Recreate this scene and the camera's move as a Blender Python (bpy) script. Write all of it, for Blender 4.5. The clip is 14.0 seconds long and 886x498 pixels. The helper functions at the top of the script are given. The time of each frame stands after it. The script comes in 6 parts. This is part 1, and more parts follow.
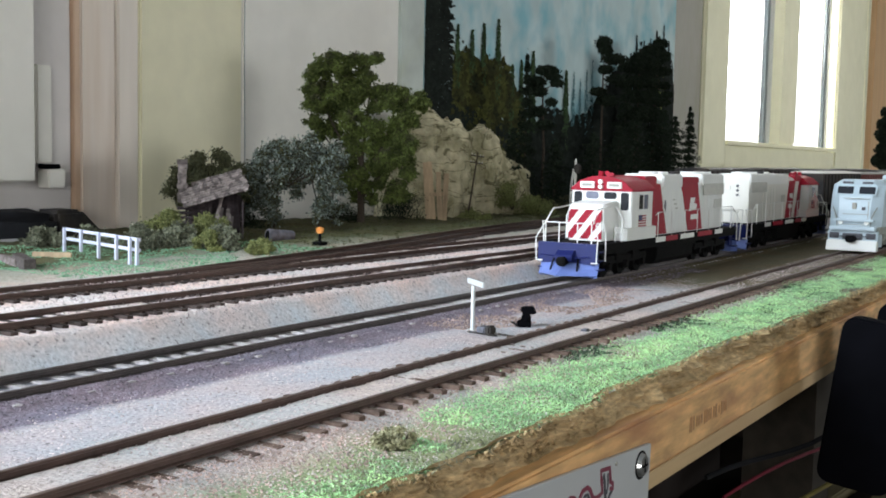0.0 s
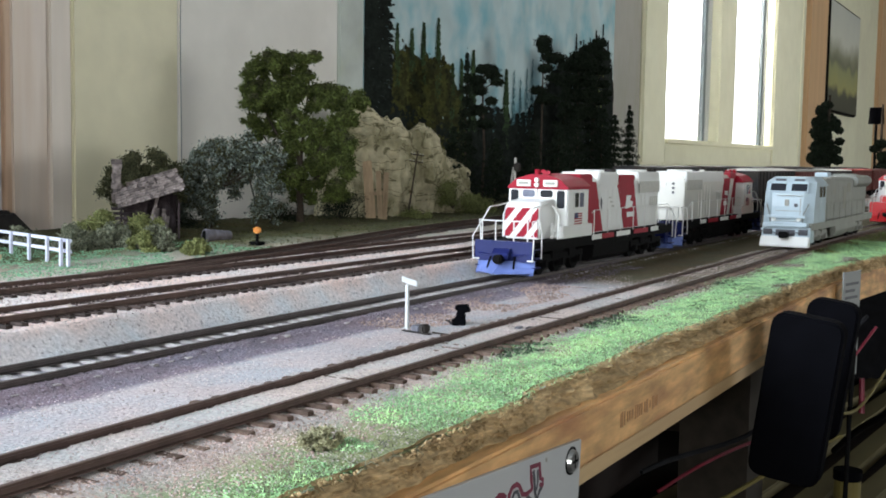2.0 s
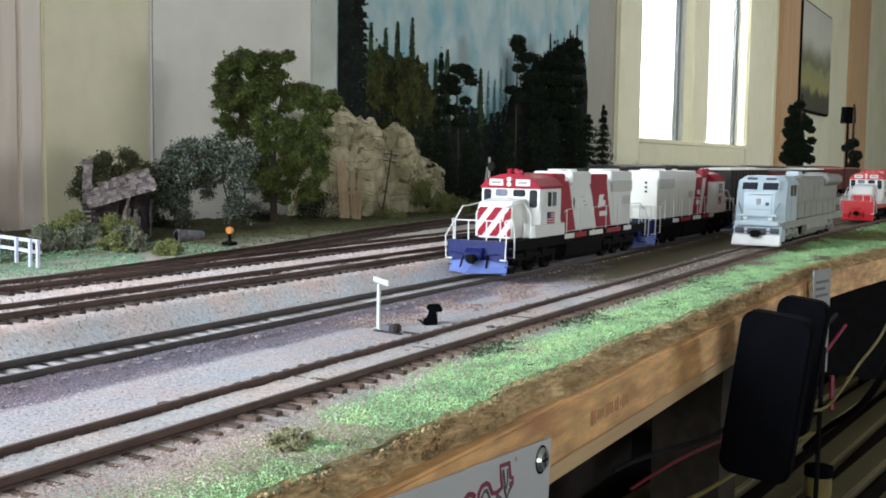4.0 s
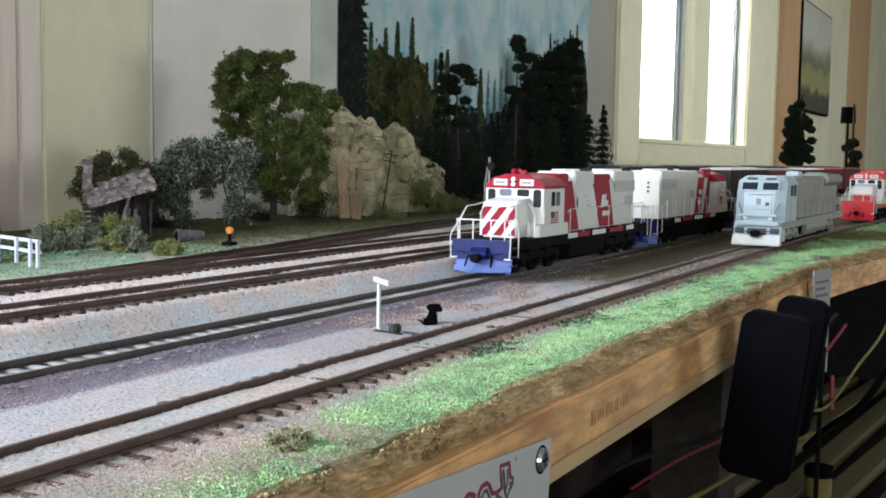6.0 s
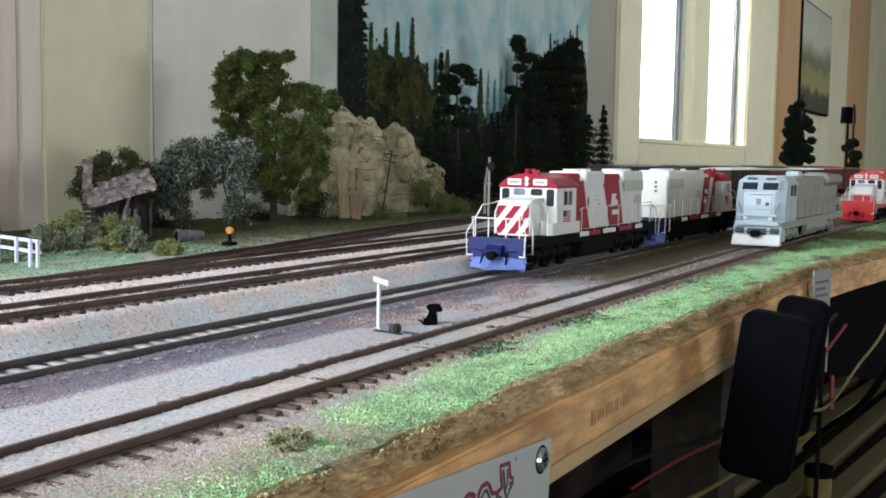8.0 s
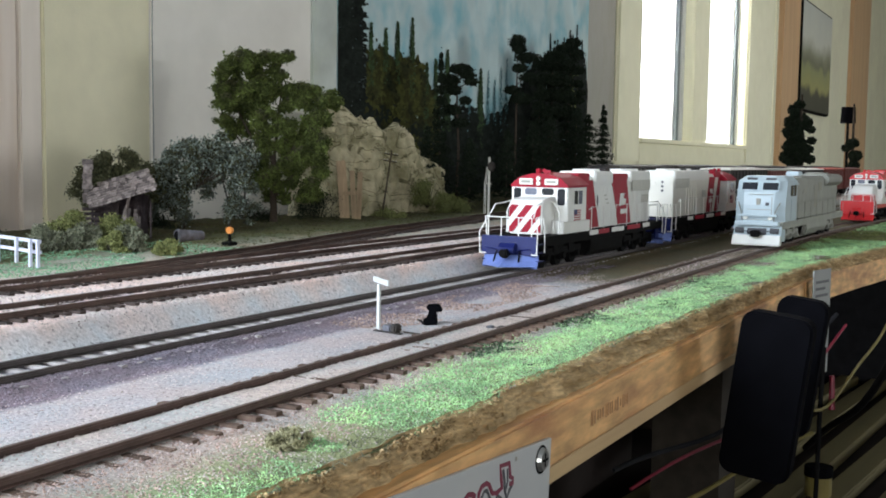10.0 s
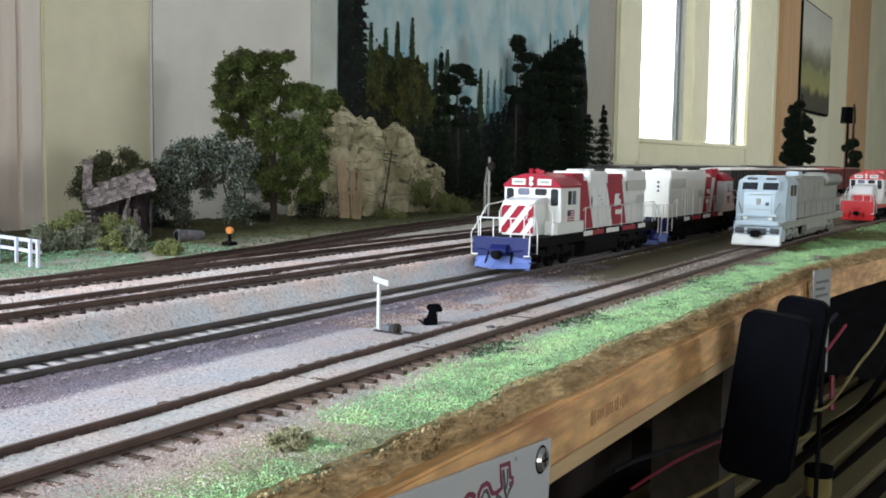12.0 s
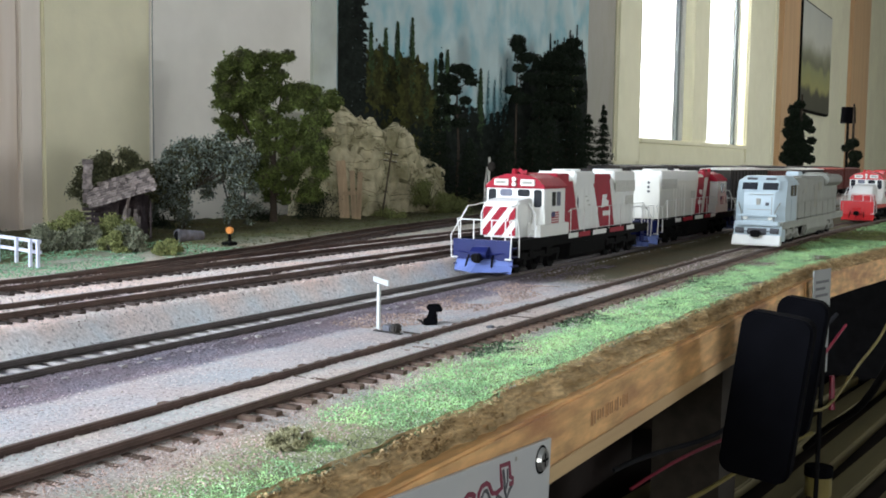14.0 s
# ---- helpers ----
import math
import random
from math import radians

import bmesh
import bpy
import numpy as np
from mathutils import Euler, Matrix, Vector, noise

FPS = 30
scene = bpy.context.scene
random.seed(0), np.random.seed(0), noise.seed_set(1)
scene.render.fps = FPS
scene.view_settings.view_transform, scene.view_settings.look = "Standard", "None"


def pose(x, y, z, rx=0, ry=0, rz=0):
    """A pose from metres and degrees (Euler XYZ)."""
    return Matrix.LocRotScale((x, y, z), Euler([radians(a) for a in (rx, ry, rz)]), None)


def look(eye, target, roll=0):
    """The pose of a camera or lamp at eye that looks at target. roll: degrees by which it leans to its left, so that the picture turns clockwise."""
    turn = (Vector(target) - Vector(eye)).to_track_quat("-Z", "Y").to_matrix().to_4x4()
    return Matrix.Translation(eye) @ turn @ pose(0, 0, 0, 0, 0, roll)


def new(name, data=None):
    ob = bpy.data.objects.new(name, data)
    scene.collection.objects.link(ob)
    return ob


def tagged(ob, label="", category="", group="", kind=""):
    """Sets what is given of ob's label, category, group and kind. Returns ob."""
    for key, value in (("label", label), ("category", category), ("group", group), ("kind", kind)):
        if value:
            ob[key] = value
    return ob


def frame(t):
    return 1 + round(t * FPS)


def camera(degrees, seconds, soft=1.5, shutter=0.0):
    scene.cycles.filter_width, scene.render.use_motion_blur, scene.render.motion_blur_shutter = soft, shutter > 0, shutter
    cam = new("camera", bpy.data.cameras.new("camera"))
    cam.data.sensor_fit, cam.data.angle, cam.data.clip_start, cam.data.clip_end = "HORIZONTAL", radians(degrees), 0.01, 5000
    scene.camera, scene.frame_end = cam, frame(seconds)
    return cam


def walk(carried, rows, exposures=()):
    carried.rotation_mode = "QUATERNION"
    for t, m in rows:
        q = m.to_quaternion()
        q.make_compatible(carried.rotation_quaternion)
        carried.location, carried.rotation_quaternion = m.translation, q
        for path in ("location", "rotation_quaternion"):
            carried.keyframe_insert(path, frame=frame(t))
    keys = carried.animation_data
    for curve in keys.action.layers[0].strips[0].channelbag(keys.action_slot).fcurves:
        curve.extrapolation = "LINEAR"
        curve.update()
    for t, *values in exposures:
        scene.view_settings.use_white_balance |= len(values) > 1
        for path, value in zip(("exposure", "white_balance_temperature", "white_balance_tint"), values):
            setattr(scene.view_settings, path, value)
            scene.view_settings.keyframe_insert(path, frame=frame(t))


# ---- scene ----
# The still camera on its tripod head turns once to the right.
cam = camera(43.8, 14.0, soft=1.8)
walk(cam, [
    (0.0, look((-0.00297, 0.00512, 0.05838), (0.84041, 0.53614, -0.02359), 1.176)),
    (0.7, look((-0.00297, 0.00512, 0.05838), (0.84041, 0.53614, -0.02359), 1.176)),
    (1.3, look((-0.00297, 0.00512, 0.05838), (0.84041, 0.53614, -0.02359), 1.176)),
    (1.4, look((-0.00292, 0.00503, 0.05838), (0.84115, 0.53497, -0.02359), 1.171)),
    (1.5, look((-0.00281, 0.00485, 0.05838), (0.84258, 0.53268, -0.02359), 1.162)),
    (1.6, look((-0.00238, 0.00416, 0.05838), (0.84812, 0.52370, -0.02359), 1.124)),
    (1.7, look((-0.00200, 0.00353, 0.05838), (0.85311, 0.51546, -0.02360), 1.089)),
    (1.8, look((-0.00157, 0.00282, 0.05838), (0.85860, 0.50618, -0.02361), 1.051)),
    (1.9, look((-0.00120, 0.00218, 0.05838), (0.86342, 0.49785, -0.02361), 1.016)),
    (2.0, look((-0.00086, 0.00157, 0.05838), (0.86791, 0.48995, -0.02362), 0.983)),
    (2.1, look((-0.00059, 0.00109, 0.05838), (0.87136, 0.48376, -0.02362), 0.958)),
    (2.2, look((-0.00037, 0.00068, 0.05838), (0.87433, 0.47836, -0.02363), 0.936)),
    (2.3, look((-0.00022, 0.00042, 0.05838), (0.87617, 0.47497, -0.02363), 0.922)),
    (2.4, look((-0.00015, 0.00029, 0.05838), (0.87709, 0.47328, -0.02363), 0.915)),
    (2.5, look((-0.00011, 0.00021, 0.05838), (0.87760, 0.47233, -0.02363), 0.911)),
    (2.7, look((-0.00005, 0.00009, 0.05838), (0.87844, 0.47077, -0.02363), 0.905)),
    (3.0, look((0.0, 0.0, 0.05838), (0.87909, 0.46954, -0.02363), 0.900)),
    (3.6, look((0.0, 0.0, 0.05838), (0.87909, 0.46954, -0.02363), 0.900)),
    (14.0, look((0.0, 0.0, 0.05838), (0.87909, 0.46954, -0.02363), 0.900)),
], exposures=[(0, 0.0), (14, 0.0)])

# ---- world and light ----
world = bpy.data.worlds.new("world")
scene.world = world
world.use_nodes = True
wn = world.node_tree.nodes
sky = wn.new("ShaderNodeTexSky")
sky.sky_type, sky.sun_disc = "NISHITA", False
sky.sun_elevation, sky.sun_rotation = radians(40), radians(200)
world.node_tree.links.new(sky.outputs[0], wn["Background"].inputs[0])
wn["Background"].inputs[1].default_value = 0.12


def rect_lamp(name, eye, target, sx, sy, watts, colour):
    la = bpy.data.lights.new(name, "AREA")
    la.shape, la.size, la.size_y, la.energy, la.color = "RECTANGLE", sx, sy, watts, colour
    ob = new(name, la)
    ob.matrix_world = look(eye, target)
    return ob


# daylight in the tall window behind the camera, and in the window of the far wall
rect_lamp("window_light_near", (-0.72, 0.74, 0.48), (0.1, -0.3, 0.0), 1.1, 0.80, 52, (0.78, 0.88, 1.0))
rect_lamp("window_light_far", (2.8, 0.80, 0.66), (2.6, -1.0, -0.2), 0.95, 1.0, 24, (0.98, 0.99, 1.0))
# unseen fill lamps, added to brighten boards, fascia and train sides
rect_lamp("fill_light_west", (-2.52, -1.8, 0.36), (0.8, 0.5, 0.15), 1.2, 0.62, 36, (0.97, 0.99, 1.0))
rect_lamp("fill_light_south", (3.6, -2.93, 0.45), (3.3, 0.7, 0.3), 1.6, 0.95, 44, (0.96, 0.99, 0.97))


# ---- materials ----
MM = 0.001


def material(name, colour, rough=0.6, metal=0.0, vary=0.15, size=0.004, bump=0.0, bump_size=0.001, stain=None, stain_size=0.02,
             stain_amount=0.5, islands=0.0, stretch=(1, 1, 1), coat=0.0):
    """A surface with grain at one scale, stains at another and fine relief; sizes in metres."""
    m = bpy.data.materials.new(name)
    m.use_nodes = True
    nt = m.node_tree
    b = nt.nodes["Principled BSDF"]
    b.inputs["Roughness"].default_value = rough
    b.inputs["Metallic"].default_value = metal
    b.inputs["Coat Weight"].default_value = coat
    if rough >= 0.78:  # chalky, matt matter
        b.inputs["Specular IOR Level"].default_value = 0.18
    co = nt.nodes.new("ShaderNodeTexCoord")
    mp = nt.nodes.new("ShaderNodeMapping")
    mp.inputs["Scale"].default_value = stretch
    nt.links.new(co.outputs["Object"], mp.inputs[0])
    n1 = nt.nodes.new("ShaderNodeTexNoise")
    n1.inputs["Scale"].default_value = 1 / size
    n1.inputs["Detail"].default_value = 5
    nt.links.new(mp.outputs[0], n1.inputs["Vector"])
    r1 = nt.nodes.new("ShaderNodeValToRGB")
    e = r1.color_ramp.elements
    e[0].position, e[1].position = 0.3, 0.72
    e[0].color = (*[max(0, c * (1 - vary)) for c in colour], 1)
    e[1].color = (*[min(1, c * (1 + vary)) for c in colour], 1)
    nt.links.new(n1.outputs[0], r1.inputs[0])
    out = r1.outputs[0]
    if stain:
        n2 = nt.nodes.new("ShaderNodeTexNoise")
        n2.inputs["Scale"].default_value = 1 / stain_size
        n2.inputs["Detail"].default_value = 6
        nt.links.new(mp.outputs[0], n2.inputs["Vector"])
        r2 = nt.nodes.new("ShaderNodeValToRGB")
        r2.color_ramp.elements[0].position, r2.color_ramp.elements[1].position = 0.45, 0.68
        r2.color_ramp.elements[1].color = (stain_amount,) * 3 + (1,)
        nt.links.new(n2.outputs[0], r2.inputs[0])
        mx = nt.nodes.new("ShaderNodeMixRGB")
        nt.links.new(r2.outputs[0], mx.inputs[0])
        nt.links.new(out, mx.inputs[1])
        mx.inputs[2].default_value = (*stain, 1)
        out = mx.outputs[0]
    if islands:
        ge = nt.nodes.new("ShaderNodeNewGeometry")
        oi = nt.nodes.new("ShaderNodeObjectInfo")
        ad = nt.nodes.new("ShaderNodeMath")
        ad.operation = "ADD"
        nt.links.new(ge.outputs["Random Per Island"], ad.inputs[0])
        nt.links.new(oi.outputs["Random"], ad.inputs[1])
        fr = nt.nodes.new("ShaderNodeMath")
        fr.operation = "FRACT"
        nt.links.new(ad.outputs[0], fr.inputs[0])
        mr = nt.nodes.new("ShaderNodeMapRange")
        mr.inputs["To Min"].default_value, mr.inputs["To Max"].default_value = 1 - islands, 1 + islands
        nt.links.new(fr.outputs[0], mr.inputs[0])
        hs = nt.nodes.new("ShaderNodeHueSaturation")
        nt.links.new(mr.outputs[0], hs.inputs["Value"])
        nt.links.new(out, hs.inputs["Color"])
        out = hs.outputs[0]
    nt.links.new(out, b.inputs["Base Color"])
    if bump:
        n3 = nt.nodes.new("ShaderNodeTexNoise")
        n3.inputs["Scale"].default_value = 1 / bump_size
        n3.inputs["Detail"].default_value = 4
        nt.links.new(mp.outputs[0], n3.inputs["Vector"])
        bp = nt.nodes.new("ShaderNodeBump")
        bp.inputs["Strength"].default_value = 1.0
        bp.inputs["Distance"].default_value = bump
        nt.links.new(n3.outputs[0], bp.inputs["Height"])
        nt.links.new(bp.outputs[0], b.inputs["Normal"])
    return m


WHITE = material("white_paint", (0.78, 0.78, 0.75), 0.32, vary=0.04, size=0.01, stain=(0.66, 0.64, 0.58), stain_size=0.02, stain_amount=0.3, coat=0.15)
CREAM = material("cream_paint", (0.74, 0.72, 0.65), 0.35, vary=0.04, size=0.01, stain=(0.6, 0.57, 0.48), stain_size=0.02, stain_amount=0.3, coat=0.15)
RED = material("red_paint", (0.31, 0.006, 0.022), 0.55, vary=0.12, size=0.01)
BRIGHT_RED = material("bright_red_paint", (0.62, 0.03, 0.035), 0.3, vary=0.1, size=0.01, coat=0.2)
MAROON = material("maroon_paint", (0.13, 0.028, 0.025), 0.6, vary=0.2, size=0.01, stain=(0.12, 0.05, 0.03), stain_amount=0.5)
BLUE = material("blue_paint", (0.007, 0.013, 0.095), 0.34, vary=0.1, size=0.008, coat=0.15)
# pilot blue made paler: window light on the plow put into its colour
LIT_BLUE = material("window_lit_blue", (0.15, 0.21, 0.50), 0.28, vary=0.15, size=0.008)
BLACK = material("black_underframe", (0.005, 0.0048, 0.005), 0.8, vary=0.3, size=0.004)
SOOT = material("dark_car_paint", (0.03, 0.028, 0.028), 0.6, vary=0.4, size=0.008, stain=(0.09, 0.07, 0.05), stain_amount=0.4)
GLASS = material("dark_window", (0.02, 0.022, 0.028), 0.08, vary=0.05)
TINT = material("tinted_window", (0.16, 0.17, 0.22), 0.1, vary=0.1)
LAMP = material("lamp_lens", (0.85, 0.85, 0.8), 0.15, vary=0.02)
PRIMER = material("grey_primer", (0.25, 0.255, 0.225), 0.5, vary=0.06, size=0.01, stain=(0.34, 0.33, 0.29), stain_amount=0.3)
# lighter, bluish primer: window light on the engine's front put into colour
LIT_PRIMER = material("lit_grey_primer", (0.44, 0.53, 0.58), 0.45, vary=0.05, size=0.01)
INK = material("dark_ink", (0.06, 0.06, 0.07), 0.5, vary=0.1)
STEEL = material("rail_steel", (0.07, 0.058, 0.056), 0.5, 0.25, vary=0.25, size=0.003, bump=0.00005, bump_size=0.0006, stain=(0.10, 0.07, 0.06), stain_amount=0.5)
RUST = material("rusty_rail", (0.09, 0.055, 0.045), 0.6, 0.15, vary=0.3, size=0.003, stain=(0.14, 0.08, 0.06), stain_amount=0.5)
TIE = material("weathered_tie", (0.135, 0.092, 0.072), 0.85, vary=0.3, size=0.0015, bump=0.00008, bump_size=0.0006, islands=0.35)
DARK_TIE = material("dark_tie", (0.06, 0.045, 0.04), 0.85, vary=0.3, size=0.0015, islands=0.35)
GREY_TIE = material("pale_tie", (0.43, 0.405, 0.40), 0.85, vary=0.2, size=0.0015, islands=0.2)
WOOD = material("fascia_pine", (0.72, 0.42, 0.17), 0.65, vary=0.34, size=0.0035, bump=0.00025, bump_size=0.0012, stretch=(0.22, 1, 1),
                stain=(0.40, 0.17, 0.07), stain_size=0.009, stain_amount=0.75)
CAST = material("dusty_cast_metal", (0.10, 0.10, 0.12), 0.6, vary=0.3, size=0.002)
PIPE = material("weathered_pipe", (0.17, 0.165, 0.19), 0.8, vary=0.35, size=0.004, stain=(0.12, 0.08, 0.06), stain_size=0.006)
CLOTH = material("grey_cloth", (0.36, 0.35, 0.36), 0.9, vary=0.12, size=0.01, stain=(0.26, 0.25, 0.25), stain_size=0.03)
PINE = material("painted_trim", (0.76, 0.66, 0.58), 0.5, vary=0.08, size=0.01, stretch=(1, 1, 0.08), stain=(0.64, 0.50, 0.39), stain_size=0.012, stain_amount=0.5)
POST = material("bare_pine_post", (0.56, 0.36, 0.20), 0.55, vary=0.12, size=0.02, stretch=(1, 1, 0.06), stain=(0.42, 0.27, 0.16), stain_size=0.04, stain_amount=0.5)
PLASTER = material("cream_wall", (0.70, 0.69, 0.53), 0.85, vary=0.04, size=0.03, bump=0.0002, bump_size=0.004, stain=(0.58, 0.55, 0.43), stain_size=0.2, stain_amount=0.4)
BOARD_A = material("olive_cream_board", (0.80, 0.755, 0.55), 0.7, vary=0.05, size=0.02, bump=0.0001, bump_size=0.003, stain=(0.72, 0.67, 0.48), stain_size=0.1, stain_amount=0.5)
BOARD_B = material("white_board", (0.82, 0.79, 0.73), 0.7, vary=0.03, size=0.02, stain=(0.68, 0.65, 0.59), stain_size=0.1, stain_amount=0.5)
BOARD_C = material("grey_panel", (0.32, 0.31, 0.275), 0.7, vary=0.04, size=0.02, stain=(0.27, 0.27, 0.20), stain_size=0.1, stain_amount=0.5)
CASING = material("cream_window_casing", (0.88, 0.86, 0.66), 0.45, vary=0.03, size=0.03, stain=(0.76, 0.74, 0.54), stain_size=0.08, stain_amount=0.4)
PLASTIC = material("black_plastic", (0.0025, 0.0025, 0.0035), 0.9, vary=0.2, size=0.01, bump=0.00003, bump_size=0.0006)
SIGN_WHITE = material("sign_white", (0.52, 0.53, 0.53), 0.4, vary=0.04, size=0.02, stain=(0.5, 0.5, 0.47), stain_size=0.02, stain_amount=0.3)
CHROME = material("bolt_steel", (0.5, 0.5, 0.48), 0.3, 0.9, vary=0.1)
WEATHERED = material("weathered_boards", (0.19, 0.158, 0.148), 0.9, vary=0.5, size=0.0025, bump=0.0003, bump_size=0.001, islands=0.55)
OLD_WOOD = material("raw_timber", (0.42, 0.31, 0.20), 0.85, vary=0.25, size=0.003, bump=0.0002, bump_size=0.0012, stretch=(1, 1, 0.2), islands=0.2)
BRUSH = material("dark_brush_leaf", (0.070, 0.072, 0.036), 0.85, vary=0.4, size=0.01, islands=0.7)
# shack boards in a darker brown than the shingles
DARK_BOARD = material("dark_shack_boards", (0.055, 0.042, 0.044), 0.9, vary=0.4, size=0.0025, bump=0.0002, bump_size=0.001, islands=0.4)
BARK = material("bark", (0.055, 0.042, 0.032), 0.9, vary=0.35, size=0.002, bump=0.0004, bump_size=0.0012)
LEAF = material("oak_leaf", (0.086, 0.110, 0.029), 0.8, vary=0.65, size=0.012, islands=0.6)
SAGE = material("grey_green_leaf", (0.175, 0.21, 0.185), 0.8, vary=0.4, size=0.012, islands=0.9)
OLIVE = material("olive_bush", (0.17, 0.185, 0.07), 0.85, vary=0.3, size=0.02, islands=0.45)
MOSS = material("grey_scrub", (0.17, 0.18, 0.125), 0.9, vary=0.3, size=0.01, islands=0.5)
NEEDLE = material("pine_needle", (0.014, 0.021, 0.012), 0.9, vary=0.3, size=0.02, islands=0.5)
GRASS = material("bright_turf", (0.36, 0.61, 0.31), 0.9, vary=0.45, size=0.012, islands=0.45, stain=(0.48, 0.56, 0.22), stain_size=0.012, stain_amount=0.45)
MINT = material("mint_turf", (0.19, 0.36, 0.22), 0.9, vary=0.25, size=0.012, islands=0.4)
STONE = material("ballast_stone", (0.50, 0.42, 0.40), 0.95, vary=0.25, size=0.02, islands=0.32)
DARK_STONE = material("purple_ballast", (0.21, 0.18, 0.21), 0.9, vary=0.3, size=0.02, islands=0.5)
PINK_STONE = material("pink_gravel", (0.40, 0.29, 0.25), 0.95, vary=0.25, size=0.02, islands=0.4)
RED_STONE = material("red_brown_ballast", (0.34, 0.25, 0.22), 0.9, vary=0.3, size=0.02, islands=0.55)
SOIL = material("crust_soil", (0.54, 0.39, 0.21), 0.95, vary=0.4, size=0.002, stretch=(0.5, 1, 2.5), bump=0.0008, bump_size=0.0022, stain=(0.16, 0.115, 0.055), stain_size=0.01, stain_amount=0.6)
ROCK = material("plaster_rock", (0.47, 0.42, 0.28), 0.9, vary=0.30, size=0.010, bump=0.0024, bump_size=0.006, stain=(0.14, 0.135, 0.06), stain_size=0.026, stain_amount=0.8)


def add_cracks(m, scale, width, dark):
    """Thin dark clefts where a broad noise crosses its middle value."""
    nt = m.node_tree
    b = nt.nodes["Principled BSDF"]
    old = b.inputs["Base Color"].links[0].from_socket
    co, mp, nz = nt.nodes.new("ShaderNodeTexCoord"), nt.nodes.new("ShaderNodeMapping"), nt.nodes.new("ShaderNodeTexNoise")
    mp.inputs["Scale"].default_value = (0.7, 0.7, 1.5)
    nt.links.new(co.outputs["Object"], mp.inputs[0])
    nt.links.new(mp.outputs[0], nz.inputs["Vector"])
    nz.inputs["Scale"].default_value, nz.inputs["Detail"].default_value, nz.inputs["Distortion"].default_value = scale, 3, 0.8
    su, ab, mr, mx = (nt.nodes.new(k) for k in ("ShaderNodeMath", "ShaderNodeMath", "ShaderNodeMapRange", "ShaderNodeMixRGB"))
    su.operation, ab.operation = "SUBTRACT", "ABSOLUTE"
    su.inputs[1].default_value = 0.5
    nt.links.new(nz.outputs[0], su.inputs[0])
    nt.links.new(su.outputs[0], ab.inputs[0])
    nt.links.new(ab.outputs[0], mr.inputs[0])
    mr.inputs["From Max"].default_value = width
    nt.links.new(mr.outputs[0], mx.inputs[0])
    mx.inputs[1].default_value = (*dark, 1)
    nt.links.new(old, mx.inputs[2])
    nt.links.new(mx.outputs[0], b.inputs["Base Color"])


add_cracks(ROCK, 42, 0.022, (0.10, 0.09, 0.045))
ORANGE = material("orange_paint", (0.75, 0.28, 0.05), 0.5, vary=0.1)
# floor, low shelf and boxes; under-bench shade is put into this colour
CARPET = material("shade_dark_brown", (0.020, 0.014, 0.012), 0.9, vary=0.3, size=0.05)
SLAT = material("yellowed_slat", (0.16, 0.125, 0.03), 0.7, vary=0.2, size=0.02, stretch=(0.1, 1, 1))
RED_WIRE = material("red_wire", (0.15, 0.007, 0.022), 0.45, vary=0.05)
PLASTIC.node_tree.nodes["Principled BSDF"].inputs["Specular IOR Level"].default_value = 0.03
BLACK.node_tree.nodes["Principled BSDF"].inputs["Specular IOR Level"].default_value = 0.08
RED.node_tree.nodes["Principled BSDF"].inputs["Specular IOR Level"].default_value = 0.22
SOOT.node_tree.nodes["Principled BSDF"].inputs["Specular IOR Level"].default_value = 0.15
FEW = (MAROON, BLUE, BRIGHT_RED)
for m in FEW:
    m.node_tree.nodes["Principled BSDF"].inputs["Specular IOR Level"].default_value = 0.3
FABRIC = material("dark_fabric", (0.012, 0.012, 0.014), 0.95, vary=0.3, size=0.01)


# ---- building helpers ----
def part(name, bm, m, parent=None, label="", smooth=False, u=MM):
    """Links a bmesh, modelled in units of u metres, as one mesh under a thing or a part."""
    for v in bm.verts:
        v.co *= u
    me = bpy.data.meshes.new(name)
    bm.to_mesh(me)
    bm.free()
    me.materials.append(m)
    if smooth:
        for f in me.polygons:
            f.use_smooth = True
    ob = new(name, me)
    ob.parent = parent
    return tagged(ob, label)


def share(name, me, parent, at):
    ob = new(name, me)
    ob.parent = parent
    ob.matrix_basis = at
    return ob


def thing(name, at, label, category, group="", kind=""):
    ob = new(name)
    ob.empty_display_size = 0.01
    ob.matrix_basis = at
    return tagged(ob, label, category, group, kind)


def mesh_thing(name, bm, m, at, label, category, group="", kind="", smooth=False, u=MM):
    ob = part(name, bm, m, None, label, smooth, u)
    ob.matrix_basis = at
    return tagged(ob, label, category, group, kind)


def box(lo, hi, bevel=0.0, bm=None):
    bm = bm or bmesh.new()
    vs = [bm.verts.new((x, y, z)) for x in (lo[0], hi[0]) for y in (lo[1], hi[1]) for z in (lo[2], hi[2])]
    fs = [bm.faces.new([vs[i] for i in q]) for q in ((0, 1, 3, 2), (4, 6, 7, 5), (0, 4, 5, 1), (2, 3, 7, 6), (0, 2, 6, 4), (1, 5, 7, 3))]
    if bevel:
        es = list({e for f in fs for e in f.edges})
        bmesh.ops.bevel(bm, geom=es, offset=bevel, segments=2, affect="EDGES")
    return bm


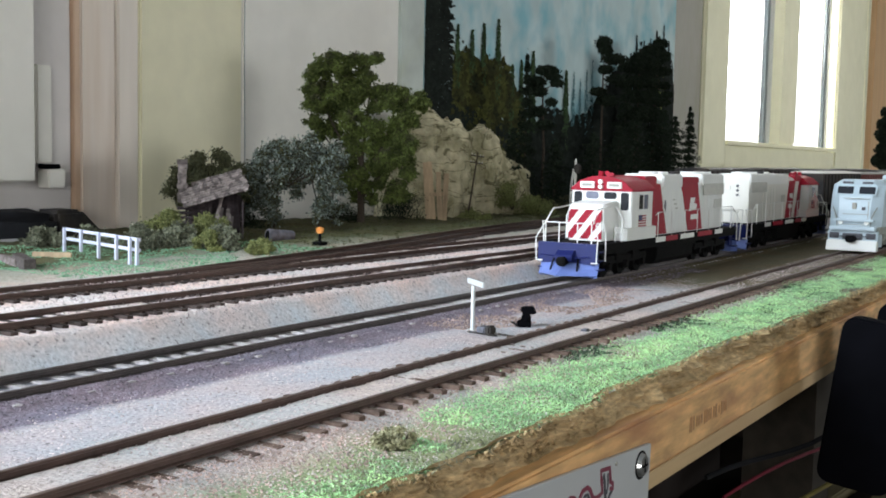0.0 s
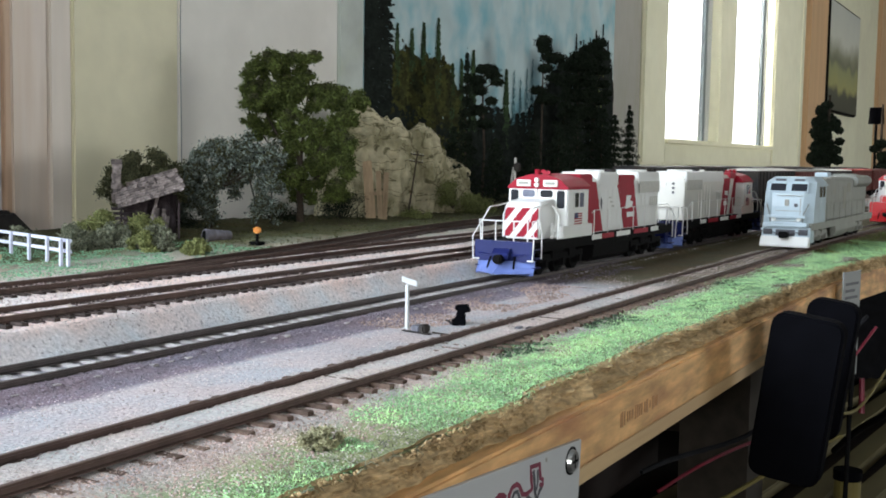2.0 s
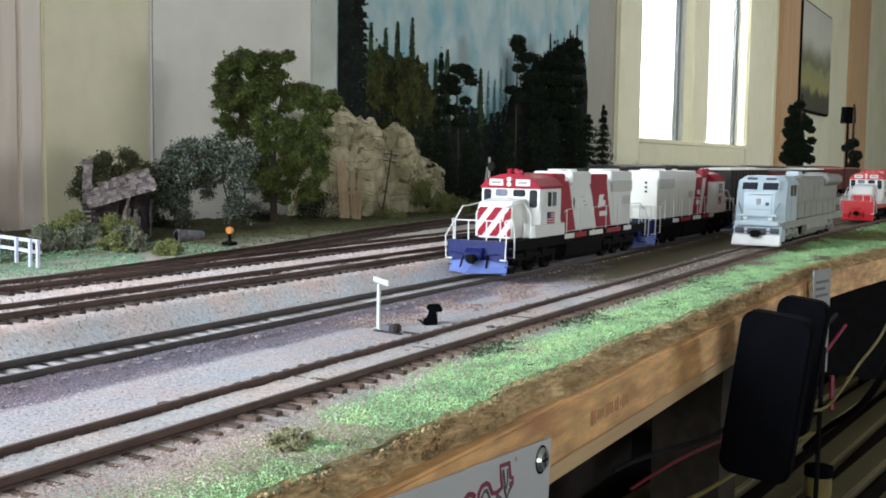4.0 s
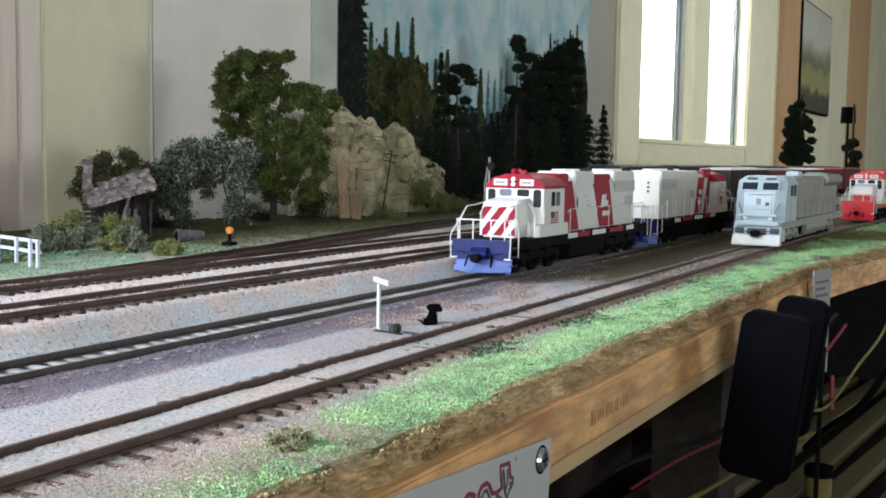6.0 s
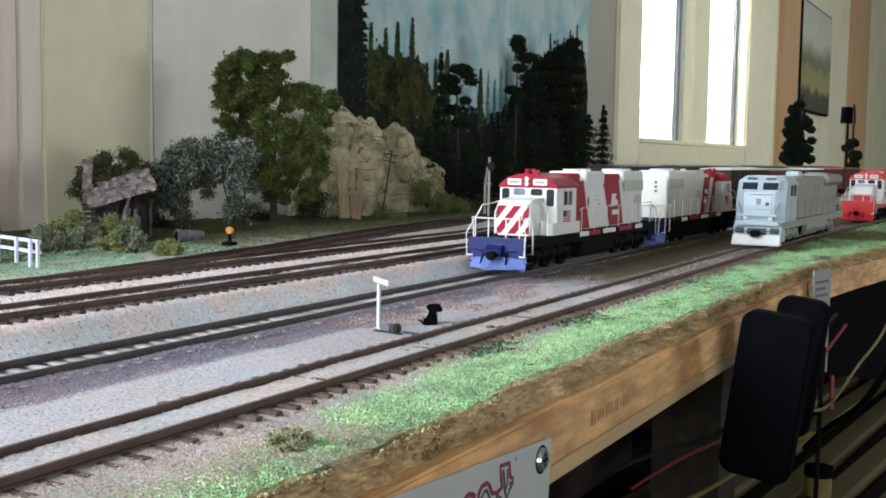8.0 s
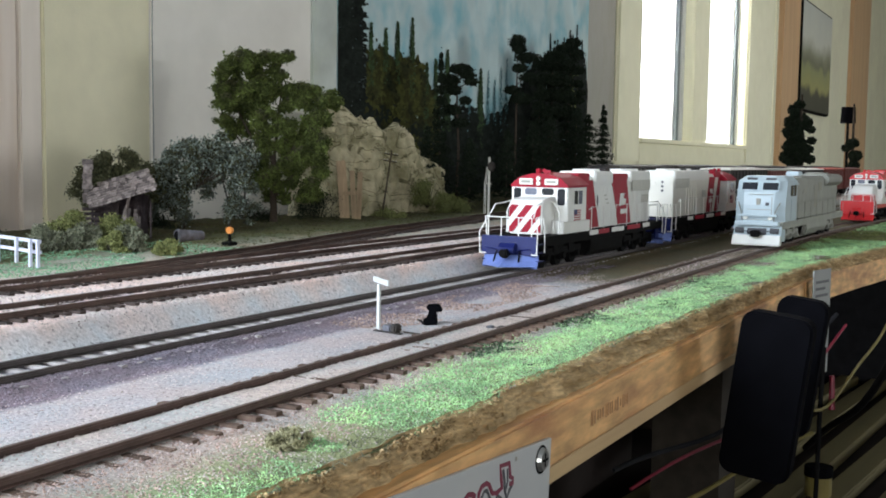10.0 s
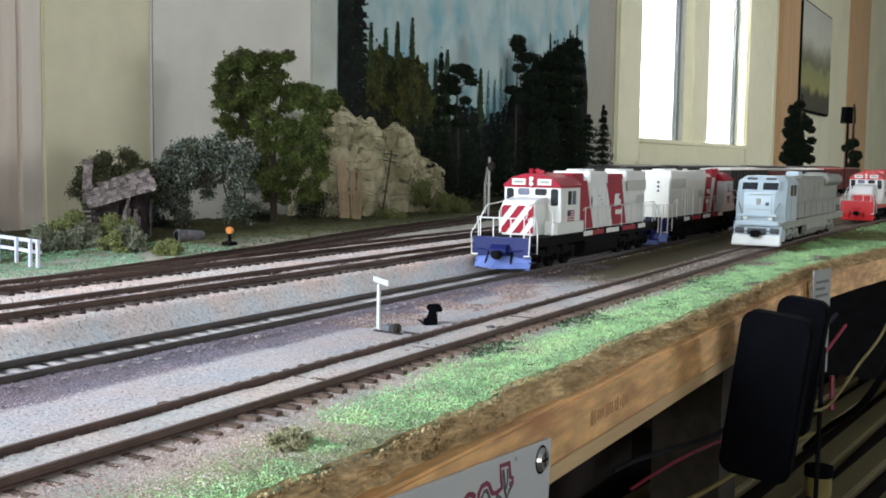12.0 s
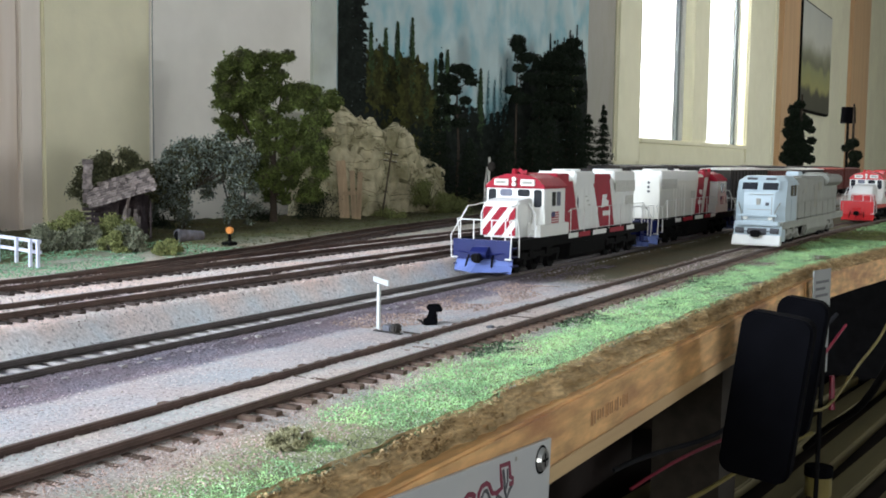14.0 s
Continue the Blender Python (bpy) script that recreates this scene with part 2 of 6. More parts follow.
def prism(pts, axis, a, b, bevel=0.0, bm=None):
    """A polygon pulled along an axis from a to b; pts are in the two other axes, in order."""
    bm = bm or bmesh.new()
    i, j = [k for k in range(3) if k != axis]

    def at(q, h):
        c = [0, 0, 0]
        c[i], c[j], c[axis] = q[0], q[1], h
        return bm.verts.new(c)
    lo, hi = [at(q, a) for q in pts], [at(q, b) for q in pts]
    n = len(pts)
    fs = [bm.faces.new(lo), bm.faces.new(hi[::-1])] + [bm.faces.new((lo[k], hi[k], hi[(k + 1) % n], lo[(k + 1) % n])) for k in range(n)]
    bmesh.ops.recalc_face_normals(bm, faces=fs)
    if bevel:
        bmesh.ops.bevel(bm, geom=list({e for f in fs for e in f.edges}), offset=bevel, segments=2, affect="EDGES")
    return bm


def rod(p, q, r, n=8, r2=None, bm=None):
    bm = bm or bmesh.new()
    p, q = Vector(p), Vector(q)
    r2 = r if r2 is None else r2
    m = (q - p).to_track_quat("Z", "Y").to_matrix()
    a = [bm.verts.new(p + m @ Vector((r * math.cos(k * 2 * math.pi / n), r * math.sin(k * 2 * math.pi / n), 0))) for k in range(n)]
    b = [bm.verts.new(q + m @ Vector((r2 * math.cos(k * 2 * math.pi / n), r2 * math.sin(k * 2 * math.pi / n), 0))) for k in range(n)]
    bm.faces.new(a[::-1]), bm.faces.new(b)
    for k in range(n):
        bm.faces.new((a[k], a[(k + 1) % n], b[(k + 1) % n], b[k]))
    return bm


def tube(pts, r, n=6, r2=None, bm=None):
    """A bent tube in one skin through the points, tapering from r to r2."""
    bm = bm or bmesh.new()
    pts = [Vector(p) for p in pts]
    r2 = r if r2 is None else r2
    k = len(pts) - 1
    up = Vector((0.31, 0.17, 0.93))
    rings = []
    for i, p in enumerate(pts):
        d = (pts[min(k, i + 1)] - pts[max(0, i - 1)]).normalized()
        s = d.cross(up if abs(d.dot(up)) < 0.97 else Vector((0, 1, 0))).normalized()
        w = d.cross(s)
        q = r + (r2 - r) * i / k
        rings.append([bm.verts.new(p + (s * math.cos(j * 2 * math.pi / n) + w * math.sin(j * 2 * math.pi / n)) * q) for j in range(n)])
    for a, b in zip(rings, rings[1:]):
        for j in range(n):
            bm.faces.new((a[j], a[(j + 1) % n], b[(j + 1) % n], b[j]))
    bm.faces.new(rings[0][::-1]), bm.faces.new(rings[-1])
    return bm


CRUMB = (np.array([(1, 1, 1), (1, -1, -1), (-1, 1, -1), (-1, -1, 1)], float) * 0.7, np.array([(0, 1, 2), (0, 3, 1), (0, 2, 3), (1, 3, 2)]))
CHIP = (np.array([(1, 0, 0), (-1, 0, 0), (0, 0.8, 0), (0, -0.8, 0), (0, 0, 0.7), (0, 0, -0.7)], float),
        np.array([(0, 2, 4), (2, 1, 4), (1, 3, 4), (3, 0, 4), (2, 0, 5), (1, 2, 5), (3, 1, 5), (0, 3, 5)]))
FLAKE = (np.array([(1, 0, 0.1), (0, 0.6, -0.1), (-1, 0, 0.1), (0, -0.6, -0.1)], float), np.array([(0, 1, 2), (0, 2, 3)]))
BLADE = (np.array([(-0.055, 0, 0), (0.055, 0, 0), (0.02, 0.45, 1)], float), np.array([(0, 1, 2)]))


def scatter(points, sizes, shape, rng, upright=False, lean=0.4):
    """One mesh of many small pieces, each turned and stretched at random."""
    verts, faces = shape
    n = len(points)
    q = rng.normal(size=(n, 4))
    if upright:
        a = rng.uniform(0, 2 * np.pi, n)
        q = np.stack([np.cos(a / 2), rng.normal(0, lean / 2, n), rng.normal(0, lean / 2, n), np.sin(a / 2)], 1)
    q /= np.linalg.norm(q, axis=1)[:, None]
    w, x, y, z = q.T
    rot = np.stack([np.stack([1 - 2 * (y * y + z * z), 2 * (x * y - z * w), 2 * (x * z + y * w)], 1),
                    np.stack([2 * (x * y + z * w), 1 - 2 * (x * x + z * z), 2 * (y * z - x * w)], 1),
                    np.stack([2 * (x * z - y * w), 2 * (y * z + x * w), 1 - 2 * (x * x + y * y)], 1)], 1)
    v = verts[None] * rng.uniform(0.7, 1.3, (n, len(verts), 1))
    v = np.einsum("nij,nkj->nki", rot, v) * np.asarray(sizes)[:, None, None] + np.asarray(points)[:, None, :]
    f = faces[None] + (np.arange(n) * len(verts))[:, None, None]
    me = bpy.data.meshes.new("pieces")
    me.from_pydata(v.reshape(-1, 3).tolist(), [], f.reshape(-1, 3).tolist())
    return me


def scatter_part(name, points, sizes, shape, rng, m, parent=None, upright=False, lean=0.4, label=""):
    me = scatter(points, sizes, shape, rng, upright, lean)
    me.name = name
    me.materials.append(m)
    ob = new(name, me)
    ob.parent = parent
    return tagged(ob, label)
# ---- room ----
WALL_Y, WINDOW_Y = 0.60, 0.75
# unseen ceiling and south wall, kept grey to hold bounced light down
DULL = material("dull_grey_paint", (0.40, 0.41, 0.42), 0.85, vary=0.06, size=0.05, stain=(0.33, 0.33, 0.33), stain_size=0.3)


def slab(name, lo, hi, m, label="", category="", kind="structure", bevel=0.0):
    return tagged(part(name, box(lo, hi, bevel), m, None, label, u=1.0), label, category, "", kind)


slab("floor", (-2.6, -3.0, -1.05), (7.2, 1.2, -1.0), CARPET)
slab("ceiling", (-2.6, -3.0, 1.35), (7.2, 1.2, 1.4), DULL)
# unseen walls, with gaps left for the added fill lamps
slab("wall_south_1", (-2.6, -3.05, -1.0), (2.75, -3.0, 1.35), DULL)
slab("wall_south_2", (2.75, -3.05, -1.0), (4.45, -3.0, -0.05), DULL)
slab("wall_south_3", (2.75, -3.05, 0.95), (4.45, -3.0, 1.35), DULL)
slab("wall_south_4", (4.45, -3.05, -1.0), (7.2, -3.0, 1.35), DULL)
slab("wall_east", (7.2, -3.0, -1.0), (7.25, 1.2, 1.35), PLASTER)
slab("wall_west_1", (-2.65, -3.0, -1.0), (-2.6, -2.4, 1.35), PLASTER)
slab("wall_west_2", (-2.65, -2.4, -1.0), (-2.6, -1.2, 0.03), PLASTER)
slab("wall_west_3", (-2.65, -2.4, 0.70), (-2.6, -1.2, 1.35), PLASTER)
slab("wall_west_4", (-2.65, -1.2, -1.0), (-2.6, 1.2, 1.35), PLASTER)
# the wall with the near window, out of view beside the camera
slab("wall_north_1", (-2.6, 0.75, -1.0), (-1.30, 0.87, 1.35), PLASTER)
slab("wall_north_2", (-1.30, 0.75, -1.0), (-0.14, 0.87, 0.06), PLASTER)
slab("wall_north_3", (-1.30, 0.75, 1.12), (-0.14, 0.87, 1.35), PLASTER)
slab("wall_north_4", (-0.14, 0.75, -1.0), (0.40, 0.87, 1.35), PLASTER)
# the wall with the window in view: openings are cut between these
slab("wall_north_5", (0.40, 0.90, -1.0), (1.20, 1.0, 1.35), BOARD_B)
slab("wall_north_6", (1.20, WINDOW_Y, -1.0), (2.24, WINDOW_Y + 0.03, 1.35), PLASTER)
slab("wall_north_7", (2.24, WINDOW_Y, -1.0), (3.25, WINDOW_Y + 0.03, 0.095), PLASTER)
slab("wall_north_8", (2.24, WINDOW_Y, 1.20), (3.25, WINDOW_Y + 0.03, 1.35), PLASTER)
slab("wall_north_9", (3.25, WINDOW_Y, -1.0), (7.2, WINDOW_Y + 0.03, 1.35), PLASTER)
slab("backdrop_outside", (1.0, 2.6, -1.0), (22.0, 2.62, 6.0), material("overcast_glow", (0.9, 0.9, 0.9), 0.9, vary=0.02))
bk = bpy.data.materials["overcast_glow"].node_tree.nodes["Principled BSDF"]
bk.inputs["Emission Color"].default_value, bk.inputs["Emission Strength"].default_value = (1.0, 1.0, 0.98, 1), 3.2


def tall_window():
    """Casement pair in the far part of the north wall: casing, sill, mullion, sashes and panes."""
    w = thing("window_1", pose(0, WINDOW_Y, 0), "bright tall window with two panes in cream casing", "window", kind="structure")
    y0, y1 = -0.012, -0.0005
    for a, b in ((2.108, 2.257), (3.226, 3.40)):
        part("casing", box((a, y0, 0.052), (b, y1, 1.30), 0.006), CASING, w, u=1)
    part("casing", box((3.403, y0 + 0.008, 0.052), (3.605, y1, 1.30), 0.006), CASING, w, u=1)
    part("apron", box((2.259, y0 + 0.003, 0.052), (3.224, y1, 0.098), 0.004), CASING, w, u=1)
    part("sill", box((2.259, y0 - 0.004, 0.099), (3.224, 0.032, 0.108), 0.001), CASING, w, u=1)
    part("mullion", box((2.659, y0 + 0.002, 0.109), (2.80, 0.03, 1.18), 0.003), CASING, w, u=1)
    for a, b in ((2.257, 2.657), (2.802, 3.224)):
        s = part("sash", box((b - 0.032, 0.012, 0.109), (b - 0.001, 0.028, 1.18), 0.002), SIGN_WHITE, w, u=1)
        part("sash_seal", box((b - 0.050, 0.014, 0.109), (b - 0.0325, 0.026, 1.18)), GREY_SEAL, w, u=1)
        part("pane", box((a + 0.001, 0.018, 0.109), (b - 0.0505, 0.020, 1.18)), PANE, s, u=1).visible_shadow = False


GREY_SEAL = material("grey_seal", (0.16, 0.19, 0.2), 0.6, vary=0.1)
PANE = bpy.data.materials.new("window_glass")
PANE.use_nodes = True
PANE.node_tree.nodes["Principled BSDF"].inputs["Transmission Weight"].default_value = 1
PANE.node_tree.nodes["Principled BSDF"].inputs["Roughness"].default_value = 0.02
tall_window()
slab("wooden_post", (3.67, WINDOW_Y - 0.016, -1.0), (4.03, WINDOW_Y + 0.015, 1.34), POST, "bare pine post against the cream wall", "post", "", 0.005)
slab("wooden_post", (5.16, WINDOW_Y - 0.016, -1.0), (5.72, WINDOW_Y + 0.015, 1.34), POST, "bare pine post against the cream wall", "post", "", 0.005)


# ---- boards behind the layout ----
def backboard(name, x0, x1, m, label, y=WALL_Y, top=0.75, thick=0.012, low=-0.06):
    return tagged(part(name, box((x0, y, low), (x1, y + thick, top), 0.0015), m, None, label, u=1), label, "panel")


backboard("backdrop_panel", 0.5404, 0.6440, BOARD_A, "olive cream backdrop panel behind the layout", low=0.004)
backboard("backdrop_panel", 0.6442, 0.8570, BOARD_B, "off-white backdrop panel behind the oak tree", low=0.004)
backboard("backdrop_panel", 0.8572, 0.8978, material("pale_blue_panel", (0.50, 0.54, 0.50), 0.7, vary=0.15, size=0.03, stain=(0.52, 0.56, 0.40), stain_size=0.05), "narrow pale blue-green backdrop panel", y=0.598)
wire = tagged(part("wall_cable", tube([(0.6445 + 0.0006 * math.sin(k), 0.598, 0.004 + k * 0.03) for k in range(25)], 0.0003, 6), GREY_SEAL, None, u=1), "thin grey cable along a panel joint", "cable")


def trim_post():
    t = thing("trim_post", pose(0, 0, 0), "moulded pinkish wood trim beside the backdrop panel", "trim", kind="structure")
    part("board", box((0.4875, 0.6045, -0.05), (0.4925, 0.63, 0.75), 0.0005), EDGE_TRIM, t, u=1)
    part("board", box((0.4927, 0.6040, -0.05), (0.522, 0.628, 0.75), 0.001), PINE, t, u=1)
    part("board", box((0.5222, 0.6015, -0.05), (0.5402, 0.628, 0.75), 0.0008), PALE_TRIM, t, u=1)


EDGE_TRIM = material("reddish_trim_edge", (0.62, 0.43, 0.30), 0.5, vary=0.1, size=0.01, stretch=(1, 1, 0.08))
LILAC = material("lilac_grey_wall", (0.70, 0.655, 0.635), 0.8, vary=0.04, size=0.03, stain=(0.54, 0.51, 0.49), stain_size=0.1)
PALE_TRIM = material("pale_trim", (0.76, 0.68, 0.60), 0.5, vary=0.06, size=0.01, stretch=(1, 1, 0.08))
trim_post()
backboard("backdrop_panel", 0.15, 0.4873, LILAC, "pale lilac grey wall panel behind the fence", y=0.607, low=-0.06)


def slanted_panel(x0, y0, x1, y1, m, label):
    b = prism([(x0, y0), (x1, y1), (x1 + 0.004, y1 + 0.012), (x0 + 0.004, y0 + 0.012)], 2, -0.06, 0.9)
    return tagged(part("backdrop_panel", b, m, None, label, u=1), label, "panel")


slanted_panel(1.562, 0.602, 2.104, 0.745, BOARD_C, "grey end panel between mural and window")


# ---- layout ground ----
EDGE_Y = 0.120


def near_track_y(x):
    return 0.169 - 0.075 * max(0.0, x - 0.8) ** 2


def edge_at(x):
    """The front rim of the scenery: straight, then bending out of the way of the curve."""
    q = min(x, 1.3)
    y = EDGE_Y - 0.105 * max(0.0, q - 0.68) - 0.22 * max(0.0, q - 0.9) ** 2 - 0.217 * max(0.0, x - 1.3)
    y += 0.0026 * step(0.2575, 0.2600, x) * step(0.47, 0.36, x)
    return y + 0.0024 * noise.noise((x * 21, 11, 0)) + 0.0022 * noise.noise((x * 60, 3, 0)) + 0.0014 * noise.noise((x * 170, 7, 0))


def step(a, b, v):
    k = min(1.0, max(0.0, (v - a) / (b - a)))
    return k * k * (3 - 2 * k)


def ground_z(x, y):
    ys = y + 0.0014 * noise.noise((x * 28, y * 20, 6)) * step(0.2555, 0.258, y) * step(0.268, 0.2655, y)
    z = -0.0034 + 0.0089 * step(0.2565, 0.2675, ys)
    z += 0.0006 * step(0.0165, 0.0125, abs(y - 0.242)) + 0.0010 * step(0.0185, 0.014, abs(y - 0.242)) * step(0.0085, 0.0095, abs(y - 0.242)) + 0.0012 * step(0.009, 0.0065, abs(y - near_track_y(x))) + 0.0007 * step(0.0185, 0.015, abs(y - near_track_y(x)))
    z += 0.0009 * step(0.009, 0.007, abs(y - 0.2845)) + 0.0009 * step(0.009, 0.007, abs(y - 0.3395)) + 0.0008 * step(0.262, 0.2685, y) * step(0.375, 0.36, y)
    z += (0.0008 * noise.noise((x * 40, y * 40, 0)) + 0.0004 * noise.noise((x * 160, y * 160, 4))) * (0.35 + step(0.37, 0.44, y) * 2.5)
    z += 0.0002 * noise.noise((x * 900, y * 900, 2))
    z += 0.02 * step(0.9, 1.5, x) * step(0.42, 0.58, y)
    return z


def ground_material():
    m = material("layout_ground", (0.5, 0.5, 0.5), 0.95, vary=0.2, size=0.0012, bump=0.0006, bump_size=0.0011)
    nt = m.node_tree
    b = nt.nodes["Principled BSDF"]
    old = b.inputs["Base Color"].links[0].from_socket
    co = nt.nodes.new("ShaderNodeTexCoord")
    se = nt.nodes.new("ShaderNodeSeparateXYZ")
    nt.links.new(co.outputs["Object"], se.inputs[0])
    nz = nt.nodes.new("ShaderNodeTexNoise")
    nz.inputs["Scale"].default_value, nz.inputs["Detail"].default_value = 45, 8
    nt.links.new(co.outputs["Object"], nz.inputs["Vector"])
    ma = nt.nodes.new("ShaderNodeMath")
    ma.operation = "MULTIPLY_ADD"
    ma.inputs[1].default_value, ma.inputs[2].default_value = 0.009, -0.0045
    nt.links.new(nz.outputs[0], ma.inputs[0])
    ad = nt.nodes.new("ShaderNodeMath")
    ad.operation = "ADD"
    nt.links.new(se.outputs[1], ad.inputs[0])
    nt.links.new(ma.outputs[0], ad.inputs[1])
    mr = nt.nodes.new("ShaderNodeMapRange")
    mr.inputs["From Min"].default_value, mr.inputs["From Max"].default_value = 0.1, 0.6
    nt.links.new(ad.outputs[0], mr.inputs[0])
    rp = nt.nodes.new("ShaderNodeValToRGB")
    stops = [(0.110, (0.24, 0.27, 0.12)), (0.141, (0.31, 0.35, 0.19)), (0.152, (0.51, 0.455, 0.42)), (0.186, (0.50, 0.475, 0.44)), (0.190, (0.49, 0.465, 0.465)),
             (0.212, (0.50, 0.475, 0.48)), (0.2155, (0.23, 0.20, 0.235)), (0.2335, (0.23, 0.20, 0.235)), (0.2355, (0.33, 0.31, 0.32)), (0.2485, (0.33, 0.31, 0.32)), (0.2505, (0.42, 0.395, 0.415)), (0.2555, (0.42, 0.395, 0.415)), (0.258, (0.76, 0.78, 0.79)), (0.2630, (0.80, 0.78, 0.78)),
             # the rear stops go dark for dark soil and the trees' shade
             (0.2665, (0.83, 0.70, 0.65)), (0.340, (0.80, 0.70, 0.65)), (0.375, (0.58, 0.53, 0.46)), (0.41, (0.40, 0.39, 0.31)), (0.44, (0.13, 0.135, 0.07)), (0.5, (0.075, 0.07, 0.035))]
    el = rp.color_ramp.elements
    for k, (y, c) in enumerate(stops):
        e = el[k] if k < 2 else el.new((y - 0.1) / 0.5)
        e.position, e.color = (y - 0.1) / 0.5, (*c, 1)
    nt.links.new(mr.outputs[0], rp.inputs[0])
    # the far yard is browner, and the engines' cast shadow is painted into it
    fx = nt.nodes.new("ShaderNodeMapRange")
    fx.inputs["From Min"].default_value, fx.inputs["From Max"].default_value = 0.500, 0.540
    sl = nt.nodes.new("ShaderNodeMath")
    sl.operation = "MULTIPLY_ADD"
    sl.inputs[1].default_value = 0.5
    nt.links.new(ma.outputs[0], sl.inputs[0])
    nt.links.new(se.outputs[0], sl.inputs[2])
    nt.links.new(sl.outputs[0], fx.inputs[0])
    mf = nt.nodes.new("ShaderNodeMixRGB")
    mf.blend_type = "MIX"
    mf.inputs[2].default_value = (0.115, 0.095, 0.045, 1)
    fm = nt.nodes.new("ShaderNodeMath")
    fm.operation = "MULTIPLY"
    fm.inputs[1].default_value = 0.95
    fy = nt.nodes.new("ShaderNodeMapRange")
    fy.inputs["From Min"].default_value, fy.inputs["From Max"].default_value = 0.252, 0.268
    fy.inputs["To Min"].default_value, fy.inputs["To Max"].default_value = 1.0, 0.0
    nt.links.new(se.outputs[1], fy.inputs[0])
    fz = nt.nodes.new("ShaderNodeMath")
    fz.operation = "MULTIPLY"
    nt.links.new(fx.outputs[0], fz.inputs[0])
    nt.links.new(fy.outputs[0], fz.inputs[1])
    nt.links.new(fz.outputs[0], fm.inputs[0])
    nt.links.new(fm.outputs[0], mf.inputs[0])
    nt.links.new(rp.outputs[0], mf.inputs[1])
    mx = nt.nodes.new("ShaderNodeMixRGB")
    mx.blend_type = "MULTIPLY"
    mx.inputs[0].default_value = 1
    nt.links.new(mf.outputs[0], mx.inputs[1])
    sc = nt.nodes.new("ShaderNodeMixRGB")
    sc.blend_type = "MULTIPLY"
    sc.inputs[0].default_value = 1
    sc.inputs[2].default_value = (2, 2, 2, 1)
    nt.links.new(old, sc.inputs[1])
    nt.links.new(sc.outputs[0], mx.inputs[2])
    # pink and blue drifts, and dark specks
    for scale, lo, hi, ca, cb in ((38, 0.40, 0.62, (1.06, 0.97, 0.95), (0.94, 1.0, 1.05)), (9, 0.38, 0.64, (0.90, 0.90, 0.90), (1.06, 1.05, 1.04)), (650, 0.30, 0.40, (0.45, 0.43, 0.44), (1, 1, 1))):
        dn, dr, dm = nt.nodes.new("ShaderNodeTexNoise"), nt.nodes.new("ShaderNodeValToRGB"), nt.nodes.new("ShaderNodeMixRGB")
        dn.inputs["Scale"].default_value, dn.inputs["Detail"].default_value = scale, 4
        nt.links.new(co.outputs["Object"], dn.inputs["Vector"])
        nt.links.new(dn.outputs[0], dr.inputs[0])
        dr.color_ramp.elements[0].position, dr.color_ramp.elements[0].color = lo, (*ca, 1)
        dr.color_ramp.elements[1].position, dr.color_ramp.elements[1].color = hi, (*cb, 1)
        dm.blend_type = "MULTIPLY"
        dm.inputs[0].default_value = 1
        nt.links.new(mx.outputs[0], dm.inputs[1])
        nt.links.new(dr.outputs[0], dm.inputs[2])
        mx = dm
    nt.links.new(mx.outputs[0], b.inputs["Base Color"])
    return m


def ground():
    xs = np.concatenate([np.arange(-0.6, 0.1, 0.02), np.arange(0.1, 0.75, 0.0022), np.arange(0.75, 1.3, 0.005), np.arange(1.3, 3.2, 0.03)])
    ks = np.concatenate([np.linspace(0, 0.32, 96), np.linspace(0.33, 1, 90)])
    v, f = [], []
    ny = len(ks)
    for x in xs:
        e = edge_at(x)
        far = 0.64 if x < 1.55 else 0.75
        for k in ks:
            y = e + (far - e) * k
            v.append((x, y, ground_z(x, y)))
    for i in range(len(xs) - 1):
        for j in range(ny - 1):
            a = i * ny + j
            f.append((a, a + ny, a + ny + 1, a + 1))
    me = bpy.data.meshes.new("ground")
    me.from_pydata(v, [], f)
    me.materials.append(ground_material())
    for p in me.polygons:
        p.use_smooth = True
    tagged(new("ground", me), "fine grey and pink gravel yard of a model railway", "ground", kind="structure")


ground()


def crust():
    """The torn front rim of the scenery over the wooden fascia, in ragged layers."""
    v, f = [], []
    xs = np.arange(0.05, 1.3, 0.002)
    n = 7
    for x in xs:
        e = edge_at(x)
        for k in range(n):
            z = -0.0026 - 0.0082 * k / (n - 1)
            j = noise.noise((x * 110, k * 1.7, 9)) * 0.0034 + noise.noise((x * 420, k * 2.9, 5)) * 0.0014
            back = 0.0026 * step(0.2575, 0.2600, x) * step(0.47, 0.36, x)
            v.append((x, e + 0.0006 - (0.0020 + back) * k / (n - 1) + (j if 0 < k < n - 1 else 0), z))
    for i in range(len(xs) - 1):
        for j in range(n - 1):
            a = i * n + j
            f.append((a, a + 1, a + n + 1, a + n))
    me = bpy.data.meshes.new("scenery_edge")
    me.from_pydata(v, [], f)
    me.materials.append(SOIL)
    tagged(new("scenery_edge", me), "torn brown edge of the plaster scenery", "scenery edge", kind="structure")


crust()


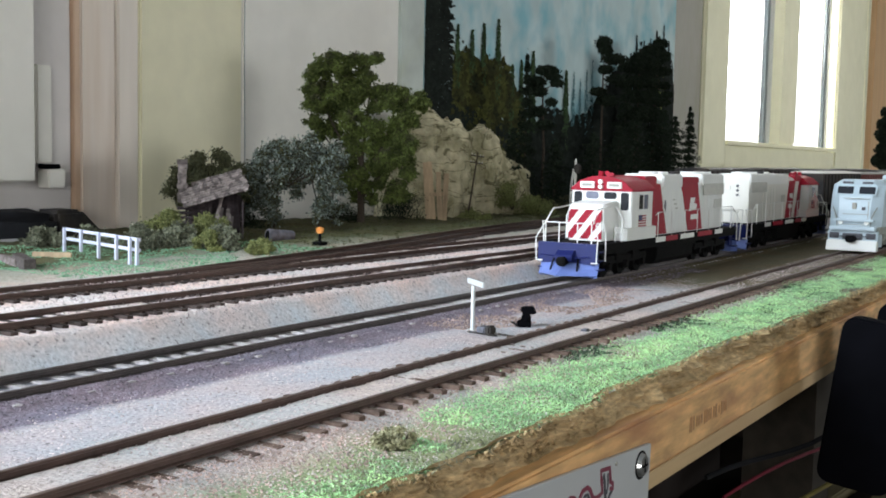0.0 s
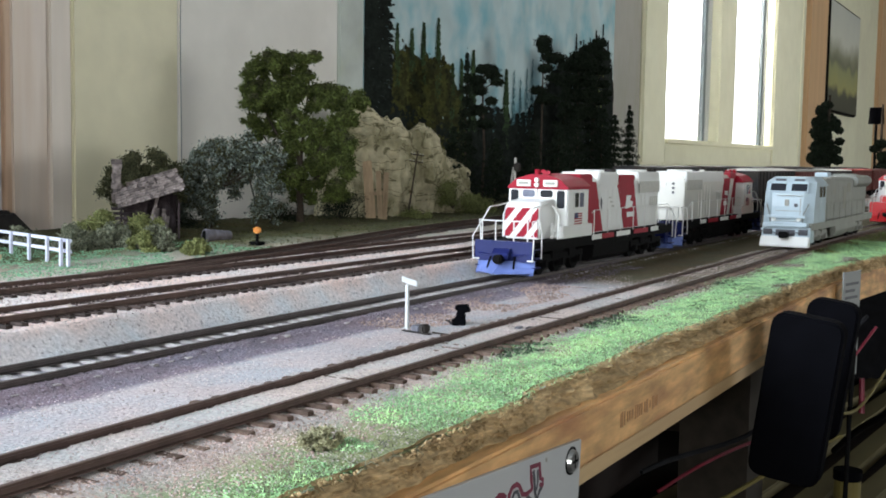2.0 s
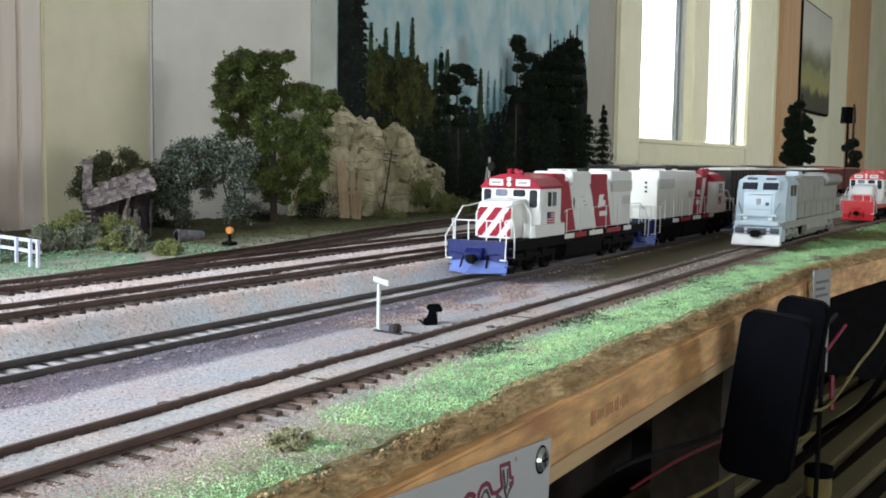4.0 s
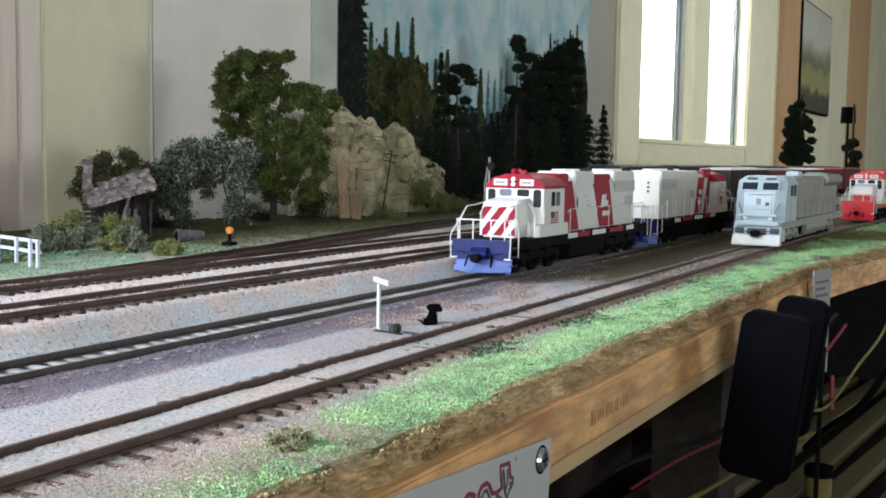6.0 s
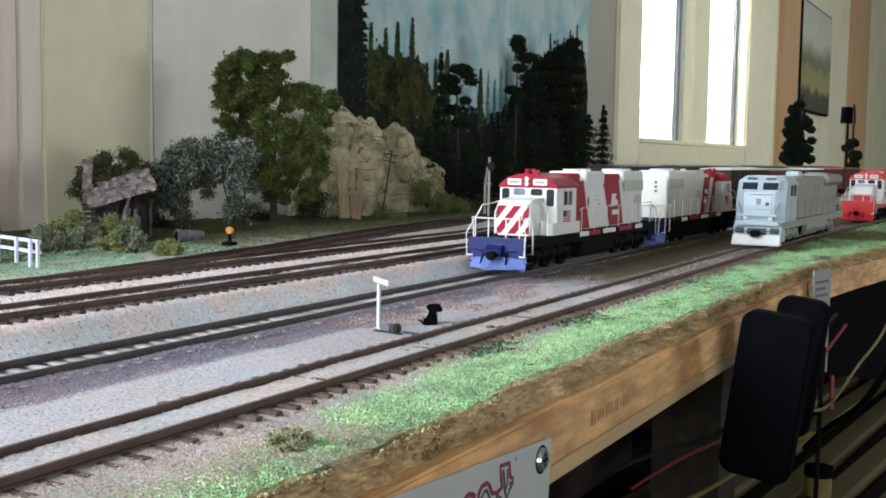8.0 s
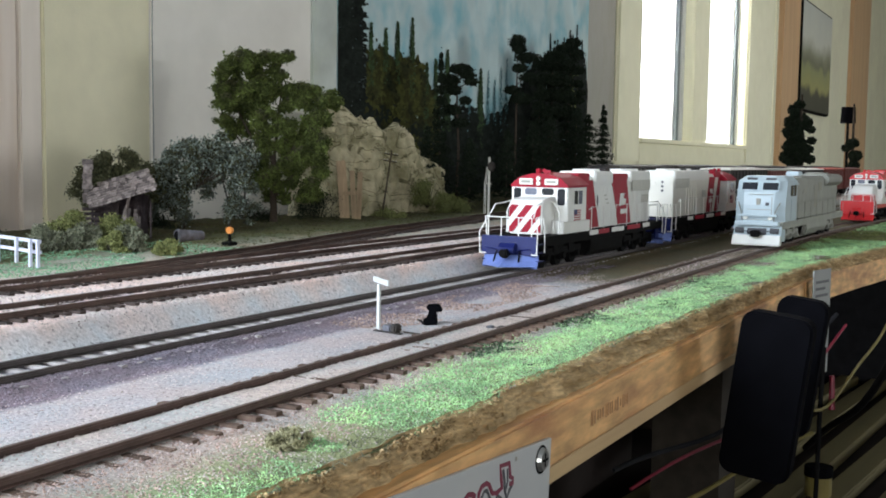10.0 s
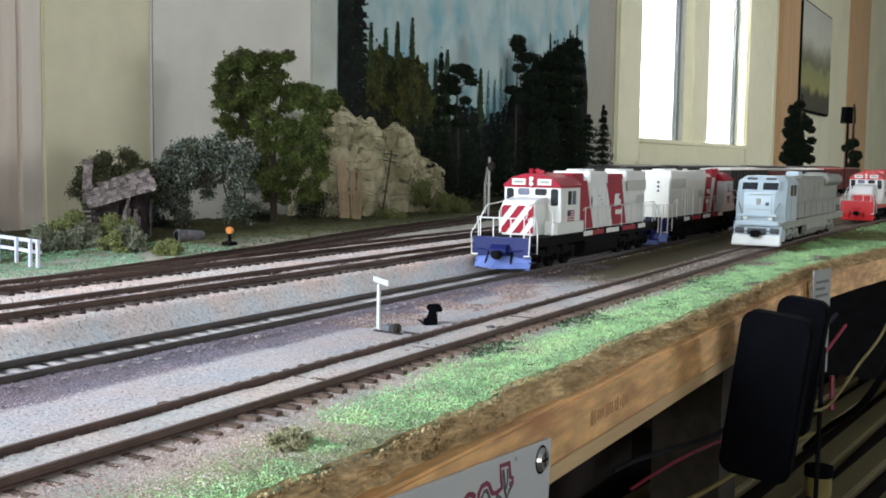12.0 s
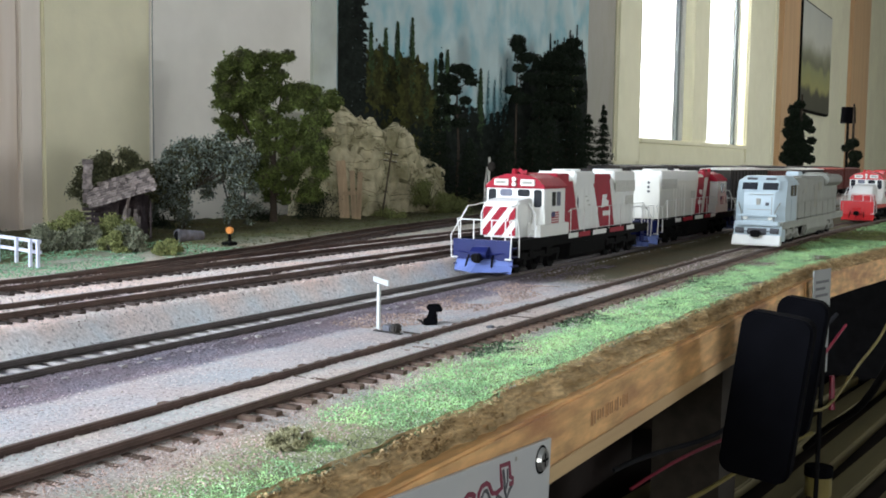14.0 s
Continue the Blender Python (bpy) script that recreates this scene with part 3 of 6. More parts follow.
# ---- bench ----
def fascia():
    b = thing("layout_fascia", pose(0, 0, 0), "pine fascia board along the bench front", "bench", kind="structure")
    a = part("board", prism([(0.05, 0.1145), (0.665, 0.1145), (0.665, 0.142), (0.05, 0.142)], 2, -0.0288, -0.0106, 0.0008), WOOD, b, u=1)
    part("board", prism([(0.668, 0.1142), (0.74, 0.1125), (0.80, 0.1060), (0.90, 0.0925), (2.3, -0.19), (2.3, -0.16), (0.90, 0.122), (0.668, 0.142)], 2, -0.0275, -0.0108), WOOD, b, u=1)
    x = 0.311
    while x < 0.345:
        hgt = random.uniform(0.0022, 0.0048)
        wide = random.choice((0.0005, 0.0006, 0.0011))
        part("stamp_bar", box((x, 0.11425, -0.0195 - hgt / 2), (x + wide, 0.1146, -0.0195 + hgt / 2)), STAMP, b, u=1)
        x += wide + random.uniform(0.0006, 0.0022)
    part("batten", box((0.05, 0.1138, -0.0312), (0.665, 0.1143, -0.0262), 0.0002), BATTEN, b, u=1)
    # two black sheets added to stand for the shade under the bench
    part("shade_sheet", prism([(1.12, 0.054), (2.3, -0.182), (2.3, -0.172), (1.12, 0.064)], 2, -0.9, -0.028), FABRIC, b, "black sheet standing for the dark under the bench", u=1)
    part("shade_panel", box((1.12, 0.066, -0.9), (1.13, 0.58, -0.035)), FABRIC, b, u=1)
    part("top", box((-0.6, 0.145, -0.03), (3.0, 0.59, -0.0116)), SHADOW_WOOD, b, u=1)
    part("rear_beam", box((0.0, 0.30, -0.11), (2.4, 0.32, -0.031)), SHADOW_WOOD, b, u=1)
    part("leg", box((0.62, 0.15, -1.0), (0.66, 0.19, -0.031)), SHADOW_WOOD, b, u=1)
    return b


# bench timber darkened: the shade beneath the bench put into its colour
SHADOW_WOOD = material("bench_shade_wood", (0.03, 0.024, 0.018), 0.8, vary=0.3, size=0.01, stretch=(0.1, 1, 1))
BATTEN = material("pale_batten", (0.56, 0.39, 0.20), 0.6, vary=0.15, size=0.004, stretch=(0.06, 1, 1), stain=(0.42, 0.26, 0.12), stain_size=0.01)
STAMP = material("faded_stamp", (0.40, 0.22, 0.10), 0.7, vary=0.2)
fascia()
# ---- track ----
def track(name, path, x0, x1, z, rail_m, tie_m, label, pitch=0.0073, tie_z=-0.0021, proud=0.0):
    """path gives y for x; two rails with head, web and foot, and a tie every few millimetres."""
    t = thing(name, pose(0, 0, 0), label, "track", "yard tracks", "")
    xs = list(np.arange(x0, x1, 0.02)) + [x1]
    prof = [(-0.0011, -0.0021), (0.0011, -0.0021), (0.0011, -0.0018), (0.0003, -0.0016), (0.0003, -0.0007), (0.00055, -0.0005), (0.00055, 0.0),
            (-0.00055, 0.0), (-0.00055, -0.0005), (-0.0003, -0.0007), (-0.0003, -0.0016), (-0.0011, -0.0018)]
    n = len(prof)
    for side in (-1, 1):
        v, f = [], []
        for x in xs:
            y = path(x)
            s = (path(x + 0.001) - y) / 0.001
            for a, b in prof:
                o = side * 0.00825 + a
                v.append((x - s * o, y + o, z + b))
        for i in range(len(xs) - 1):
            for k in range(n):
                a, b = i * n + k, i * n + (k + 1) % n
                f.append((a, b, b + n, a + n))
        f.append(list(range(n))[::-1])
        me = bpy.data.meshes.new("rail")
        me.from_pydata(v, [], f)
        me.materials.append(rail_m)
        r = new("rail", me)
        r.parent = t
    tb = box((-1.25, -15, -1.8), (1.25, 15, 0), 0.12)
    first = part("tie", tb, tie_m, t)
    spots = np.arange(max(x0, 0.12), min(x1, 1.35), pitch)
    for k, x in enumerate(spots[:290]):
        y = path(x)
        s = (path(x + 0.001) - y) / 0.001
        sunk = (0.0003 * max(0.0, noise.noise((x * 40, y * 300, 5)) + 0.1) + 0.0007 * step(0.205, 0.170, x)) * (y < 0.2)
        m = pose(x + random.uniform(-0.0003, 0.0003), y + random.uniform(-0.0005, 0.0005), z + tie_z + proud - sunk + random.uniform(-0.0002, 0.0001), 0, 0, math.degrees(math.atan(s)) + random.uniform(-1.5, 1.5))
        if k:
            share("tie", first.data, t, m)
        else:
            first.matrix_basis = m
    return t


def branch_y(x):
    return 0.3395 + (0.0 if x < 0.3 else 0.125 * (x - 0.3) + 0.13 * min(x - 0.3, 0.35) ** 2) if x < 0.95 else 0.3395 + 0.125 * 0.65 + 0.13 * 0.1225 + 0.06 * (x - 0.95)


track("yard_track", near_track_y, 0.0, 1.75, 0.0, RUST, TIE, "rusty siding track with brown ties beside the turf", tie_z=-0.0016)
track("yard_track", lambda x: 0.242, 0.0, 1.6, 0.0, STEEL, GREY_TIE, "main track with dusty pale ties in purple ballast", pitch=0.0070, tie_z=-0.0021)
track("yard_track", lambda x: 0.2845, 0.0, 2.4, 0.009, RUST, DARK_TIE, "rusty yard track on pink ballast", pitch=0.0060, tie_z=-0.0018)
track("yard_track", lambda x: 0.3395, 0.0, 2.4, 0.009, RUST, DARK_TIE, "rusty yard track with dark spaced ties", pitch=0.0060, tie_z=-0.0018)
track("yard_track", branch_y, 0.3, 1.6, 0.0088, RUST, DARK_TIE, "branch track curving off from a turnout", tie_z=-0.0021)


# ---- locomotives ----
WHEELSETS = []


def wheelset(parent, x, r=5.8):
    b = rod((0, -1.2, 0), (0, 1.2, 0), 1.2, 8)
    for s in (-1, 1):
        rod((0, s * 7.2, 0), (0, s * 9.6, 0), r, 20, bm=b)
        rod((0, s * 6.8, 0), (0, s * 7.2, 0), r + 0.6, 20, bm=b)
        rod((0, s * 9.6, 0), (0, s * 9.9, 0), r * 0.45, 10, bm=b)
    rod((0, -7, 0), (0, 7, 0), 1.1, 8, bm=b)
    w = part("wheelset", b, BLACK, parent)
    w.matrix_basis = pose(x * MM, 0, r * MM)
    return w


def truck(loco, cx, m, keyed):
    b = box((cx - 29, -12.2, 6.5), (cx + 29, -10.6, 10.5), 0.4)
    box((cx - 29, 10.6, 6.5), (cx + 29, 12.2, 10.5), 0.4, b)
    for a in (-22, 0, 22):
        for s in (-1, 1):
            box((cx + a - 3.2, s * 11.4 - 1.4, 3.5), (cx + a + 3.2, s * 11.4 + 1.4, 8), 0.5, b)
            rod((cx + a, s * 12.4, 5.8), (cx + a, s * 13.6, 5.8), 2.0, 10, bm=b)
    for a in (-12, 10):
        for s in (-1, 1):
            box((cx + a - 2, s * 12.2 - 0.8, 8), (cx + a + 3, s * 12.2 + 0.8, 12), 0.3, b)
    box((cx - 8, -10.5, 8), (cx + 8, 10.5, 13), 0, b)
    t = part("truck", b, m, loco)
    for a in (-22, 0, 22):
        w = wheelset(t, cx + a)
        if keyed:
            WHEELSETS.append((w, cx + a, keyed))


def hood_section(w, z0, z1):
    return [(-w, z0), (-w, z1 - 2.5), (-w + 2, z1), (w - 2, z1), (w, z1 - 2.5), (w, z0)]


def end_rails(loco, x, d, m):
    """Step rails and a gate rail at an end; d is -1 for the front, 1 for the rear."""
    for s in (-1, 1):
        part("grab_rail", tube([(x + d * 1, s * 16.3, 9), (x + d * 1, s * 16.8, 20), (x - d * 3, s * 14, 27.5), (x - d * 5, s * 13.5, 28)], 0.34, 6), m, loco)
        part("grab_rail", tube([(x - d * 8, s * 17, 9.5), (x - d * 8, s * 17, 22), (x - d * 6, s * 16.8, 28), (x - d * 4, s * 14, 28.2)], 0.34, 6), m, loco)
        part("grab_rail", tube([(x - d * 1, s * 12.5, 18), (x - d * 1, s * 12.5, 28)], 0.34, 6), m, loco)
        part("grab_rail", tube([(x - d * 1, s * 5, 18), (x - d * 1, s * 5, 28)], 0.34, 6), m, loco)
        part("step_rail", box((x + d * 0.2 - 0.4, s * 15 - 1.8, 8.6), (x + d * 0.2 + 0.4, s * 15 + 1.8, 9.2)), m, loco)
    part("gate_rail", tube([(x - d * 1, -12.5, 28), (x - d * 1, 12.5, 28)], 0.34, 6), m, loco)


def step_well(loco, x, d, m):
    for s in (-1, 1):
        b = box((min(x - d * 9, x - d * 2.1), s * 12.2 - 0.4, 5), (max(x - d * 9, x - d * 2.1), s * 12.2 + 0.4, 18), 0.1)
        for z in (5, 9.5, 14):
            box((min(x - d * 8.5, x - d * 2.2), s * 14.7 - 2, z), (max(x - d * 8.5, x - d * 2.2), s * 14.7 + 2, z + 0.6), 0, b)
        part("step_well", b, m, loco)


def end_plate(loco, x, d, m, plow_m):
    """Pilot sheet, plow and coupler."""
    b = box((min(x, x - d * 2), -16.2, 8), (max(x, x - d * 2), 16.2, 18.2), 0.4)
    part("pilot_sheet", b, m, loco)
    p = bmesh.new()
    rows = [[(x - d * 4.0, 8.6), (x - d * 3.0, 5.5), (x - d * 1.0, 2.6)], [(x + d * 3.0, 8.8), (x + d * 7.0, 5.0), (x + d * 12.0, 1.2)]]
    grid = []
    for i, y in enumerate((-15.8, -12, -5, 0, 5, 12, 15.8)):
        k = 1 - abs(y) / 15.8
        grid.append([p.verts.new((a[0] + (b2[0] - a[0]) * k, y, a[1])) for a, b2 in zip(*rows)] + [p.verts.new((x - d * 1.5, y, 1.4))])
    for a, b2 in zip(grid, grid[1:]):
        for j in range(4):
            p.faces.new((a[j], a[(j + 1) % 4], b2[(j + 1) % 4], b2[j]))
    p.faces.new(grid[0]), p.faces.new(grid[-1])
    bmesh.ops.recalc_face_normals(p, faces=p.faces[:])
    part("plow", p, plow_m, loco, "blue plow blade paled for window light")
    c = part("coupler_pocket", prism([(x - d * 1, 9.4), (x + d * 4.2, 9.4), (x + d * 4.2, 12.2), (x + d * 1.5, 14.6), (x - d * 1, 14.6)], 1, -4.6, 4.6, 0.3), m, loco)
    k = box((min(x + d * 2, x + d * 8), -2.2, 7.6), (max(x + d * 2, x + d * 8), 2.2, 11.4), 0.6)
    box((min(x + d * 6, x + d * 9.5), -3.2, 7.2), (max(x + d * 6, x + d * 9.5), 0.6, 11.8), 0.7, k)
    part("coupler", k, BLACK, c)
    h = tube([(x + d * 0.4, 6.5, 10.5), (x + d * 2.5, 7, 7), (x + d * 3.2, 7.2, 4.5)], 0.5, 6)
    tube([(x + d * 0.4, -6.5, 10.5), (x + d * 2.5, -7, 7), (x + d * 3.2, -7.2, 4.5)], 0.5, 6, bm=h)
    part("air_hose", h, BLACK, loco)
    part("uncoupling_bar", tube([(x + d * 2.2, -13, 12), (x + d * 2.2, -4, 11), (x + d * 3, 0, 12), (x + d * 2.2, 4, 11), (x + d * 2.2, 13, 12)], 0.3, 6), m, loco)


def diesel(name, at, label, group, c):
    """A six-axle hood locomotive, 241 mm over its couplers; x runs back from its front sheet."""
    L = thing(name, at, label, "locomotive", group)
    b = box((1, -15.6, 12.5), (223, 15.6, 17.6), 0.3)
    part("underframe", b, BLACK, L)
    for s in (-1, 1):
        part("sill", box((9, s * 16.4 - 0.8, 14.5), (215, s * 16.4 + 0.8, 18.0), 0.2), c["sill"], L)
    if c["stripes"]:
        for s in (-1, 1):
            y0, y1 = sorted((s * 17.1, s * 17.45))
            for a, d, m in ((74, 88, WHITE), (89, 107, RED), (112, 134, WHITE), (141, 166, RED), (172, 186, WHITE)):
                part("sill_panel", box((a, y0, 15.4), (d, y1, 18.2), 0.1), m, L)
    part("fuel_tank", prism([(-13.5, 5), (-11, 2.6), (11, 2.6), (13.5, 5), (14.5, 12.4), (-14.5, 12.4)], 0, 84, 142, 0.4), BLACK, L)
    truck(L, 45, BLACK, c["keyed"]), truck(L, 179, BLACK, c["keyed"])
    # cab, nose and hood
    part("cab_base", box((34, -17.2, 18.1), (74, 17.2, 24.5), 0.3), c["cab"], L)
    cab = part("cab", prism([(-17, 24.6), (-17, 43.5), (-14.8, 45.5), (14.8, 45.5), (17, 43.5), (17, 24.6)], 0, 40, 68, 0.35), c["cab"], L)
    part("cab_roof", prism([(-17.4, 43.2), (-17.5, 44.2), (-12.5, 48.6), (-5, 50.8), (5, 50.8), (12.5, 48.6), (17.5, 44.2), (17.4, 43.2)], 0, 38.6, 71, 0.3), c["roof"], L)
    nose = part("nose", prism([(20, 18.1), (20, 34), (22, 36.4), (25, 37.2), (39.9, 38.4), (39.9, 18.1)], 1, -9.8, 9.8, 0.8), c["nose"], L)
    H = part("hood", prism(hood_section(10.6, 18.1, 49.4), 0, 68.1, 204, 0.4), c["hood"], L)
    # windows with their frames
    for y0, y1, z0 in ((1.4, 8.8, 39.0), (-8.8, -1.4, 39.0), (10.8, 15.6, 33.5), (-15.6, -10.8, 33.5)):
        f = box((39.2, y0 - 1.1, z0 - 1.2), (39.9, y1 + 1.1, 44.2), 0.25)
        w = part("window_frame", f, WHITE, cab)
        part("window_pane", prism([(y0 + 1.0, z0), (y1 - 1.0, z0), (y1 - 0.2, z0 + 0.8), (y1 - 0.2, 41.9), (y1 - 1.0, 42.7), (y0 + 1.0, 42.7), (y0 + 0.2, 41.9), (y0 + 0.2, z0 + 0.8)], 0, 38.95, 39.32), TINT if y0 > 0 and z0 > 38 else GLASS, cab)
    for s in (-1, 1):
        part("window_frame", box((47, min(s * 17.0, s * 17.5), 33), (61, max(s * 17.0, s * 17.5), 42.4), 0.2), c["cab"], cab)
        part("window_pane", box((48.2, min(s * 17.3, s * 17.7), 34), (53, max(s * 17.3, s * 17.7), 41.5), 0.05), GLASS, cab)
        part("window_pane", box((54.6, min(s * 17.3, s * 17.7), 34), (59.8, max(s * 17.3, s * 17.7), 41.5), 0.05), TINT, cab)
        for k in range(5):
            part("flag_bar", box((49, min(s * 17.0, s * 17.25), 24.9 + k * 1.3), (59, max(s * 17.0, s * 17.25), 25.6 + k * 1.3)), RED, cab)
        part("flag_field", box((49 if s < 0 else 54.5, min(s * 17.0, s * 17.3), 28.2), (53.5 if s < 0 else 59, max(s * 17.0, s * 17.3), 31.0)), BLUE, cab)
        # number boards over the windscreen
        y0, y1 = sorted((s * 3.6, s * 11.6))
        nb = part("number_board", box((37.6, y0, 44.6), (39.2, y1, 48.0), 0.2), WHITE, cab)
        part("number_bar", box((37.4, y0 + 1.2, 45.6), (37.62, y1 - 1.2, 47.0)), BOARD_C, nb)
        part("headlight", rod((37.0, 0, 45.4 + (s + 1) * 1.3), (39.5, 0, 45.4 + (s + 1) * 1.3), 1.2, 12), LAMP, cab)
    if c["stripes"]:
        for y in (21.8, 13.4, 5.0, -3.4):
            part("nose_stripe", prism(stripe_clip(y), 0, 19.82, 20.2), RED, nose)
    part("beacon", rod((46, 3.5, 50.6), (46, 3.5, 53.4), 1.5, 10), c["roof"], cab)
    hn = rod((46, -2, 51), (43, -2, 51.8), 0.7, 8, 1.3)
    rod((46, -4, 51), (43, -4, 51.8), 0.6, 8, 1.1, hn)
    rod((48, 0, 51), (45, 0, 52.6), 0.6, 8, 1.2, hn)
    part("horn", hn, c["roof"], cab)
    # hood details: blisters, radiators, fans, doors, grilles and stripes
    part("inertial_hatch", box((70, -11.2, 46), (88, 11.2, 51.0), 0.6), c["roof"], H)
    if c["full"]:
        part("hood_band", box((129, -11.6, 46.5), (156, 11.6, 50.4), 0.5), RED, H)
    if c["full"]:
        part("brake_blister", box((96, -12, 44), (127, 12, 52.0), 0.8), c["top"], H)
    part("radiator", box((163 if c["full"] else 108, -11.4, 44.5), (203, 11.4, 52.0), 0.6), c["top"], H)
    for x in (103, 119, 170, 182, 194) if c["full"] else (140, 170, 182, 194):
        part("roof_fan", rod((x, 0, 51.8), (x, 0, 53.3), 5.4, 20), c["top"], H)
    part("exhaust_stack", box((138, -3, 49.4), (146, 3, 53.4), 0.3), SOOT, H)
    for s in (-1, 1):
        y0, y1 = sorted((s * 11.35, s * 11.75))
        part("radiator_grille", box((165, y0, 39.2), (203, y1, 46.2), 0.1), GRILLE, H)
        for k in range(18):
            xk = 70 + k * 7.2
            if c["stripes"] and (68 < xk < 110 or (128 < xk < 166) == c["full"]):
                continue
            a, d = sorted((s * 10.6, s * 10.85))
            part("hood_door", box((xk, a, 20), (xk + 6.4, d, 42.5), 0.08), c["hood"], H)
        a, d = sorted((s * 10.62, s * 10.92))
        if c["stripes"]:
            for top, bot in c["bands"]:
                part("hood_stripe", prism([(top[0], 46.7), (top[1], 46.7), (bot[1], 18.6), (bot[0], 18.6)], 1, a, d), RED, H)
            a2, d2 = sorted((s * 10.9, s * 11.1))
            if not c["full"]:
                part("emblem", prism([(92, 33), (101, 34), (102, 37), (93, 37)], 1, a2, d2), WHITE, H)
                part("emblem", prism([(94, 26), (104, 26), (104, 29), (94, 29)], 1, a2, d2), WHITE, H)
                for k in range(3):
                    part("letter_bar", prism([(114 + k * 4, 31), (116.5 + k * 4, 31), (117.5 + k * 4, 36.5), (115 + k * 4, 36.5)], 1, a2, d2), GRILLE, H)
                continue
            part("emblem", prism([(142, 30), (154, 31), (155, 34), (150, 35), (152, 38), (144, 38)], 1, a2, d2), WHITE, H)
            part("emblem", prism([(145, 25), (158, 25), (158, 28), (145, 28)], 1, a2, d2), WHITE, H)
            part("emblem", prism([(99, 33), (104, 27), (105, 37), (100, 41)], 1, a2, d2), WHITE, H)
            part("emblem", prism([(100.5, 34), (103, 30), (103.5, 36), (101.5, 38)], 1, *sorted((s * 11.1, s * 11.2))), INK, H)
            for k in range(4):
                part("letter_bar", prism([(186 + k * 4, 31), (188.5 + k * 4, 31), (189.5 + k * 4, 36.5), (187 + k * 4, 36.5)], 1, a2, d2), GRILLE, H)
            for k in range(3):
                part("letter_bar", box((114 + k * 2.5, a2, 37 - k * 2.5), (118 + k * 2.5, d2, 37.8 - k * 2.5)), GRILLE, H)
    for s in (-1, 1):
        # walkway handrail on its stanchions
        part("handrail", tube([(74, s * 16.6, 30), (78, s * 16.6, 31.5), (206, s * 16.6, 31.5), (214, s * 16.6, 27)], 0.22, 6), c["rail"], L)
        for x in (78, 99, 120, 141, 162, 183, 204):
            part("stanchion", rod((x, s * 16.6, 17.8), (x, s * 16.6, 31.5), 0.26, 6), c["rail"], L)
        part("battery_box", box((38, s * 13.8 - 2.6, 18.2), (73, s * 13.8 + 2.6, 24.4), 0.3), c["cab"], L)
    part("hood_top_stripe", box((72.5, -8.5, 49.3), (94, 8.5, 49.55)), c["roof"], H)
    # rear wall marks
    e = part("rear_number_board", box((203.9, -9.5, 41.0), (204.5, -2.5, 44.0), 0.1), BOARD_B, H)
    for k in range(3):
        part("rear_light", rod((203.8, 2.5, 43.6 - k * 3.1), (204.7, 2.5, 43.6 - k * 3.1), 0.9, 10), INK, H)
    # ends
    end_plate(L, 0, -1, c["pilot"], c["plow"]), end_plate(L, 224, 1, c["pilot"], c["plow"])
    step_well(L, 0, -1, c["pilot"]), step_well(L, 224, 1, c["pilot"])
    end_rails(L, 0, -1, c["rail"]), end_rails(L, 224, 1, c["rail"])
    for s in (-1, 1):
        nr = tube([(2, s * 13.0, 28), (8, s * 12, 34.5), (16, s * 11.2, 35), (30, s * 12.2, 36)], 0.4, 6)
        tube([(30, s * 12.2, 36), (31, s * 15.6, 30), (31, s * 15.6, 18)], 0.4, 6, bm=nr)
        part("nose_rail", nr, c["rail"], L)
        lad = tube([(31, s * 15.6, 18), (31, s * 15.6, 26)], 0.4, 6)
        tube([(31, s * 12, 18), (31, s * 12, 26)], 0.4, 6, bm=lad)
        for z in (20, 22.5, 25):
            rod((31, s * 12, z), (31, s * 15.6, z), 0.35, 6, bm=lad)
        part("cab_ladder", lad, c["rail"], L)
    return L


def stripe_clip(y):
    """A diagonal band over the nose front, clipped to its edges."""
    pts = []
    lo, hi, z0, z1 = -9.2, 9.2, 19.2, 34.0
    band = [(y, z1), (y - 4.5, z1), (y - 16.3, z0), (y - 11.8, z0)]
    for (a, b) in zip(band, band[1:] + band[:1]):
        pts.append(a)
    def clip(poly, keep, cut):
        out = []
        for p, q in zip(poly, poly[1:] + poly[:1]):
            if keep(p):
                out.append(p)
            if keep(p) != keep(q):
                k = (cut - p[0]) / (q[0] - p[0])
                out.append((cut, p[1] + k * (q[1] - p[1])))
        return out
    pts = clip(pts, lambda p: p[0] <= hi, hi)
    pts = clip(pts, lambda p: p[0] >= lo, lo)
    return [(-p[0], p[1]) for p in pts][::-1]


GRILLE = material("grey_grille", (0.50, 0.49, 0.44), 0.5, vary=0.2, size=0.001)
MAIN_Y = 0.242
scheme = dict(sill=BLACK, cab=WHITE, roof=RED, nose=WHITE, hood=WHITE, top=WHITE, pilot=BLUE, plow=LIT_BLUE, rail=WHITE, stripes=True, full=True, bands=(((69, 94), (88, 106)), ((127, 156), (141, 166))), keyed="main")
lead = diesel("locomotive", pose(0.4936, MAIN_Y, 0), "white diesel locomotive with red stripes and blue pilot", "train on the main track", scheme)
trail = diesel("locomotive", pose(0.4936 + 0.465, MAIN_Y, 0, 0, 0, 180), "white diesel locomotive with red stripes, coupled facing backwards", "train on the main track", dict(scheme, keyed="back", hood=CREAM, full=False, bands=(((68.5, 74), (72, 86)), ((86, 103), (95, 112)))))
red_scheme = dict(sill=BRIGHT_RED, cab=WHITE, roof=BRIGHT_RED, nose=WHITE, hood=BRIGHT_RED, top=BRIGHT_RED, pilot=BRIGHT_RED, plow=BRIGHT_RED, rail=WHITE, stripes=False, full=True, bands=(), keyed="")
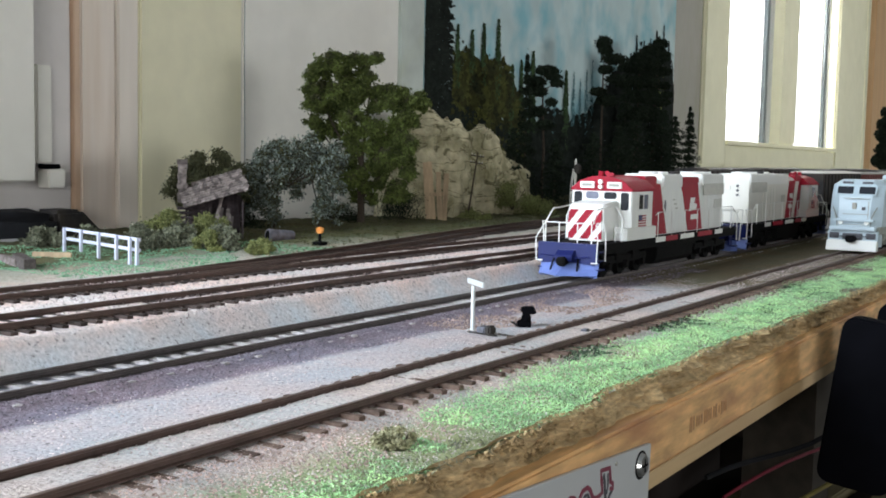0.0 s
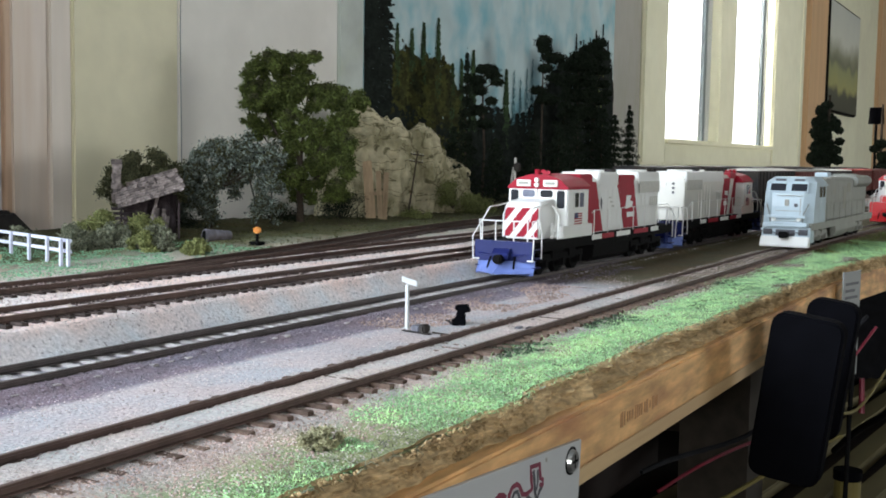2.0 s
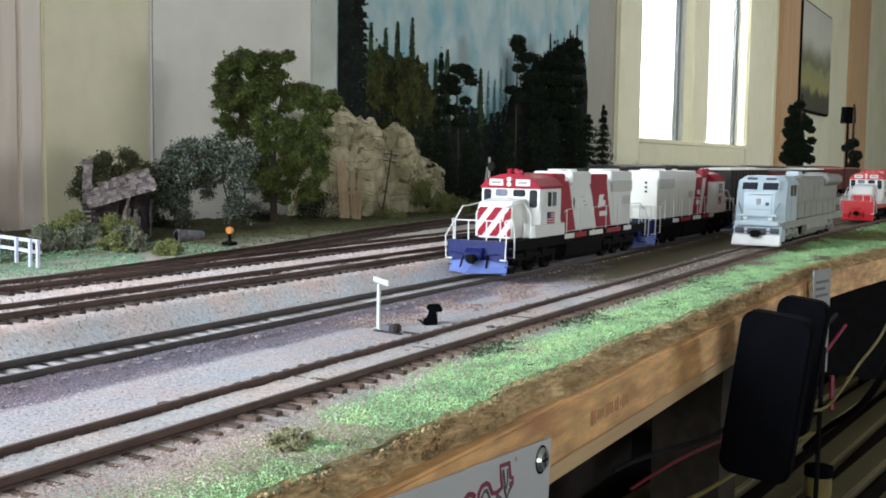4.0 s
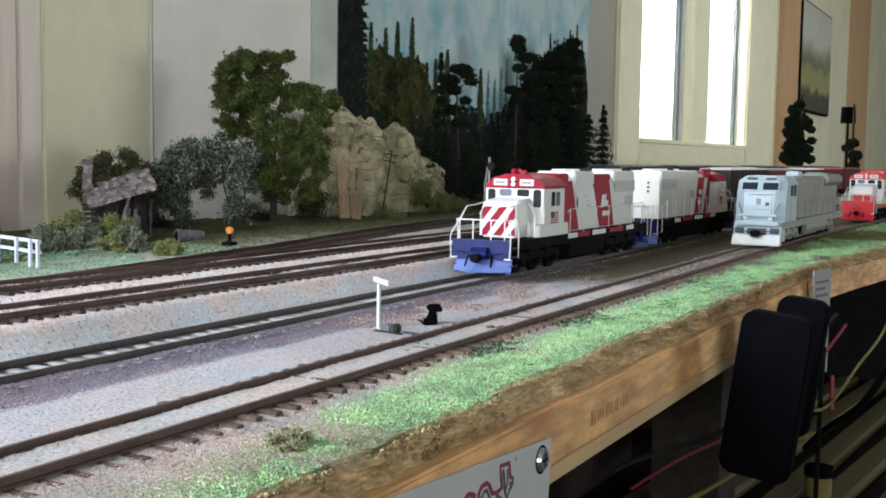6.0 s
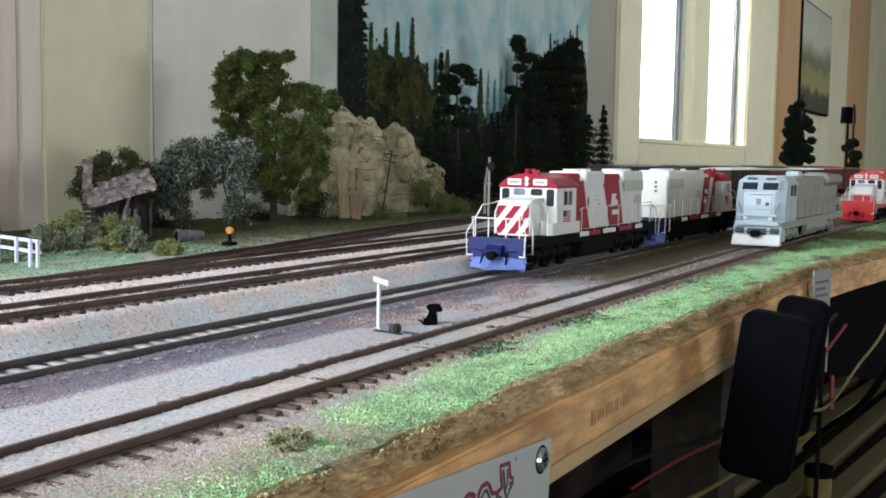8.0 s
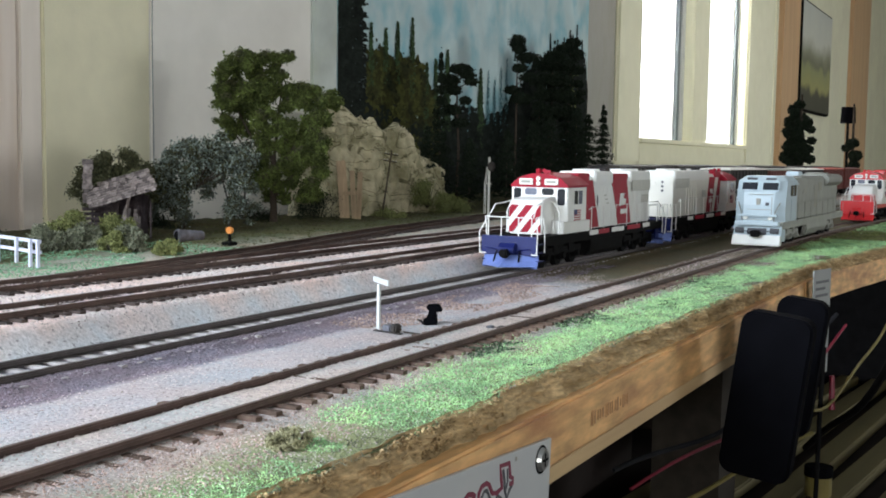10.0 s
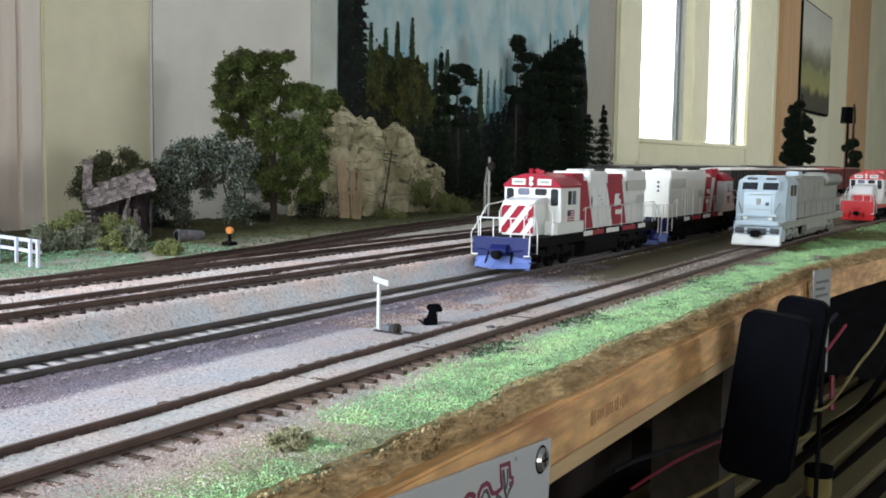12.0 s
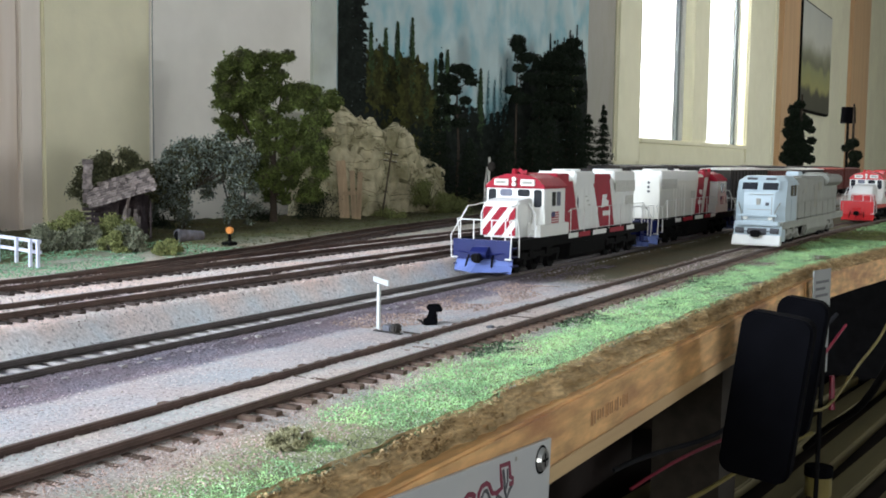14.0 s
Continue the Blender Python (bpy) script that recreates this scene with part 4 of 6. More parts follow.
red_loco = diesel("locomotive", pose(1.19, near_track_y(1.19), 0, 0, 0, -4), "bright red diesel locomotive with white nose, parked on the siding", "parked engines", red_scheme)
part("nose_panel", box((19.2, -10.4, 18.0), (34, 10.4, 28.2), 0.5), BRIGHT_RED, red_loco, "bright red lower half of the nose")
part("anticlimber", box((-0.8, -16.2, 17.6), (14, 16.2, 21.5), 0.4), BRIGHT_RED, red_loco)


def wide_cab_diesel():
    L = thing("locomotive", pose(0.781, near_track_y(0.78), 0, 0, 0, -1), "unpainted grey wide-nosed diesel locomotive parked on the siding", "locomotive", "parked engines")
    part("underframe", box((6, -16.5, 12.5), (248, 16.5, 17.6), 0.3), PRIMER, L)
    part("fuel_tank", prism([(-14, 5), (-11, 2.6), (11, 2.6), (14, 5), (15.5, 12.4), (-15.5, 12.4)], 0, 96, 150, 0.5), PRIMER, L)
    truck(L, 50, PRIMER, ""), truck(L, 198, PRIMER, "")
    nose = bmesh.new()
    sec = [(2.5, 17.7, 12.6), (2.5, 29, 12.6), (4.5, 38, 13.0), (8.5, 46, 14.2), (13, 49.6, 11.5)]
    rings = []
    for x, z, w in sec:
        rings.append([nose.verts.new(q) for q in ((x + 6.5, -17.2 if z < 49 else -13, z), (x, -w + 2.2, z), (x, w - 2.2, z), (x + 6.5, 17.2 if z < 49 else 13, z))])
    back = [[nose.verts.new((46, -17.2 if z < 49 else -13, z)), nose.verts.new((46, 17.2 if z < 49 else 13, z))] for _, z, _ in sec]
    for i in range(len(sec) - 1):
        a, b = rings[i], rings[i + 1]
        for k in range(3):
            nose.faces.new((a[k], a[k + 1], b[k + 1], b[k]))
        nose.faces.new((back[i][0], a[0], b[0], back[i + 1][0]))
        nose.faces.new((a[3], back[i][1], back[i + 1][1], b[3]))
        nose.faces.new((back[i][1], back[i][0], back[i + 1][0], back[i + 1][1]))
    nose.faces.new((rings[-1][0], rings[-1][1], rings[-1][2], rings[-1][3], back[-1][1], back[-1][0]))
    nose.faces.new((back[0][0], back[0][1], rings[0][3], rings[0][2], rings[0][1], rings[0][0]))
    bmesh.ops.recalc_face_normals(nose, faces=nose.faces[:])
    cab = part("cab", nose, LIT_PRIMER, L)
    for s in (-1, 1):
        for nm, m, a, b2, z0, z1, o in (("window_frame", LIT_PRIMER, 1.0, 13.2, 39.2, 45.6, 0.5), ("window_pane", GLASS, 1.9, 12.4, 40.0, 44.9, 0.8)):
            y0, y1 = sorted((s * a, s * b2))
            q = bmesh.new()
            pts = [(4.5 + (z - 38) * 0.5, z) for z in (z0, z1)]
            prism([(pts[0][0] - o, pts[0][1]), (pts[1][0] - o, pts[1][1]), (pts[1][0] + 0.4, pts[1][1]), (pts[0][0] + 0.4, pts[0][1])], 1, y0, y1, 0, q)
            part(nm, q, m, cab)
        y0, y1 = sorted((s * 3, s * 10))
        part("number_board", box((9.2, y0, 46.5), (11.6, y1, 48.3), 0.2), INK, cab)
        a, d = sorted((s * 17.2, s * 17.5))
        part("window_pane", box((24, a, 35.5), (32, d, 43), 0.1), GLASS, cab)
        part("window_pane", box((35, a, 35.5), (42, d, 43), 0.1), GLASS, cab)
        part("headlight", rod((0.6, s * 8.5, 20.5), (3, s * 8.5, 20.5), 1.6, 12), LAMP, cab)
        part("grab_rail", tube([(2, s * 10.8, 17), (1.4, s * 11.5, 24), (4, s * 14.5, 31)], 0.4, 6), PRIMER, L)
        part("handrail", tube([(50, s * 17, 30), (246, s * 17, 30)], 0.2, 6), PRIMER, L)
        for x in range(52, 246, 24):
            part("stanchion", rod((x, s * 17, 17), (x, s * 17, 30), 0.22, 6), PRIMER, L)
        for k in range(9):
            y0, y1 = sorted((s * 12.6, s * 12.72))
            part("hood_door", box((60 + k * 14, y0, 20), (72 + k * 14, y1, 42), 0.1), PRIMER, L)
    part("grab_bar", box((1.9, -1.2, 29.5), (3.2, 1.6, 34), 0.2), BOARD_C, cab)
    part("brake_light", box((1.9, -7.2, 29.0), (2.9, -4.8, 31.2), 0.1), INK, cab)
    part("front_step", box((-1.5, -13.5, 21.3), (3, 13.5, 23.0), 0.3), LIT_PRIMER, cab)
    part("anticlimber", box((-3, -15, 15.2), (4, 15, 18.0), 0.5), LIT_PRIMER, L)
    part("pilot_sheet", box((1, -16.5, 5), (5, 16.5, 15), 0.5), LIT_PRIMER, L)
    # dark box stands for the shade in the pilot's middle slot
    part("slot_shade", box((-0.4, -6.5, 8.8), (1.2, 6.5, 13.2), 0.3), INK, L)
    for z in (18.9, 26.0, 36.6):
        part("nose_seam", box((2.1, -9.8, z), (3.4, 9.8 - z * 0.08, z + 0.35)), BOARD_C, cab)
    part("door_seam", box((2.2, -9.2, 20), (2.7, -8.8, 35)), BOARD_C, cab)
    part("uncoupling_bar", tube([(-3.4, -15, 12), (-3.4, -4, 11), (-4.5, 0, 12.5), (-3.4, 4, 11), (-3.4, 15, 12)], 0.35, 6), INK, L)
    part("plow", prism([(-1.5, 8.5), (-4.5, 2), (-3.5, 1.2), (3, 1.2), (3, 8.5)], 1, -16.5, 16.5, 0.5), WHITE, L)
    cpl = part("coupler", box((-8, -2.8, 7.5), (1, 2.8, 12), 0.6), BLACK, L)
    for s in (-1, 1):
        part("pilot_step", box((-0.5, s * 12 - 3, 9.5), (1.2, s * 12 + 3, 13.5), 0.2), INK, L)
    hood = part("hood", prism(hood_section(12.6, 17.7, 49.0), 0, 46.1, 236, 0.5), PRIMER, L)
    part("radiator", prism([(-12.4, 40), (-16.4, 43.5), (-16.4, 47.5), (-13, 50), (13, 50), (16.4, 47.5), (16.4, 43.5), (12.4, 40)], 0, 176, 240, 0.5), PRIMER, hood)
    for x0, x1, z0, z1 in ((92, 104, 36, 43), (134, 146, 24, 42), (150, 164, 37, 44)):
        part("intake_grille", box((x0, -12.9, z0), (x1, -12.65, z1), 0.05), BOARD_C, hood)
    part("side_door", box((27, -17.45, 19), (33, -17.2, 33.5), 0.05), LIT_PRIMER, cab)
    for s in (-1, 1):
        part("side_tank", prism([(s * 16.4, 12.6), (s * 16.9, 9), (s * 15.5, 5.5), (s * 13, 5.5), (s * 13, 12.6)], 0, 88, 170, 0.3), PRIMER, L)
        part("step_well", box((6, s * 15.4 - 1.2, 4), (14, s * 15.4 + 1.2, 12.4), 0.3), LIT_PRIMER, L)
    part("sun_visor", prism([(34, 43.6), (44, 43.6), (44, 44.4), (34, 44.4)], 1, -19, -17.2), LIT_PRIMER, cab)
    part("blower_duct", box((52, -15.6, 40), (86, 15.6, 48.2), 0.6), PRIMER, hood)
    part("exhaust_stack", box((110, -5, 48.8), (124, 5, 52.5), 0.6), LIT_PRIMER, hood)
    for x in (192, 208, 224):
        part("roof_fan", rod((x, 0, 49.8), (x, 0, 51.2), 6.5, 20), PRIMER, hood)
    return L


wide_cab_diesel()


# ---- freight cars parked behind ----
def box_car(at, m, label, high=44.0, long=165.0, roof=None, ribs=12, open_top=False):
    C = thing("freight_car", at, label, "freight car", "parked freight cars")
    part("body", box((-long / 2, -16, 11), (long / 2, 16, high), 0.5), m, C)
    part("roof" if not open_top else "coal_load", prism([(-16.4, high), (-15, high + 1.4), (0, high + 2.6), (15, high + 1.4), (16.4, high)], 0, -long / 2 - 0.5, long / 2 + 0.5, 0.2), roof or m, C)
    rib = box((-0.7, -16.9, 11.5), (0.7, 16.9, high - 0.4), 0.1)
    first = part("rib", rib, m, C)
    for k in range(ribs):
        mt = pose((-long / 2 + (k + 0.5) * long / ribs) * MM, 0, 0)
        if k:
            share("rib", first.data, C, mt)
        else:
            first.matrix_basis = mt
    for s in (-1, 1):
        b = box((s * long * 0.34 - 14, -11, 3), (s * long * 0.34 + 14, 11, 9), 0.5)
        for a in (-10, 10):
            for q in (-1, 1):
                rod((s * long * 0.34 + a, q * 7.2, 5.2), (s * long * 0.34 + a, q * 9.6, 5.2), 5.0, 16, bm=b)
        part("truck", b, BLACK, C)
        part("coupler", box((min(s * long / 2, s * (long / 2 + 8)), -2, 8), (max(s * long / 2, s * (long / 2 + 8)), 2, 11), 0.3), BLACK, C)
    return C


for k, (m, hi, rf) in enumerate(((SOOT, 43.5, None), (SOOT, 44, None), (SOOT, 43.2, None), (SOOT, 44, None), (SOOT, 43, None), (SOOT, 44, None), (SOOT, 43.5, None))):
    box_car(pose(1.02 + k * 0.182, 0.3395, 0.009), m, "sooty black hopper car with a ribbed body", hi, 165, rf)
for k, (m, hi, rf, lb) in enumerate(((SOOT, 42, BOARD_B, "sooty box car with pale dusty roof"), (MAROON, 41, BOARD_C, "maroon box car with weathered pale roof"), (SOOT, 41.5, BOARD_B, "dark box car with pale roof"), (MAROON, 42, BRIGHT_RED, "maroon box car with bright red roof"), (MAROON, 42, MAROON, "maroon box car parked behind the engines"))):
    box_car(pose(1.20 + k * 0.19, 0.2845, 0.009), m, lb, hi, 172, rf)
# ---- mural with its painted trees ----
def strokes(points, sizes, rng, flat=0.5):
    """Small flat dabs of paint lying in the plane of the mural, each on its own layer of paint."""
    n = len(points)
    a = rng.uniform(0, 2 * np.pi, (n, 5)) * 0.12 + np.linspace(0, 2 * np.pi, 6)[None, :5]
    r = sizes[:, None] * rng.uniform(0.55, 1.25, (n, 5))
    v = np.zeros((n, 5, 3))
    v[:, :, 0] = points[:, 0:1] + r * np.cos(a)
    v[:, :, 1] = 0.5984 - rng.uniform(0, 0.0012, (n, 1))
    v[:, :, 2] = points[:, 1:2] + r * np.sin(a) * flat
    v[:, :, 0] = np.clip(v[:, :, 0], 0.8985, 1.572)
    me = bpy.data.meshes.new("strokes")
    me.from_pydata(v.reshape(-1, 3).tolist(), [], [[i * 5 + k for k in range(5)][::-1] for i in range(n)])
    return me


def mural():
    sky_m = material("mural_sky", (0.50, 0.62, 0.63), 0.8, vary=0.14, size=0.05, stretch=(1, 1, 0.8), stain=(0.17, 0.45, 0.54), stain_size=0.04, stain_amount=0.75)
    tones = dict(dark=material("mural_tree_dark", (0.010, 0.014, 0.011), 0.9, vary=0.5, size=0.012, islands=0.5),
                 olive=material("mural_tree_olive", (0.048, 0.050, 0.012), 0.9, vary=0.6, size=0.016, islands=0.6, stain=(0.012, 0.016, 0.008), stain_size=0.02, stain_amount=0.8),
                 green=material("mural_tree_green", (0.030, 0.055, 0.022), 0.9, vary=0.5, size=0.012, islands=0.5),
                 teal=material("mural_tree_teal", (0.10, 0.21, 0.23), 0.9, vary=0.3, size=0.012, islands=0.3),
                 lime=material("mural_tree_lime", (0.20, 0.24, 0.07), 0.9, vary=0.4, size=0.010, islands=0.4))
    M = thing("backdrop_mural", pose(0, 0, 0), "landscape mural board with blue sky and dark conifers", "mural")
    part("board", box((0.8982, 0.599, -0.03), (1.573, 0.612, 0.75), 0.001), sky_m, M, u=1)
    rng = np.random.default_rng(4)

    def paint(pts, sizes, tone, flat=0.5):
        me = strokes(np.asarray(pts), np.asarray(sizes), rng, flat)
        me.materials.append(tones[tone])
        ob = new("painted_tree", me)
        ob.parent = M

    def spire(x, top, low, half, tone, n=500, sharp=0.6, tiers=16):
        f = rng.uniform(0, 1, n) ** 0.75
        tier = (np.floor(f * tiers) + 1 - (f * tiers % 1) ** 2 * 0.4) / tiers
        w = half * np.minimum(1, (tier + 0.04) ** sharp) * (0.55 + 0.45 * (f * tiers % 1))
        paint(np.stack([x + rng.uniform(-1, 1, n) * w, top - f * (top - low)], 1), rng.uniform(0.6, 1.3, n) * max(0.0015, half * 0.16), tone, 0.7)

    def mass(outline, low, tone, n, size=0.0045, ragged=0.006):
        """A wood whose top follows the outline; dabs thin out towards the top."""
        ox, oz = zip(*outline)
        x = rng.uniform(ox[0], ox[-1], n)
        top = np.interp(x, ox, oz) + rng.normal(0, ragged, n)
        z = low + (top - low) * rng.uniform(0, 1, n) ** 0.8
        paint(np.stack([x, z], 1), rng.uniform(0.5, 1.4, n) * size, tone, 0.7)

    # spires of the far wood, paler with distance
    for x, top, low, half in ((1.231, 0.168, 0.10, 0.006), (1.250, 0.160, 0.09, 0.006), (1.268, 0.175, 0.09, 0.007), (1.284, 0.188, 0.09, 0.008), (1.180, 0.135, 0.08, 0.008)):
        spire(x, top, low, half, "teal", 260, 0.9)
    for x, top, low, half in ((0.9585, 0.194, 0.13, 0.006), (0.987, 0.1915, 0.135, 0.0075), (1.011, 0.2005, 0.135, 0.0072), (1.042, 0.2085, 0.12, 0.0085)):
        spire(x, top, low, half, "green", 900, 0.45)
    for x, top, low, half in ((1.075, 0.1640, 0.085, 0.0095), (1.096, 0.1695, 0.085, 0.009), (1.123, 0.1815, 0.09, 0.012), (1.210, 0.1675, 0.07, 0.012)):
        spire(x, top, low, half, "green", 1300, 0.6)
    for x, top, half in ((1.425, 0.232, 0.007), (1.497, 0.246, 0.009), (1.524, 0.256, 0.009), (1.45, 0.226, 0.009), (1.545, 0.238, 0.009), (1.475, 0.232, 0.010), (1.562, 0.205, 0.007)):
        spire(x, top, 0.12, half, "dark", 900, 0.8)
    mass([(0.95, 0.152), (0.975, 0.163), (1.0, 0.156), (1.03, 0.160), (1.06, 0.156), (1.085, 0.128), (1.105, 0.112)], 0.04, "olive", 5200)
    mass([(0.945, 0.120), (1.0, 0.100), (1.05, 0.092), (1.09, 0.070), (1.13, 0.092), (1.18, 0.112), (1.23, 0.098), (1.28, 0.118), (1.33, 0.15), (1.36, 0.178), (1.40, 0.188),
          (1.44, 0.206), (1.475, 0.214), (1.50, 0.221), (1.53, 0.224), (1.553, 0.205), (1.57, 0.165)], 0.0, "dark", 14000, 0.006)
    # the great conifer at the mural's edge, with drooping tiers
    n = 11000
    f = rng.uniform(0, 1, n)
    tier = f * 26 % 1
    w = (0.020 + 0.024 * f) * (0.66 + 0.40 * tier) * np.where(rng.random(n) < 0.6, 0.8, 1.0)
    paint(np.stack([0.918 + rng.uniform(-1, 1, n) * w, 0.36 - f * 0.30 - np.abs(rng.normal(0, 0.001, n))], 1), rng.uniform(0.0018, 0.0045, n), "dark", 0.45)
    p = rng.normal(0, 1, (420, 2)) * (0.008, 0.016) + (1.518, 0.152)
    paint(p, rng.uniform(0.0015, 0.004, 420), "lime")


mural()


# ---- trees and scrub ----
def conifer(x, y, top, rng, base=0.008, wide=0.2, bare=0.12):
    T = thing("conifer", pose(x, y, base), "dark model conifer in front of the mural", "tree", "model conifers")
    h = top - base
    part("trunk", rod((0, 0, -6), (0, 0, h * 1000), 1.4, 7, 0.2), BARK, T)
    n = int(7000 * (h / 0.15))
    f = rng.uniform(bare, 1, n) ** 0.95
    tier = np.round(f * 13 + rng.normal(0, 0.22, n)) / 13
    f = 0.45 * tier + 0.55 * f
    a = rng.uniform(0, 2 * np.pi, n)
    ph = rng.uniform(0, 6, 2)
    lump = 0.62 + 0.45 * np.sin(a * 3 + tier * 37 + ph[0]) + 0.35 * np.sin(a * 5 + tier * 91 + ph[1])
    r = wide * h * (1.04 - f) ** 0.8 * np.abs(lump) * rng.uniform(0.05, 1, n) ** 0.6
    z = f * h - r * 0.22
    pts = np.stack([r * np.cos(a), r * np.sin(a), z], 1)
    scatter_part("crown", pts, rng.uniform(0.0008, 0.0018, n), FLAKE, rng, NEEDLE, T)
    return T


def pine(x, y, top, pads, rng, base=0.008):
    """A wind-shaped pine: bare bent trunk, limbs, and flat pads of needles; a pad is (aside, height, half width, half height)."""
    T = thing("pine_tree", pose(x, y, base), "wind-shaped dark model pine with bare trunk and flat needle pads", "tree", "model pines")
    h = (top - base) * 1000
    bend = rng.uniform(-3, 3)
    b = tube([(0, 0, -6), (bend, -bend, h * 0.4), (-bend * 0.4, bend * 0.3, h * 0.75), (0, 0, h)], 1.7, 7, 0.5)
    side = Vector((0.45, -0.89, 0))
    pts, sz = [], []
    for s, z, w, t in pads:
        v = side * s
        tube([(0, 0, max(4, z - base * 1000 - 8)), (v.x * 0.5, v.y * 0.5, z - base * 1000 - 3), (v.x, v.y, z - base * 1000)], 0.7, 5, 0.3, b)
        n = int(70 * w * max(t, 3) ** 0.5)
        d = rng.normal(size=(n, 3))
        d /= np.linalg.norm(d, axis=1)[:, None]
        d *= rng.uniform(0.3, 1, (n, 1)) ** 0.5
        d *= 1 + 0.35 * np.sin(d[:, 0:1] * 9 + s) * np.sin(d[:, 1:2] * 8 + z)
        pts.append((d * (w, w, t) + (v.x, v.y, z - base * 1000)) * MM)
    part("trunk", b, BARK, T)
    pts = np.concatenate(pts)
    scatter_part("crown", pts, rng.uniform(0.0008, 0.0019, len(pts)), FLAKE, rng, NEEDLE, T)
    return T


rng = np.random.default_rng(7)
for x, y, top, wd in ((1.023, .552, .168, .10), (.975, .54, .090, .3), (1.499, .545, .137, .17),
                      (1.03, .52, .080, .4), (1.10, .51, .090, .4), (1.17, .51, .100, .4), (1.24, .52, .115, .36), (1.33, .52, .125, .36), (1.40, .53, .12, .36), (1.28, .55, .15, .25), (1.37, .55, .165, .28)):
    conifer(x, y, top, rng, wide=wd)
pine(1.048, 0.545, 0.158, [(3, 153, 12, 5), (10, 147, 8, 4), (14, 140, 7, 4), (-8, 141, 9, 6), (-4, 131, 7, 5), (8, 120, 6, 4), (-5, 110, 9, 5), (3, 96, 9, 5)], rng)
pine(1.199, 0.545, 0.203, [(0, 196, 9, 8), (2, 188, 8, 5), (12, 178, 13, 6), (3, 166, 9, 5), (14, 155, 10, 5), (-5, 140, 9, 5), (6, 130, 12, 6)], rng)
pine(1.320, 0.550, 0.200, [(-8, 178, 16, 7), (2, 190, 13, 7), (10, 180, 14, 8), (-14, 160, 15, 8), (6, 160, 18, 8), (-4, 142, 18, 8), (14, 140, 14, 8), (0, 120, 20, 9)], rng)
pine(1.385, 0.552, 0.224, [(-6, 206, 13, 6), (3, 214, 9, 6), (8, 198, 10, 6), (-9, 188, 15, 7), (6, 178, 12, 6), (-12, 168, 14, 7), (10, 160, 8, 5), (-10, 145, 14, 7), (8, 138, 10, 5), (14, 148, 7, 4), (0, 120, 16, 8)], rng)


def clumps(centres, n, rng, spread, flat=0.8):
    """Points in uneven clumps round the given centres."""
    c = np.array([q[:3] for q in centres])
    r = np.array([q[3] for q in centres])
    k = rng.choice(len(c), n, p=r ** 2 / (r ** 2).sum())
    d = rng.normal(size=(n, 3))
    d /= np.linalg.norm(d, axis=1)[:, None]
    d *= (rng.uniform(0, 1, n) ** spread)[:, None]
    d[:, 2] *= flat
    return c[k] + d * r[k][:, None]


